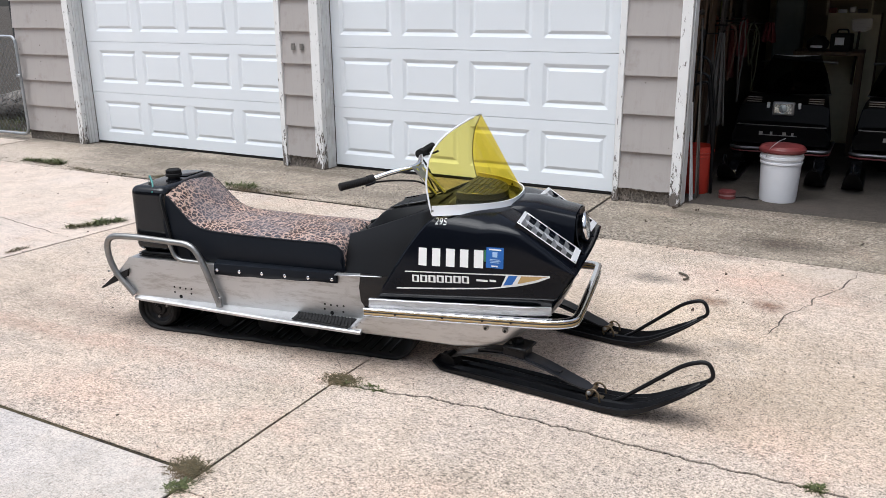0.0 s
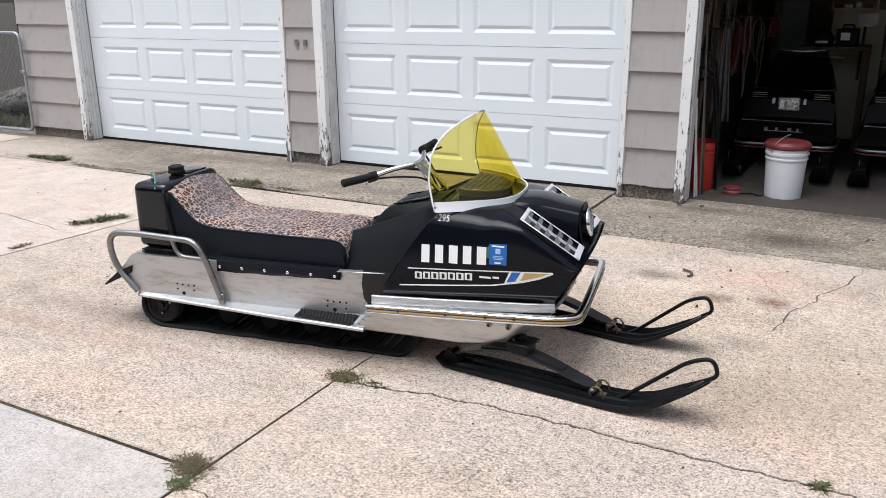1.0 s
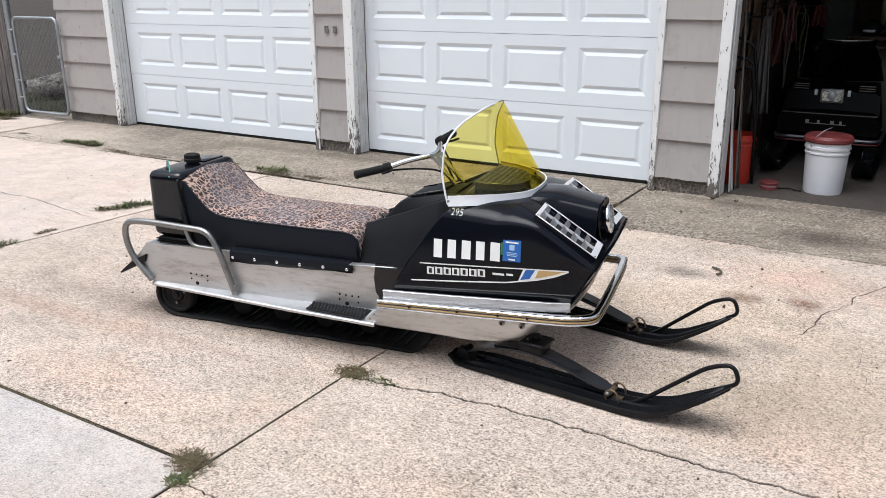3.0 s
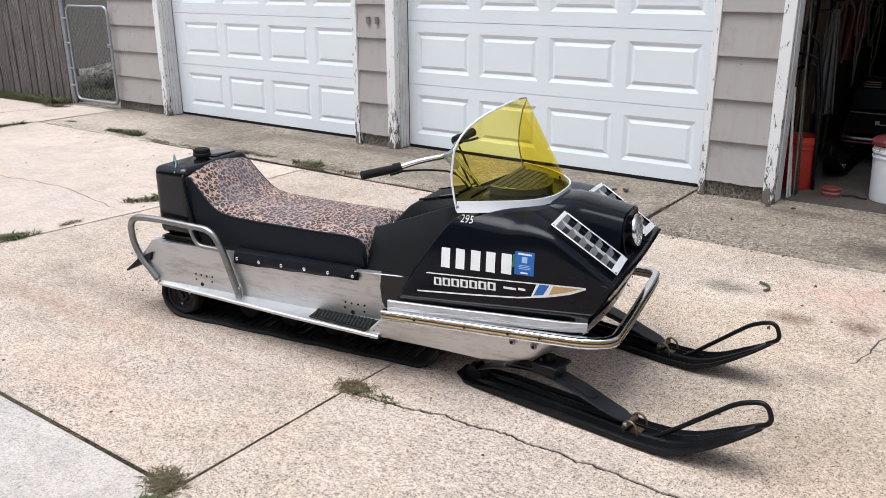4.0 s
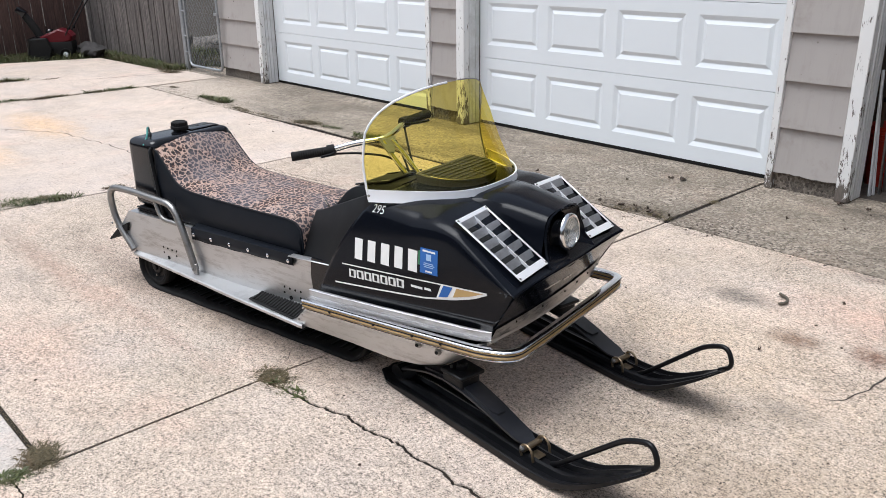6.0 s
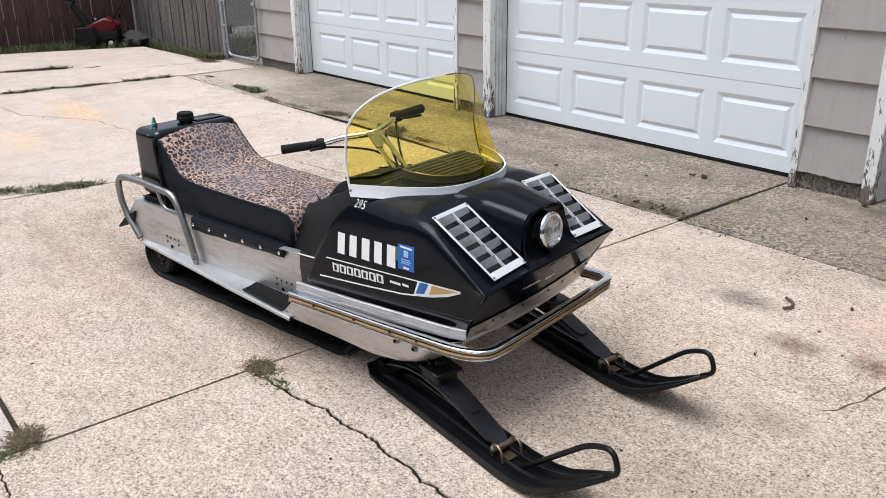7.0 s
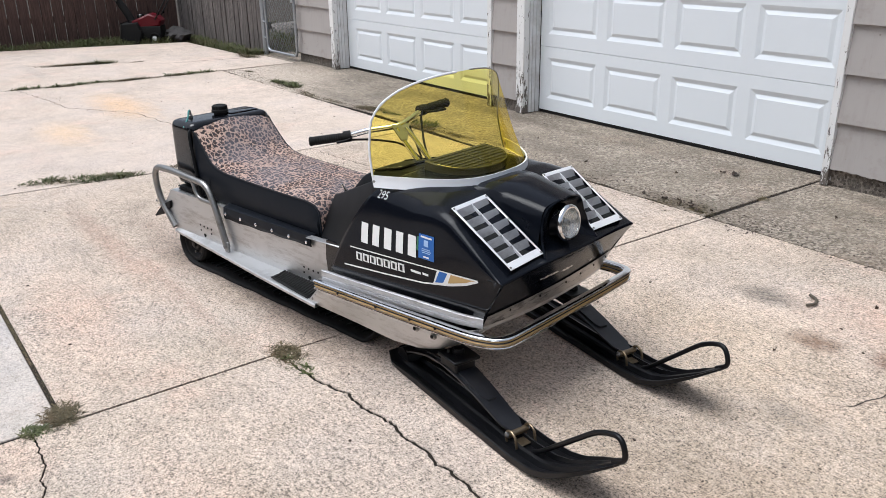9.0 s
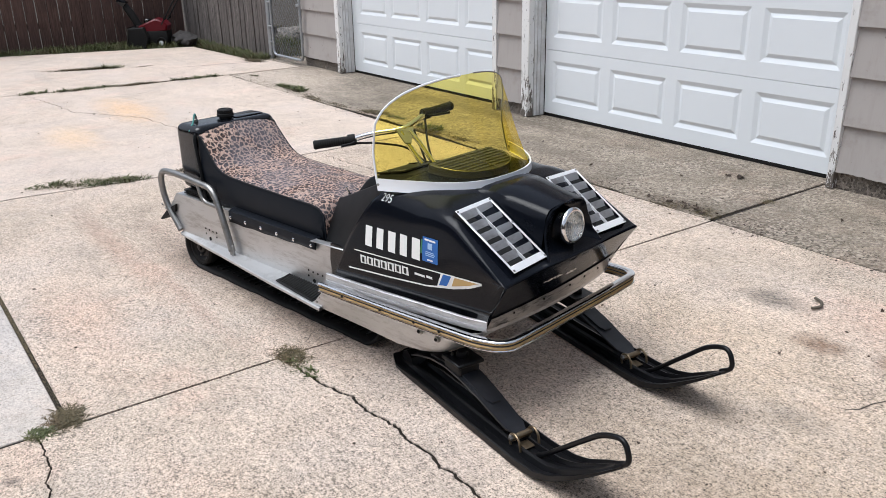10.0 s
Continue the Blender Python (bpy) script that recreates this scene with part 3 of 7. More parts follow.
def garage_door(index, x0, x1, first, pitch):
    """A sectional door: four ribs of sections, each with four raised panels."""
    door = tagged(new("door_%d" % index), "closed white sectional garage door with raised panels", "garage door", kind="structure")
    section = 0.5335
    for s in range(4):
        z0, z1 = 0.028 + s * section, 0.028 + (s + 1) * section - 0.003
        lo, hi = 0.131 + s * section, 0.471 + s * section
        bm = bmesh.new()
        bm_box(bm, x0 + 0.003, x1 - 0.003, Y_DOOR, Y_DOOR + 0.04, z0, lo)
        bm_box(bm, x0 + 0.003, x1 - 0.003, Y_DOOR, Y_DOOR + 0.04, hi, z1)
        marks = [x0 + 0.003] + [first + p * pitch + d for p in range(4) for d in (0.0, 0.549)] + [x1 - 0.003]
        for a, b in zip(marks[::2], marks[1::2]):
            bm_box(bm, a, b, Y_DOOR, Y_DOOR + 0.04, lo, hi)
        sec = part("section", bm, DOOR_WHITE, door)
        for p in range(4):
            a = first + p * pitch
            b = a + 0.549
            bm = bmesh.new()
            ring = []
            for inset, y in ((0.0, 0.0012), (0.029, 0.013), (0.034, 0.013), (0.058, 0.002)):
                ring.append([bm.verts.new((x, Y_DOOR + y - 0.001, z)) for x, z in ((a + inset, lo + inset), (b - inset, lo + inset), (b - inset, hi - inset), (a + inset, hi - inset))])
            for q, w in zip(ring, ring[1:]):
                for k in range(4):
                    bm.faces.new((q[k], q[(k + 1) % 4], w[(k + 1) % 4], w[k]))
            bm.faces.new(ring[-1])
            part("raised_panel", to_mesh("raised_panel", bm, DOOR_WHITE, False), DOOR_WHITE, sec)
    part("bottom_seal", box(x0 + 0.003, x1 - 0.003, Y_DOOR + 0.003, Y_DOOR + 0.036, 0.002, 0.03, 0.006), BLACK_RUBBER, door, "black rubber bottom seal")
    return door


garage_door(1, -7.575, -4.847, -7.403, 0.645)
garage_door(2, -4.353, -1.663, -4.262, 0.647)

# ---- snowmobile materials ----
def mat_leopard():
    """Printed plush: dark brown spots close together, parted by a net of tan."""
    n = Nodes("leopard_print_plush", 0.9)
    warp = n.add("ShaderNodeTexNoise", Scale=42.0, Detail=3.0)
    n.link(n.co, warp.inputs["Vector"])
    bend = n.t.nodes.new("ShaderNodeVectorMath")
    bend.operation = "MULTIPLY_ADD"
    n.link(warp.outputs["Color"], bend.inputs[0])
    bend.inputs[1].default_value = (0.027, 0.027, 0.027)
    n.link(n.mapped((0.95, 1.05, 0.85)), bend.inputs[2])
    d = n.voronoi(47, bend.outputs[0], randomness=0.85)
    rim = n.voronoi(47, bend.outputs[0], feature="DISTANCE_TO_EDGE", randomness=0.85)
    fray = n.math("SUBTRACT", n.noise(95, 3, 0.6), 0.5)
    net = n.ramp(n.math("ADD", rim, n.math("MULTIPLY", fray, 0.36)), [(0.055, 1.0), (0.145, 0.0)])
    core = n.ramp(n.math("ADD", d, n.math("MULTIPLY", fray, 0.4)), [(0.14, 1.0), (0.24, 0.0)])
    dark = n.mix(n.math("MULTIPLY", core, 0.8), (0.020, 0.014, 0.015), (0.17, 0.085, 0.058))
    pale = n.mix(n.noise(14, 4), (0.40, 0.25, 0.19), (0.60, 0.44, 0.36))
    c = n.mix(net, dark, pale)
    worn = n.math("MULTIPLY", n.ramp(n.noise(4.5, 6, 0.7), [(0.42, 0.0), (0.60, 1.0)]), 0.5)
    c = n.mix(worn, c, (0.13, 0.13, 0.155))
    n.color(c).bump(n.noise(400, 2), 0.3, 0.003)
    return n.mat


def mat_worn_strip():
    """Black paint rubbed through to dull metal in streaks."""
    n = Nodes("worn_black_and_metal", 0.35)
    rub = n.ramp(n.noise(5, 8, 0.75, n.mapped((5, 2.0, 7))), [(0.36, 0.0), (0.50, 1.0)])
    n.color(n.mix(rub, (0.008, 0.008, 0.009), (0.46, 0.43, 0.40)))
    n.link(n.math("MULTIPLY", rub, 0.8), n.b.inputs["Metallic"])
    n.b.inputs["Specular IOR Level"].default_value = 0.25
    n.bump(rub, 0.2, 0.002)
    return n.mat


def mat_tinted(name, color, gloss=0.10):
    """Thin clear plastic sheet that colours what is seen through it."""
    m = bpy.data.materials.new(name)
    m.use_nodes = True
    t = m.node_tree
    t.nodes.remove(t.nodes["Principled BSDF"])
    clear = t.nodes.new("ShaderNodeBsdfTransparent")
    clear.inputs[0].default_value = (*color, 1)
    shine = t.nodes.new("ShaderNodeBsdfGlossy")
    shine.inputs["Roughness"].default_value = 0.04
    mix = t.nodes.new("ShaderNodeMixShader")
    edge = t.nodes.new("ShaderNodeFresnel")
    edge.inputs[0].default_value = 1.45
    least = t.nodes.new("ShaderNodeMath")
    least.operation = "MINIMUM"
    least.inputs[1].default_value = gloss
    t.links.new(edge.outputs[0], least.inputs[0])
    t.links.new(least.outputs[0], mix.inputs[0])
    t.links.new(clear.outputs[0], mix.inputs[1])
    t.links.new(shine.outputs[0], mix.inputs[2])
    t.links.new(mix.outputs[0], t.nodes["Material Output"].inputs[0])
    return m


LEOPARD = mat_leopard()
COWL_BLACK = mat_gloss("black_cowl_paint", (0.0036, 0.0046, 0.0075), 0.08, 0.05, 0.08, (0.013, 0.014, 0.018), 0.16)
TANK_BLACK = mat_gloss("black_moulded_plastic", (0.004, 0.0045, 0.006), 0.10, 0.25, 0.06, (0.02, 0.021, 0.024), 0.32)
CONSOLE_BLACK = mat_gloss("satin_black_console", (0.005, 0.0052, 0.006), 0.42, 0.0, 0.08, (0.018, 0.018, 0.02), 0.2)
# grey raised above black to paint in the reflection over the vent
VENT_GREY = mat_plain("reflection_lifted_grey_vent", (0.045, 0.045, 0.045), 0.5, 0.0, 0.3, 20)
VINYL = mat_gloss("navy_black_vinyl", (0.006, 0.008, 0.012), 0.42, 0.0, 0.15, (0.012, 0.016, 0.025), 0.18)
SKI_BLACK = mat_gloss("black_ski_paint", (0.0032, 0.0034, 0.0042), 0.30, 0.0, 0.35, (0.018, 0.018, 0.021), 0.24)
SPRING_BLUE = mat_gloss("scuffed_black_spring_steel", (0.007, 0.008, 0.011), 0.30, 0.1, 0.5, (0.035, 0.037, 0.045), 0.5)
ALUMINIUM = mat_metal("brushed_aluminium", (0.60, 0.60, 0.60), 0.40, 0.16, (3, 40, 40), 0.6)
TRIM_METAL = mat_metal("ribbed_bright_trim", (0.38, 0.38, 0.385), 0.42, 0.1, (2, 60, 60), 0.5)
WORN_METAL = mat_worn_strip()
BAND_METAL = mat_metal("bright_foot_trim", (0.60, 0.60, 0.61), 0.44, 0.12, (2, 60, 60), 0.6)
CHROME = mat_metal("chrome", (0.82, 0.82, 0.82), 0.12, 0.05)
STEEL = mat_metal("dull_steel_tube", (0.30, 0.295, 0.285), 0.30, 0.25, (12, 12, 12), 0.6)
RUST = mat_plain("rusty_brass", (0.26, 0.20, 0.13), 0.38, 0.9, 0.6, 60)
GOLD = mat_plain("gold_stripe", (0.50, 0.33, 0.13), 0.4, 0.0, 0.15)
WHITE_VINYL = mat_plain("white_decal", (0.80, 0.80, 0.78), 0.4, 0.0, 0.06)
BLUE_VINYL = mat_plain("blue_decal", (0.015, 0.12, 0.42), 0.4, 0.0, 0.1)
PALE_BLUE = mat_plain("pale_blue_print", (0.38, 0.56, 0.80), 0.4)
GREEN_VINYL = mat_plain("green_decal", (0.03, 0.16, 0.07), 0.4)
BLACK_PRINT = mat_plain("black_print", (0.012, 0.012, 0.013), 0.4)
CYAN_TUBE = mat_plain("teal_vent_hose", (0.04, 0.22, 0.20), 0.4)
WHITE_BAND = mat_paint("white_metal_band", (0.84, 0.85, 0.87), 0.35, 0.05).mat
TINT = mat_tinted("yellow_tinted_plastic", (0.985, 0.868, 0.26), 0.14)
LENS = mat_tinted("headlight_glass", (0.93, 0.95, 0.95))
# near-black painting the shade in bolt holes and grille gaps; also dark fasteners
DARK_VOID = mat_plain("dark_recess", (0.012, 0.012, 0.012), 0.9)
FRAME_SILVER = mat_plain("bright_anodised_frame", (0.86, 0.86, 0.87), 0.32, 0.35, 0.06, 30)
LOUVRE_SILVER = mat_metal("streaked_louvre_metal", (0.50, 0.50, 0.51), 0.40, 0.3, (60, 60, 4), 0.6)
BULB_SILVER = mat_plain("lamp_reflector", (0.86, 0.86, 0.85), 0.22, 0.75, 0.2, 30)

SLED = pose(-1.895, 3.0, 0.0, 0, 0, 10.5)
sled = thing("snowmobile", "vintage black and silver snowmobile with leopard seat on concrete", "snowmobile", SLED)


def both(name, make, material, parent, label=""):
    """A part on each side of the machine: make(side) with side -1 near the house front's right, +1 the other."""
    return [part(name, make(s), material, parent, label) for s in (-1, 1)]


def dome(r, h, at, axis="y", out=-1, sides=10):
    """A rivet or screw head."""
    turn = {"y": pose(0, 0, 0, 90 if out < 0 else -90, 0, 0), "z": Matrix(), "x": pose(0, 0, 0, 0, 90, 0)}[axis]
    return lathe([(r, 0), (r * 0.96, h * 0.5), (r * 0.6, h * 0.9), (0, h)], sides, Matrix.Translation(at) @ turn)


# -- tunnel, boards and pan --
def tunnel_side(s):
    outline = [(-1.085, 0.355), (-1.165, 0.268), (-1.07, 0.166), (0.25, 0.166), (0.25, 0.40), (0.0, 0.372), (-0.5, 0.362)]
    bm = bmesh.new()
    add_prism(bm, outline, s * 0.232, s * 0.238)
    return bm


tunnel = part("tunnel", box(-1.08, 0.30, -0.232, 0.232, 0.345, 0.357, 0.003), ALUMINIUM, sled, "bare brushed aluminium tunnel")
for s in (-1, 1):
    panel = part("side_panel", tunnel_side(s), ALUMINIUM, tunnel)
    for u, z in [(-0.851, 0.231), (-0.821, 0.229), (-0.791, 0.228), (-0.760, 0.229), (-0.851, 0.206), (-0.763, 0.206), (-0.084, 0.229), (-0.055, 0.227), (-0.025, 0.227), (0.005, 0.228), (-0.086, 0.205), (0.003, 0.201)]:
        part("bolt_hole", lathe([(0.0048, 0), (0.0048, 0.0012), (0, 0.0012)], 8, Matrix.Translation((u, s * 0.2385, z)) @ pose(0, 0, 0, 90 if s < 0 else -90)), DARK_VOID, panel)
    for u, z in [(-0.820, 0.187), (-0.051, 0.190)]:
        part("bolt_hole", lathe([(0.009, 0), (0.009, 0.0015), (0, 0.0015)], 10, Matrix.Translation((u, s * 0.2385, z)) @ pose(0, 0, 0, 90 if s < 0 else -90)), DARK_VOID, panel)
part("tunnel_end", box(-1.082, -1.07, -0.232, 0.232, 0.20, 0.35, 0.002), ALUMINIUM, tunnel)


def board(s):
    bm = bmesh.new()
    rows = []
    for u in np.linspace(-1.07, 0.135, 24):
        w = interp(u, [-1.07, -0.6, 0.09, 0.16], [0.012, 0.055, 0.122, 0.128])
        k = interp(u, [-1.07, -0.3, 0.15], [0.0, 0.002, 0.010])
        rows.append([(u, s * 0.236, 0.170 + k), (u, s * (0.238 + w * 0.5), 0.166 + k), (u, s * (0.236 + w), 0.164 + k), (u, s * (0.240 + w), 0.160 + k), (u, s * (0.240 + w), 0.150 + k), (u, s * (0.236 + w), 0.148 + k), (u, s * 0.236, 0.160 + k)])
    add_grid(bm, rows, True)
    return bm


for s in (-1, 1):
    rb = part("running_board", board(s), ALUMINIUM, sled, "thin folded aluminium running board")
    pad = part("foot_pad", grid_mesh([[(u, s * (0.243 + 0.0 * k), 0.1765 - 0.004 * k) if k == 0 else (u, s * (0.236 + interp(u, [-0.21, 0.09], [0.080, 0.116])), 0.1735) for k in (0, 1)] for u in np.linspace(-0.21, 0.07, 12)]), BLACK_RUBBER, rb, "worn black ribbed rubber foot pad")
    solidify(pad, 0.004, 0)
    for i in range(17):
        u = -0.200 + i * 0.0162
        w = interp(u, [-0.21, 0.09], [0.072, 0.108])
        m = pose(u, s * (0.240 + w / 2), 0.1815, 0, 0, -18 * s)
        part("rib", box(-0.0042, 0.0042, -w / 2, w / 2, -0.004, -0.0005, 0.001), BLACK_RUBBER, rb, m=m)


def belly():
    """Shallow aluminium pan: flat bottom, rounded keel line and a raised front."""
    rows = []
    for i in range(33):
        f = i / 32
        zt = 0.262 + 0.040 * f
        u_top = 0.175 + f * (0.925 - 0.175)
        u_low = 0.075 + f * (0.862 - 0.075)
        half = interp(u_top, [0.17, 0.6, 0.80, 0.88, 0.925], [0.362, 0.364, 0.356, 0.335, 0.28])
        zl = interp(f, [0, 0.36, 0.59, 0.73, 0.83, 0.92, 1.0], [0.150, 0.148, 0.142, 0.150, 0.172, 0.207, 0.255])
        low = interp(f, [0, 0.6, 0.85, 1.0], [0.352, 0.350, 0.335, 0.28])
        row = []
        for s in (-1, 1):
            side = []
            for t in np.linspace(0, 1, 9):
                if t < 0.7:
                    q = t / 0.7
                    side.append((u_top + (u_low - u_top) * q * 0.92, s * (half + (low - half) * q * q), zt + (zl + 0.022 - zt) * q))
                else:
                    a = (t - 0.7) / 0.3 * math.pi / 2
                    side.append((u_top + (u_low - u_top) * (0.92 + 0.08 * math.sin(a)), s * (low - 0.05 * (1 - math.cos(a))), zl + 0.022 * (1 - math.sin(a))))
            row += side if s < 0 else side[::-1]
        rows.append(row)
    return grid_mesh(rows)


pan = solidify(part("belly_pan", belly(), ALUMINIUM, sled, "dented bare aluminium belly pan"), 0.003)
for u, z in ((0.676, 0.256), (0.755, 0.253)):
    for s in (-1, 1):
        nut = part("bolt", lathe([(0.013, 0), (0.013, 0.003), (0.009, 0.003), (0.009, 0.009), (0, 0.011)], 12, Matrix.Translation((u, s * 0.362, z)) @ pose(0, 0, 0, 90 if s < 0 else -90)), STEEL, pan)
        part("nut", lathe([(0.006, 0), (0.006, 0.013), (0, 0.014)], 6, Matrix.Translation((u, s * 0.362, z)) @ pose(0, 0, 0, 90 if s < 0 else -90)), DARK_VOID, nut)
for u, z in ((0.115, 0.19), (0.135, 0.215), (0.155, 0.245)):
    for s in (-1, 1):
        part("rivet", dome(0.005, 0.003, (u, s * 0.357, z), "y", s), STEEL, pan)

# added filler block; hides the brightly lit far wall inside the pan
part("front_chassis", box(0.40, 0.790, -0.25, 0.25, 0.200, 0.335, 0.03, 2), SKI_BLACK, sled, "black block added to darken the inside of the belly pan")


# -- cowl --
NOSE_U, NOSE_Z = 1.022, 0.497


def crease_z(u):
    return interp(u, [0.28, 1.0], [0.468, 0.497])


def shoulder(u):
    return interp(u, [0.4, 0.6, 0.70, 0.76, 0.80, 0.99, NOSE_U], [0.694, 0.688, 0.678, 0.662, 0.645, 0.516, NOSE_Z])


def shoulder_v(u):
    return interp(u, [0.4, 0.6, 0.8, NOSE_U], [0.294, 0.304, 0.324, 0.337])


def foot_z(u):
    """Lower edge of the cowl, where the bright trim begins."""
    return interp(u, [0.2, 0.55, 0.93], [0.316, 0.332, 0.348])


def cowl_v(u, z):
    """Half width of the cowl's flank."""
    zc, zs, zb = crease_z(u), shoulder(u), foot_z(u)
    vc = 0.335
    if z <= zc:
        vb = interp(u, [0.2, 0.5, 0.93], [0.338, 0.332, 0.318])
        return vb + (vc - vb) * (z - zb) / (zc - zb)
    q = min(1, (z - zc) / max(1e-4, zs - zc))
    return vc + (min(shoulder_v(u), 0.336) - vc) * q + 0.006 * math.sin(math.pi * q)


def cowl_rows():
    """Half of the cowl: lower flank, upper flank, rolled shoulder and deck."""
    cols = 56

    def flank(f, q):
        ur, uf = 0.287 + (0.462 - 0.287) * q, 1.018 + (NOSE_U - 1.018) * q
        u = ur + (uf - ur) * f
        z = crease_z(u) + (shoulder(u) - crease_z(u)) * (1 - (1 - q) ** 1.25)
        return Vector((u, cowl_v(u, z), z))

    def deck(f, q):
        u = 0.462 + (NOSE_U + 0.014 * q - 0.462) * f
        return Vector((u, shoulder_v(u) * (1 - q), shoulder(u) + 0.014 * (1 - (1 - q) ** 3)))

    def roll(f):
        return interp(f, [0, 0.35, 0.6, 0.8, 1], [0.34, 0.40, 0.24, 0.22, 0.10]), interp(f, [0, 0.35, 0.6, 0.8, 1], [0.30, 0.36, 0.10, 0.07, 0.03])

    rows = []
    for j in range(4):
        row = []
        for i in range(cols + 1):
            q, f = j / 3, i / cols
            ur, uf = 0.20 + 0.087 * q, 0.928 + 0.09 * q
            u = ur + (uf - ur) * f
            z = foot_z(u) + (crease_z(u) - foot_z(u)) * q
            row.append((u, cowl_v(u, z), z))
        rows.append(row)
    for q in (0.012, 0.2, 0.4, 0.6, 0.8, 1.0):
        rows.append([tuple(flank(i / cols, q * (1 - roll(i / cols)[0]))) for i in range(cols + 1)])
    for k in range(1, 8):
        s = k / 8
        row = []
        for i in range(cols + 1):
            f = i / cols
            ra, rb = roll(f)
            row.append(tuple(flank(f, 1 - ra) * (1 - s) ** 2 + flank(f, 1) * 2 * s * (1 - s) + deck(f, rb) * s * s))
        rows.append(row)
    for q in np.linspace(0, 1, 8):
        rows.append([tuple(deck(i / cols, roll(i / cols)[1] + (1 - roll(i / cols)[1]) * q)) for i in range(cols + 1)])
    return rows


def hood_v(v):
    """The hood sits a little to the far side of the tunnel's centre line."""
    return 0.025 + 1.0746 * v


half = cowl_rows()
full = [[(u, hood_v(-v), z) for u, v, z in r] for r in half] + [[(u, hood_v(v), z) for u, v, z in r] for r in half[::-1]][1:]
bm = grid_mesh(full)
bmesh.ops.remove_doubles(bm, verts=bm.verts, dist=0.0005)
cowl = solidify(part("cowl", bm, COWL_BLACK, sled, "scuffed gloss black fibreglass cowl"), 0.004)

# nose face under the front edge
rows = []
for q in np.linspace(0, 1, 7):
    row = []
    for t in np.linspace(-1, 1, 21):
        top = Vector((NOSE_U + 0.014 * (1 - abs(t) ** 2), hood_v(0.335 * t), NOSE_Z + 0.012 * (1 - abs(t) ** 3)))
        low = Vector((0.912 + 0.03 * (1 - t * t), hood_v(0.318 * t), 0.316))
        p = top.lerp(low, q)
        row.append((p.x - 0.006 * math.sin(math.pi * q), p.y, p.z))
    rows.append(row)
nose = part("nose_panel", grid_mesh(rows), COWL_BLACK, cowl)
rows = []
for f in np.linspace(0, 1, 6):
    row = []
    for t in np.linspace(-0.98, 0.97, 21):
        q = interp(t, [-1, 0, 1], [0.74, 0.66, 0.58]) * (1 - f) + 0.99 * f
        top = Vector((NOSE_U + 0.014 * (1 - abs(t) ** 2), hood_v(0.335 * t), NOSE_Z + 0.012 * (1 - abs(t) ** 3)))
        low = Vector((0.912 + 0.03 * (1 - t * t), hood_v(0.318 * t), 0.316))
        p = top.lerp(low, q)
        row.append((p.x + 0.004 - 0.006 * math.sin(math.pi * q), p.y, p.z - 0.001))
    rows.append(row)
strip = []
for q in (0.0, 0.3, 0.5, 0.75, 1.0):
    strip.append([(0.914 + 0.03 * (1 - t * t) - 0.010 * q + (0.003 if 0.2 < q < 0.8 else 0), hood_v(0.320 * t), 0.316 - 0.020 * q) for t in np.linspace(-1, 1, 21)])
part("nose_strip", grid_mesh(strip), BAND_METAL, nose, "dirty ribbed metal strip round the nose")
part("nose_plate", grid_mesh(rows), WORN_METAL, nose, "dirty worn bare metal strip")
for t in (-0.7, -0.3, 0.1, 0.35, 0.6, 0.85):
    q = interp(t, [-1, 0, 1], [0.80, 0.73, 0.66])
    p = Vector((NOSE_U + 0.014 * (1 - t * t), hood_v(0.335 * t), NOSE_Z)).lerp(Vector((0.916 + 0.03 * (1 - t * t), hood_v(0.318 * t), 0.316)), q)
    part("rivet", dome(0.0042, 0.003, tuple(p), "x"), DARK_VOID, nose)
# chips where the black paint has been rubbed off the nose
r = random.Random(8)
for t0, t1, q in ((-0.42, -0.14, 0.36), (-0.08, 0.10, 0.40), (0.44, 0.52, 0.52)):
    chip = [[], []]
    for t in np.linspace(t0, t1, 16):
        p = Vector((NOSE_U + 0.014 * (1 - t * t), hood_v(0.335 * t), NOSE_Z + 0.012 * (1 - abs(t) ** 3))).lerp(Vector((0.912 + 0.03 * (1 - t * t), hood_v(0.318 * t), 0.316)), q + r.uniform(-0.012, 0.012))
        p.x += 0.002 - 0.006 * math.sin(math.pi * q)
        tall = 0.0045 * r.uniform(0.02, 1.0) * min(1, (t - t0) * 30 + 0.1, (t1 - t) * 30 + 0.1)
        chip[0].append(tuple(p + Vector((0, 0, tall))))
        chip[1].append(tuple(p - Vector((0, 0, tall))))
    part("paint_chip", grid_mesh(chip), WORN_METAL, nose, "bare scraped patch")
# turned-in underside of the nose
rows = []
for q in np.linspace(0, 1, 6):
    rows.append([(0.904 + 0.03 * (1 - t * t) - 0.10 * q, hood_v(0.320 * t) * (1 - 0.08 * q), 0.297 - 0.055 * q ** 1.3) for t in np.linspace(-1, 1, 15)])
part("nose_underside", grid_mesh(rows), BAND_METAL, nose, "dull bare metal underside")


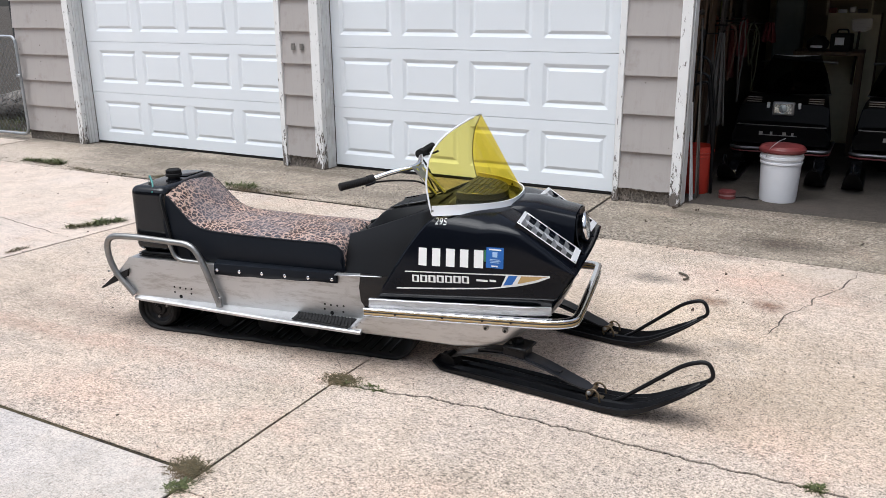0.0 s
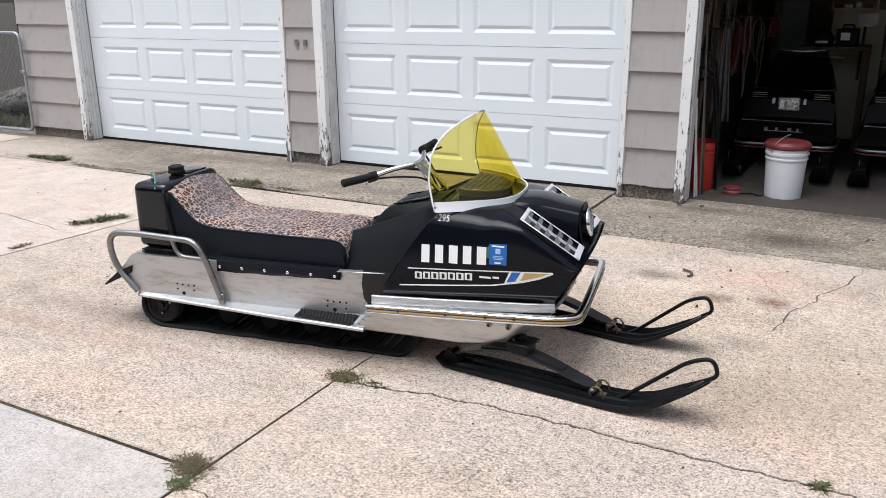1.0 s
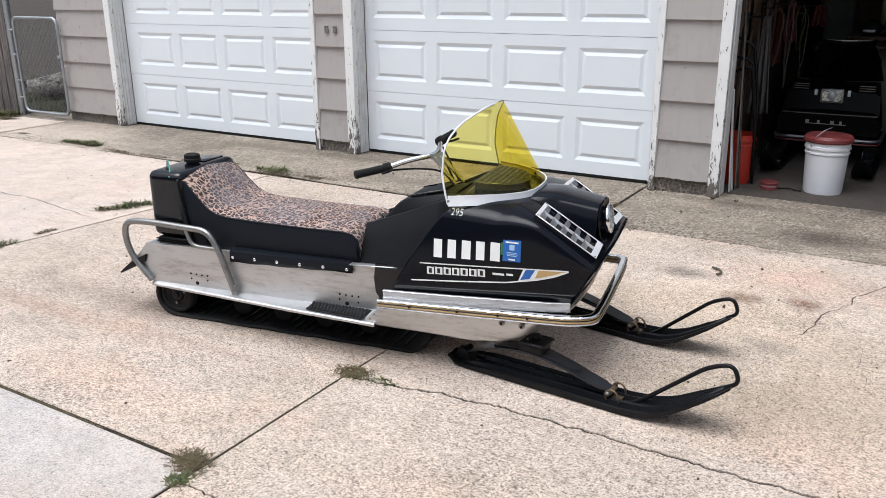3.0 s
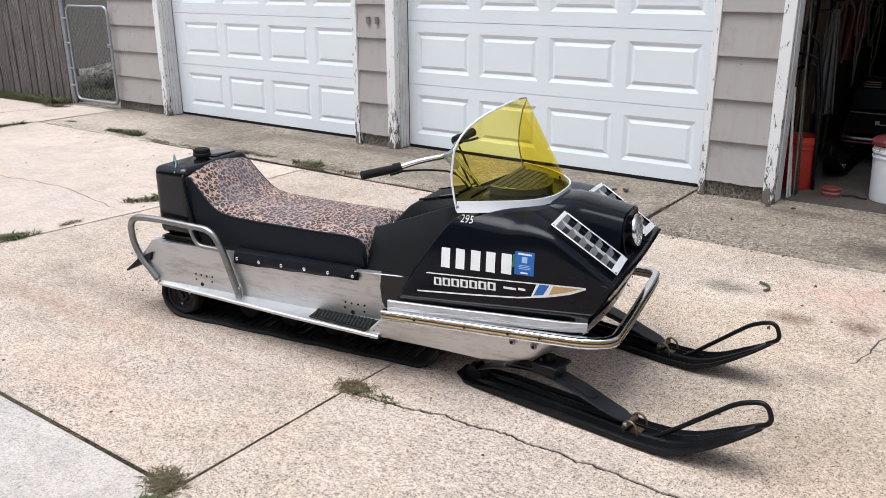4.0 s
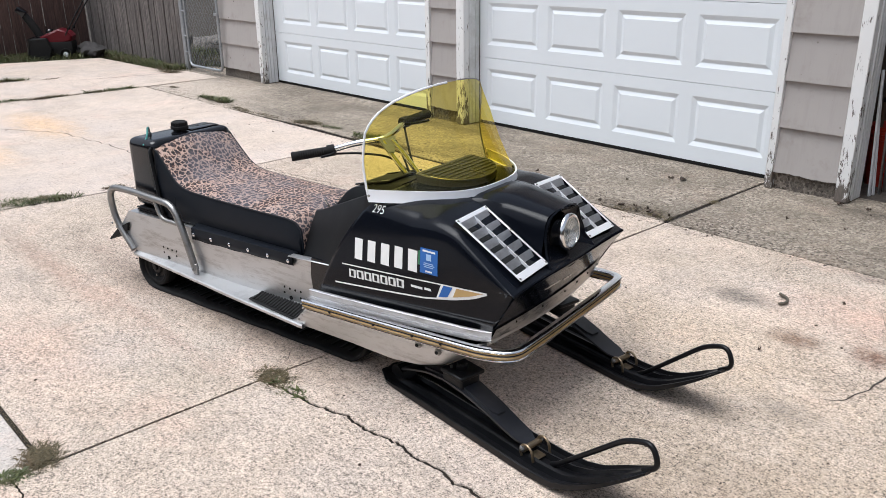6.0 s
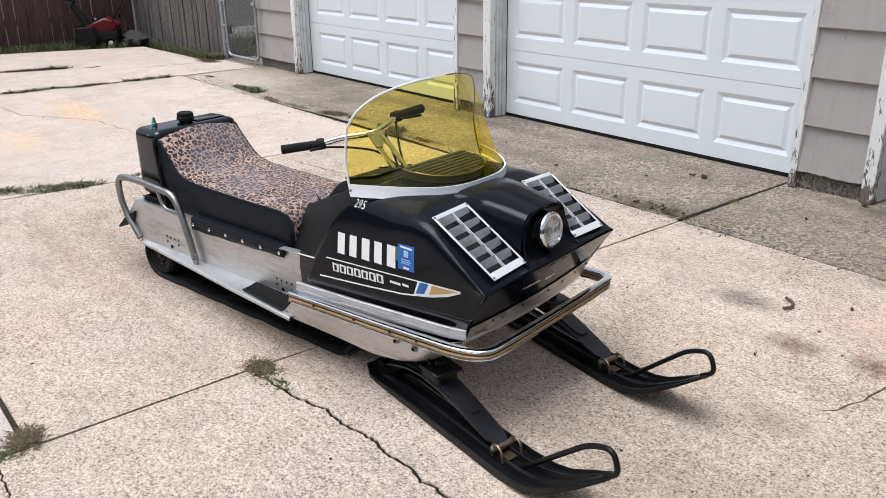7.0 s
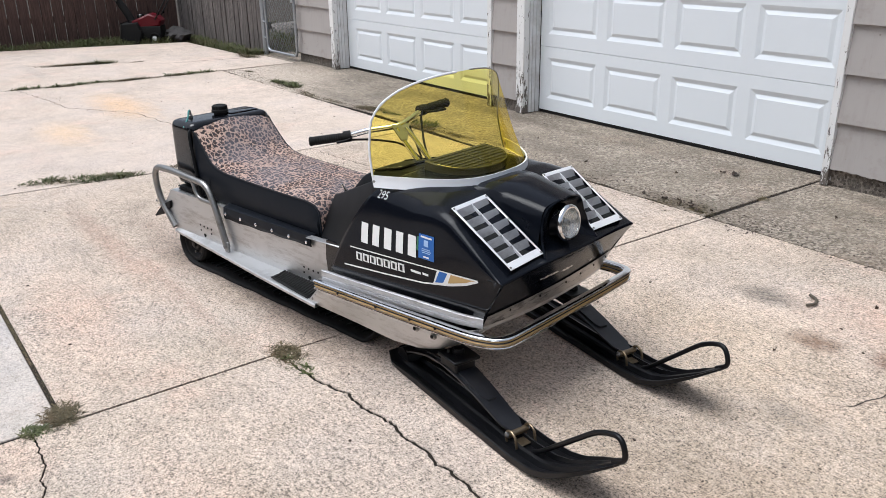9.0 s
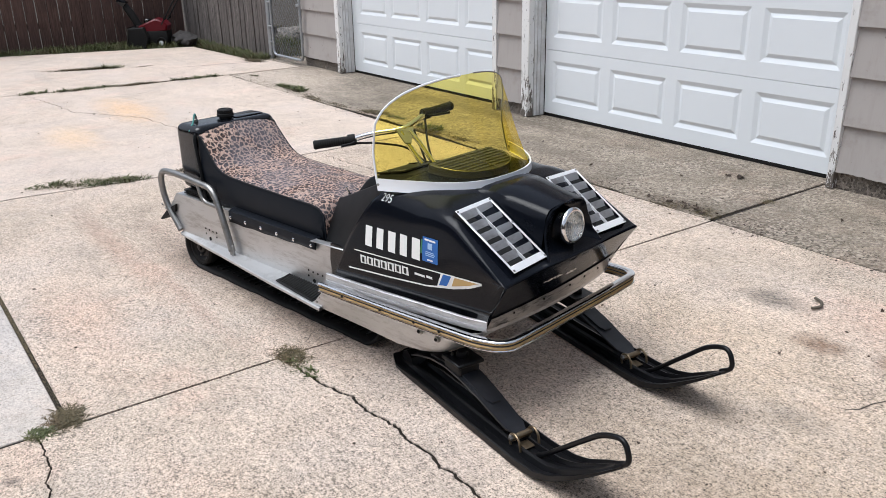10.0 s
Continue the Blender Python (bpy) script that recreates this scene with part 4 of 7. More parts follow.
def bright_band(s):
    """Flat bright strip with two rolled beads along the cowl's foot, turned in at the nose."""
    pts = smooth_path([(u, v, 0) for u, v in [(0.172, 0.346), (0.5, 0.341), (0.86, 0.330), (0.928, 0.316)]], 0.05, 5)
    rows = []
    for p in pts:
        hi = foot_z(p.x) + 0.004
        lo = hi - interp(p.x, [0.17, 0.53, 0.94], [0.045, 0.042, 0.034])
        row = []
        for o, q in ((-0.006, 1.0), (0.002, 0.985), (0.004, 0.94), (0.0032, 0.90), (0.0026, 0.885), (0.0040, 0.62), (0.0042, 0.50), (0.0026, 0.48), (0.0026, 0.44), (0.0046, 0.42), (0.006, 0.0), (-0.006, -0.02)):
            row.append((p.x, s * (p.y + o + (0.036 if s > 0 else 0)), lo + (hi - lo) * q))
        rows.append(row)
    return grid_mesh(rows)


both("trim_band", bright_band, BAND_METAL, sled, "ribbed bright metal trim")

# -- bumper rail that runs along both flanks and round the nose --
rail_plan = [(0.160, -0.370), (0.60, -0.374), (0.93, -0.372), (1.026, -0.34), (1.030, -0.20), (1.030, 0.22), (1.024, 0.395), (0.93, 0.418), (0.60, 0.410), (0.160, 0.400)]
rail_pts = smooth_path([(u, v, 0.0) for u, v in rail_plan], 0.085, 6)


def rail_strip(z0, z1, out, back=0.012):
    rows = []
    for i, p in enumerate(rail_pts):
        a, b = rail_pts[max(0, i - 1)], rail_pts[min(len(rail_pts) - 1, i + 1)]
        d = (b - a).normalized()
        n = Vector((d.y, -d.x, 0))
        rise = interp(p.x, [0.16, 0.55, 0.95, 1.03], [-0.016, 0.0, 0.016, 0.020])
        zc, h = (z0 + z1) / 2 + rise, (z1 - z0) / 2
        row = []
        for k in range(10):
            ang = 2 * math.pi * k / 10
            row.append(tuple(p + n * (out * 0.5 * math.cos(ang) + (out * 0.5 if math.cos(ang) > 0 else -back)) + Vector((0, 0, zc + h * math.sin(ang)))))
        rows.append(row)
    return grid_mesh(rows, True)


bumper = part("bumper_rail", rail_strip(0.270, 0.301, 0.006), TRIM_METAL, sled, "chrome edged bumper rail")
part("upper_bead", rail_strip(0.2945, 0.304, 0.012), CHROME, bumper)
part("lower_bead", rail_strip(0.267, 0.2755, 0.012), CHROME, bumper)
part("gold_stripe", rail_strip(0.2760, 0.2835, 0.0085), GOLD, bumper, "gold stripe")
part("black_stripe", rail_strip(0.2840, 0.2880, 0.0088), BLACK_PRINT, bumper)
part("gold_stripe", rail_strip(0.2885, 0.2940, 0.0085), GOLD, bumper, "gold stripe")
for u in (0.30, 0.50, 0.665, 0.78):
    for s in (-1, 1):
        part("screw", dome(0.005, 0.004, (u, s * 0.383, 0.286 + interp(u, [0.16, 0.55, 0.95], [-0.016, 0.0, 0.016])), "y", s), DARK_VOID, bumper)


# -- decals on the near flank --
def flank_strip(upper, lower, lift=0.0016, n=24, s=-1):
    """A thin film on the flank between two lines of (u, z)."""
    us = np.linspace(0, 1, n)
    rows = []
    for line in (upper, lower):
        a = np.array(line, float)
        k = np.linspace(0, 1, len(a))
        rows.append([(np.interp(t, k, a[:, 0]), np.interp(t, k, a[:, 1])) for t in us])
    m = []
    for q in np.linspace(0, 1, 4):
        m.append([(a[0] + (b[0] - a[0]) * q, s * (cowl_v(a[0] + (b[0] - a[0]) * q, a[1] + (b[1] - a[1]) * q) + lift), a[1] + (b[1] - a[1]) * q) for a, b in zip(*rows)])
    return grid_mesh(m)


def rect(u, z, w, h, lean=0.0):
    return [(u + lean, z + h), (u + w + lean, z + h)], [(u, z), (u + w, z)]


for i, (u, w) in enumerate(((0.388, 0.034), (0.445, 0.034), (0.503, 0.036), (0.561, 0.034), (0.618, 0.038))):
    z = 0.481 + 0.045 * (u - 0.388)
    part("number_bar", flank_strip(*rect(u, z, w, 0.072), n=6), WHITE_VINYL, cowl, "plain upright white bar")
sticker = part("permit_sticker", flank_strip([(0.668, 0.578), (0.738, 0.581)], [(0.667, 0.496), (0.737, 0.497)], 0.0016, 6), BLUE_VINYL, cowl, "blue sticker with pale print bars")
part("sticker_edge", flank_strip([(0.660, 0.566), (0.667, 0.568)], [(0.658, 0.520), (0.667, 0.520)], 0.0014, 4), GREEN_VINYL, cowl, "green sticker edge")
for u, z, w, h in ((0.678, 0.568, 0.050, 0.006), (0.693, 0.541, 0.020, 0.021), (0.684, 0.530, 0.038, 0.003), (0.682, 0.524, 0.044, 0.003), (0.684, 0.518, 0.038, 0.003), (0.690, 0.502, 0.026, 0.006)):
    part("print_bar", flank_strip(*rect(u, z, w, h), lift=0.0030, n=4), WHITE_VINYL if h > 0.0055 and h < 0.01 else PALE_BLUE, sticker)
TOP_L = [(0.330, 0.4525), (0.60, 0.4665), (0.918, 0.4845)]
LOW_L = [(0.293, 0.378), (0.50, 0.395), (0.68, 0.412), (0.80, 0.436), (0.87, 0.458), (0.921, 0.4830)]


def along(line, us):
    a = np.array(line)
    return [(u, float(np.interp(u, a[:, 0], a[:, 1]))) for u in us]


us = np.linspace(0.293, 0.92, 40)
stripe_low = along(LOW_L, us)
part("stripe", flank_strip(stripe_low, [(u, z - 0.0055) for u, z in stripe_low], 0.0016, 60), WHITE_VINYL, cowl, "cream pinstripe")
us = np.linspace(0.330, 0.915, 30)
stripe_top = along(TOP_L, us)
part("stripe", flank_strip(stripe_top, [(u, z - 0.0045) for u, z in stripe_top], 0.0016, 50), WHITE_VINYL, cowl, "cream pinstripe")


def wedge(u0, u1, slant, mat, label, lift=0.0022, inset=0.0):
    lo = [(u, z + inset) for u, z in along(LOW_L, np.linspace(u0, u1, 20))]
    hi = [(u, z - inset) for u, z in along(TOP_L, np.linspace(u0 + slant, min(0.92, u1 + slant), 20))]
    part("stripe_block", flank_strip(hi, lo, lift, 24), mat, cowl, label)


wedge(0.728, 0.918, 0.022, WHITE_VINYL, "cream stripe block", 0.0019)
wedge(0.737, 0.772, 0.022, BLUE_VINYL, "blue stripe block", 0.0026, 0.004)
wedge(0.793, 0.900, 0.015, GOLD, "gold stripe block", 0.0026, 0.005)
for i in range(7):
    u = 0.360 + i * 0.0348
    z = 0.409 + (u - 0.36) * 0.062
    tile = part("badge_block", flank_strip(*rect(u, z, 0.030, 0.030), lift=0.0016, n=4), WHITE_VINYL, cowl, "white name block")
    part("badge_bar", flank_strip(*rect(u + 0.009, z + 0.005, 0.012, 0.020), lift=0.003, n=3), BLACK_PRINT, tile)
for u, w in ((0.628, 0.046), (0.682, 0.026)):
    part("maker_bar", flank_strip(*rect(u, 0.436 + (u - 0.63) * 0.05, w, 0.0085), lift=0.0016, n=6), WHITE_VINYL, cowl, "small white bar")


def lettering(name, text, size, m, material, parent, label="", extrude=0.0006, outline=0.0):
    """Built-in font turned into a mesh part."""
    cu = bpy.data.curves.new(name, "FONT")
    cu.body, cu.size, cu.extrude, cu.align_x, cu.align_y = text, size, extrude, "CENTER", "CENTER"
    cu.offset = outline
    ob = bpy.data.objects.new(name, cu)
    me = bpy.data.meshes.new_from_object(ob)
    bpy.data.objects.remove(ob)
    me.materials.clear()
    me.materials.append(material)
    return part(name, me, material, parent, label, m)


hull = mathutils.bvhtree.BVHTree.FromPolygons([p for r in full for p in r], [(a * len(full[0]) + b, a * len(full[0]) + b + 1, (a + 1) * len(full[0]) + b + 1, (a + 1) * len(full[0]) + b) for a in range(len(full) - 1) for b in range(len(full[0]) - 1)])


def lay_on_cowl(ob, lift):
    """Press flat lettering, given in (u, z), on to the near flank."""
    for v in ob.data.vertices:
        spot = hull.ray_cast(Vector((v.co.x, -1.0, v.co.y)), Vector((0, 1, 0)))[0]
        v.co = Vector((v.co.x, spot.y - lift - v.co.z, v.co.y))


digits = lettering("model_number", "295", 0.034, Matrix(), WHITE_VINYL, cowl, "small white number", 0.0003, -0.0004)
digits.data.transform(Matrix.Translation((0.474, 0.658, 0)))
lay_on_cowl(digits, 0.0034)


# -- headlight pod and lamp --
POD_V = 0.020
rows = []
for u in np.linspace(0.66, 0.972, 14):
    zt = interp(u, [0.66, 0.75, 0.80, 0.972], [0.690, 0.698, 0.697, 0.664])
    zb = shoulder(u) + 0.005
    w = interp(u, [0.66, 0.80, 0.972], [0.13, 0.118, 0.108])
    fl = interp(u, [0.66, 0.972], [0.142, 0.130])
    sec = []
    for s in (-1, 1):
        side = [(fl, zb), (w + 0.010, zb + (zt - zb) * 0.45), (w + 0.001, zb + (zt - zb) * 0.82), (w - 0.012, zt - 0.004), (w - 0.03, zt + 0.002), (w * 0.4, zt + 0.006)]
        q = [(u, POD_V + s * a, b) for a, b in side]
        sec += q if s < 0 else q[::-1]
    rows.append(sec)
bm = grid_mesh(rows)
LAMP_Z = 0.593
arch = [(1.022, -0.152, 0.503), (0.990, -0.132, 0.552), (0.976, -0.119, 0.610), (0.975, -0.109, 0.640), (0.976, -0.092, 0.661), (0.977, -0.060, 0.669), (0.978, 0.0, 0.671)]
arch = arch + [(u, -v, z) for u, v, z in arch[-2::-1]] + [(1.028, 0.08, 0.504), (1.032, 0.0, 0.504), (1.028, -0.08, 0.504)]
turns = [math.atan2(z - LAMP_Z, v) % (2 * math.pi) for u, v, z in arch]
order = sorted(range(len(arch)), key=lambda k: turns[k])
ts = [turns[k] for k in order]
ts = [ts[-1] - 2 * math.pi] + ts + [ts[0] + 2 * math.pi]
au = [arch[k][0] for k in [order[-1]] + order + [order[0]]]
ar = [math.hypot(arch[k][1], arch[k][2] - LAMP_Z) for k in [order[-1]] + order + [order[0]]]
scoop = []
for k, back, lip in ((0.0, 0.0, 1.0), (0.10, 0.004, 1.0), (0.30, -0.006, 1.0), (0.62, -0.016, 1.0), (1.0, -0.020, 1.0)):
    ring = []
    for a in np.linspace(0, 2 * math.pi, 60, endpoint=False):
        ro, uo = interp(a, ts, ar), interp(a, ts, au)
        rr, uu = ro + (0.060 - ro) * k, uo + (0.978 - uo) * k
        ring.append((uu + back, POD_V + rr * math.cos(a), LAMP_Z + rr * math.sin(a)))
    scoop.append(ring)
add_grid(bm, scoop, True)
part("headlight_pod", bm, COWL_BLACK, cowl, "gloss black headlight hump")
lamp_at = Matrix.Translation((0.986, 0.017, 0.594)) @ pose(0, 0, 0, 0, 84, 0) @ Matrix.Scale(0.92, 4)
lamp = part("headlight", lathe([(0.058, -0.04), (0.060, 0.000), (0.064, 0.005), (0.0665, 0.012), (0.0660, 0.019), (0.063, 0.024), (0.058, 0.027), (0.0535, 0.026), (0.0515, 0.020)], 40, lamp_at), CHROME, cowl, "round headlight with chrome bezel")
part("reflector", lathe([(0.055, 0.020), (0.050, 0.012), (0.035, 0.004), (0.015, -0.002), (0, -0.003)], 30, lamp_at), BULB_SILVER, lamp)
part("lens", lathe([(0.0555, 0.019), (0.050, 0.026), (0.035, 0.031), (0.018, 0.034), (0, 0.035)], 30, lamp_at), LENS, lamp, "clear fluted glass")
part("bulb", lathe([(0, 0.020), (0.010, 0.016), (0.013, 0.006), (0.010, 0.0), (0, -0.002)], 12, lamp_at), TRIM_METAL, lamp)
for k in range(-5, 6):
    h = math.sqrt(0.050 ** 2 - (k * 0.009) ** 2)
    part("flute", tube([(t * h, k * 0.009, 0.0225 + 0.012 * (1 - t * t) * (1 - (k / 6) ** 2)) for t in np.linspace(-0.96, 0.96, 7)], 0.0012, 4), BULB_SILVER, lamp, m=lamp_at)


# -- louvred grilles --
def grille(s):
    """Frame, centre bar and slanted louvres on the sloping deck."""
    rear, front = Vector((0.770, 0, 0.668)), Vector((1.000, 0, 0.518))
    along_d = (front - rear)
    length = along_d.length
    x = along_d.normalized()
    y = Vector((0, 1, 0))
    z = x.cross(y)
    m = Matrix((x, y, z)).transposed().to_4x4()
    m.translation = rear + Vector((0, -0.214 if s < 0 else 0.258, 0)) + z * 0.002
    m = m @ pose(0, 0, 0, 0, 0, -2.2 * s)
    half_w = 0.085
    base = part("grille", box(0.004, length - 0.004, -half_w + 0.004, half_w - 0.004, 0.0, 0.0015), DARK_VOID, cowl, "bright louvred side grille", m)
    rim, back, lead, top = 0.009, 0.015, 0.026, 0.0125
    bm = bmesh.new()
    for x0, x1, y0, y1 in ((0, length, -half_w, -half_w + rim), (0, length, half_w - rim, half_w), (0, back, -half_w + rim, half_w - rim), (length - lead, length, -half_w + rim, half_w - rim)):
        bm_box(bm, x0, x1, y0, y1, top - 0.002, top, 0.0008)
    part("frame", bm, FRAME_SILVER, base)
    bm = bmesh.new()
    for x0, x1, y0, y1 in ((0.001, length - 0.001, -half_w + 0.001, -half_w + rim), (0.001, length - 0.001, half_w - rim, half_w - 0.001), (0.001, back, -half_w + rim, half_w - rim), (length - lead, length - 0.001, -half_w + rim, half_w - rim)):
        bm_box(bm, x0, x1, y0, y1, -0.012, top - 0.0022)
    part("gasket", bm, COWL_BLACK, base)
    part("centre_bar", box(back, length - lead, -0.0015, 0.0015, 0.002, top - 0.0004), FRAME_SILVER, base)
    count = 5
    step = (length - back - lead) / count
    for i in range(count):
        for a, b in ((-half_w + rim, -0.0015), (0.0015, half_w - rim)):
            x0 = back + i * step
            blade = [[(x0 + 0.0015, a, top - 0.003), (x0 + 0.0015, b, top - 0.003)], [(x0, a, top - 0.0005), (x0, b, top - 0.0005)], [(x0 + 0.003, a, top - 0.0008), (x0 + 0.003, b, top - 0.0008)], [(x0 + step * 0.54, a + 0.002, 0.0020), (x0 + step * 0.54, b - 0.002, 0.0020)]]
            part("louvre", grid_mesh(blade), LOUVRE_SILVER, base)
    for px, py in ((0.007, -half_w + 0.006), (0.007, half_w - 0.006), (length - 0.008, -half_w + 0.006), (length - 0.008, half_w - 0.006), (length * 0.42, half_w - 0.005)):
        part("screw", lathe([(0.004, top - 0.0001), (0.0035, top + 0.0023), (0, top + 0.0033)], 8, Matrix.Translation((px, py, 0))), STEEL, base)


grille(-1)
grille(1)


# -- windshield --
def ws_front(z):
    return 0.717 - 0.622 * (z - 0.70)


def ws_rear(z):
    return interp(z, [0.68, 0.71, 0.80, 0.88, 0.91, 0.94, 0.968, 0.992, 1.010, 1.022, 1.030, 1.036], [0.440, 0.430, 0.412, 0.418, 0.424, 0.435, 0.452, 0.472, 0.492, 0.507, 0.517, 0.5208])


def ws_plan(z, n=23):
    """Half outline at one height, from the centre to the trailing edge: a rounded wedge."""
    w = 0.340 - 0.06 * (z - 0.70)
    uf, bow = ws_front(z), 0.250 - 0.40 * (z - 0.70)
    ur = min(ws_rear(z), uf - 0.001)
    half = w * min(1.0, ((uf - ur) / bow)) ** 0.36
    return [(uf - (uf - ur) * t ** 2.8, half * t) for t in np.sin(np.linspace(0, math.pi / 2, n))]


def ws_row(z, grow=0.0):
    h = ws_plan(z)
    return [(u + grow, 0.035 - (v + grow), z) for u, v in h[::-1]] + [(u + grow, 0.035 + v + grow, z) for u, v in h[1:]]


levels = [0.685, 0.72, 0.75, 0.78, 0.81, 0.84, 0.87, 0.90, 0.925, 0.945, 0.965, 0.98, 0.992, 1.003, 1.011, 1.017, 1.021, 1.024, 1.026, 1.027]
shield = part("windshield", grid_mesh([ws_row(z) for z in levels]), TINT, sled, "yellow tinted plastic windshield")
part("edge_trim", tube([ws_row(z)[0] for z in levels] + ws_row(levels[-1])[4:20:5], 0.0040, 6), WHITE_BAND, shield, "white edge trim")
# far side of the white trim; its backlit shade is set by darker metal
part("edge_trim", tube([ws_row(z)[-1] for z in levels], 0.0026, 6), TRIM_METAL, shield, "far edge trim, backlit shade put into a duller metal")
band = part("base_band", grid_mesh([[(u + g, v + g * (1 if v > 0.035 else -1) * min(1, abs(v - 0.035) / 0.1), z - interp(u, [0.55, 0.72], [0, 0.007])) for u, v, _ in ws_row(0.70)] for z, g in ((0.721, 0.001), (0.7215, 0.005), (0.702, 0.006), (0.682, 0.010), (0.681, 0.004))]), WHITE_BAND, shield, "white metal base band")
r70 = ws_row(0.71)
for k in (2, 12, 18, 22, 26, 32, 42):
    u, v, z = r70[k]
    ahead, behind = r70[max(0, k - 1)], r70[min(len(r70) - 1, k + 1)]
    nrm = Vector((behind[1] - ahead[1], ahead[0] - behind[0], 0)).normalized()
    m = Matrix.Translation(Vector((u, v, 0.700)) + nrm * 0.0065) @ nrm.to_track_quat("Z", "Y").to_matrix().to_4x4()
    part("screw", lathe([(0.0065, 0), (0.006, 0.003), (0.003, 0.0045), (0, 0.005)], 10, m), STEEL if k in (2, 42) else DARK_VOID, band)

# -- deck vent under the windshield --
VENT_REAR, VENT_V, VENT_HALF = 0.478, 0.055, 0.160
ring = [(VENT_REAR, VENT_V - VENT_HALF)]
for a in np.linspace(-90, 90, 25):
    ring.append((VENT_REAR + 0.03 + 0.150 * math.copysign(abs(math.cos(radians(a))) ** 0.8, math.cos(radians(a))), VENT_V + VENT_HALF * math.sin(radians(a))))
ring.append((VENT_REAR, VENT_V + VENT_HALF))


def vent_top(u):
    return 0.738 - 0.10 * (u - VENT_REAR)


bm = bmesh.new()
rings = [[(u, v, 0.675) for u, v in ring], [(u, v, vent_top(u) - 0.004) for u, v in ring], [(VENT_REAR + (u - VENT_REAR) * 0.97 + 0.002, VENT_V + (v - VENT_V) * 0.975, vent_top(u)) for u, v in ring]]
vs = add_grid(bm, rings, True)
bm.faces.new(vs[-1])
vent = part("deck_vent", bm, VENT_GREY, cowl, "raised black deck vent with fine slats")
part("vent_rim", tube([(u, v, vent_top(u) + 0.001) for u, v in ring[2:-2]], 0.0022, 6), STEEL, vent)
for i in range(7):
    u = VENT_REAR + 0.020 + i * 0.0215
    w = VENT_HALF * 0.96 * math.sqrt(max(0.05, 1 - max(0, (u - VENT_REAR - 0.03) / 0.150) ** 2.4))
    part("slat", box(-0.0016, 0.0016, VENT_V - w, VENT_V + w, 0.0, 0.0035), STEEL, vent, m=Matrix.Translation((u, 0, vent_top(u))))
part("slat", box(0.0, 0.158, -0.0016, 0.0016, -0.001, 0.0040), STEEL, vent, m=Matrix.Translation((VENT_REAR + 0.012, VENT_V, 0.7375)) @ pose(0, 0, 0, 0, 5.7, 0))

# -- console in front of the seat --
def console_edge(u):
    """Half width and height of the console's upper edge."""
    return interp(u, [0, 0.06, 0.43], [0.126, 0.150, 0.278]), interp(u, [0, 0.04, 0.43], [0.520, 0.532, 0.698])


rows = []
for u in np.linspace(0.0, 0.47, 16):
    vt, zt = console_edge(u)
    vb = interp(u, [0, 0.24, 0.47], [0.207, 0.285, 0.335])
    zb = interp(u, [0, 0.24, 0.47], [0.372, 0.400, 0.45])
    lip = 0.010
    h = [(u, vb, zb), (u, vb + (vt - vb) * 0.5 + 0.004, (zb + zt) / 2), (u, vt, zt), (u, vt - 0.006, zt + 0.004), (u, vt - 0.018, zt + 0.003), (u, vt - 0.022, zt - lip), (u, 0.06, zt - lip)]
    rows.append([(a, -b, c) for a, b, c in h] + [(a, b, c) for a, b, c in h[::-1]])
bm = grid_mesh(rows)
end = [bm.verts.new(p) for p in rows[0]]
bm.faces.new(end)
console = part("console", bm, CONSOLE_BLACK, sled, "satin black console ahead of the seat")
pad_rows = []
for u, z, w in ((0.050, 0.530, 0.104), (0.080, 0.556, 0.102), (0.135, 0.615, 0.098), (0.155, 0.628, 0.097), (0.18, 0.638, 0.097), (0.34, 0.672, 0.102), (0.40, 0.682, 0.104)):
    base = console_edge(u)[1] - 0.012
    h = [(u, w + 0.014, base), (u, w + 0.003, z - 0.012), (u, w - 0.006, z - 0.002), (u, w - 0.02, z), (u, 0, z + 0.002)]
    pad_rows.append([(a, -b, c) for a, b, c in h] + [(a, b, c) for a, b, c in h[::-1][1:]])
bm = grid_mesh(pad_rows)
bm.faces.new([bm.verts.new(p) for p in pad_rows[0]])
cover = part("engine_cover", bm, CONSOLE_BLACK, console, "raised black engine cover")
for x0, x1, y0, y1, z in ((0.185, 0.245, -0.078, 0.078, 0.648), (0.25, 0.33, -0.078, 0.078, 0.667)):
    part("cover_panel", box(-(x1 - x0) / 2, (x1 - x0) / 2, y0, y1, -0.004, 0.006, 0.003), CONSOLE_BLACK, cover, m=pose((x0 + x1) / 2, 0, z, 0, -11.5, 0))
for y in (-0.088, 0.088):
    part("cover_trim", box(-0.075, 0.10, y - 0.003, y + 0.003, -0.002, 0.004, 0.0015), TANK_BLACK, cover, m=pose(0.25, 0, 0.662, 0, -13.5, 0))
part("toggle_switch", tube([(0.09, -0.137, 0.550), (0.085, -0.150, 0.575), (0.083, -0.156, 0.590)], 0.0035, 8), CHROME, console, "chrome toggle")
part("toggle_switch", tube([(0.10, -0.135, 0.553), (0.115, -0.150, 0.557)], 0.003, 8), CHROME, console, "chrome toggle")
flap = [(0.10, 0.395), (0.24, 0.395), (0.22, 0.355), (0.15, 0.255), (0.115, 0.245), (0.098, 0.27), (0.092, 0.33)]
part("chain_guard", prism(flap, -0.262, -0.246, "xz", 0.004), TANK_BLACK, console, "black plastic guard")
part("chain_guard", prism(flap, 0.246, 0.262, "xz", 0.004), TANK_BLACK, console, "black plastic guard")
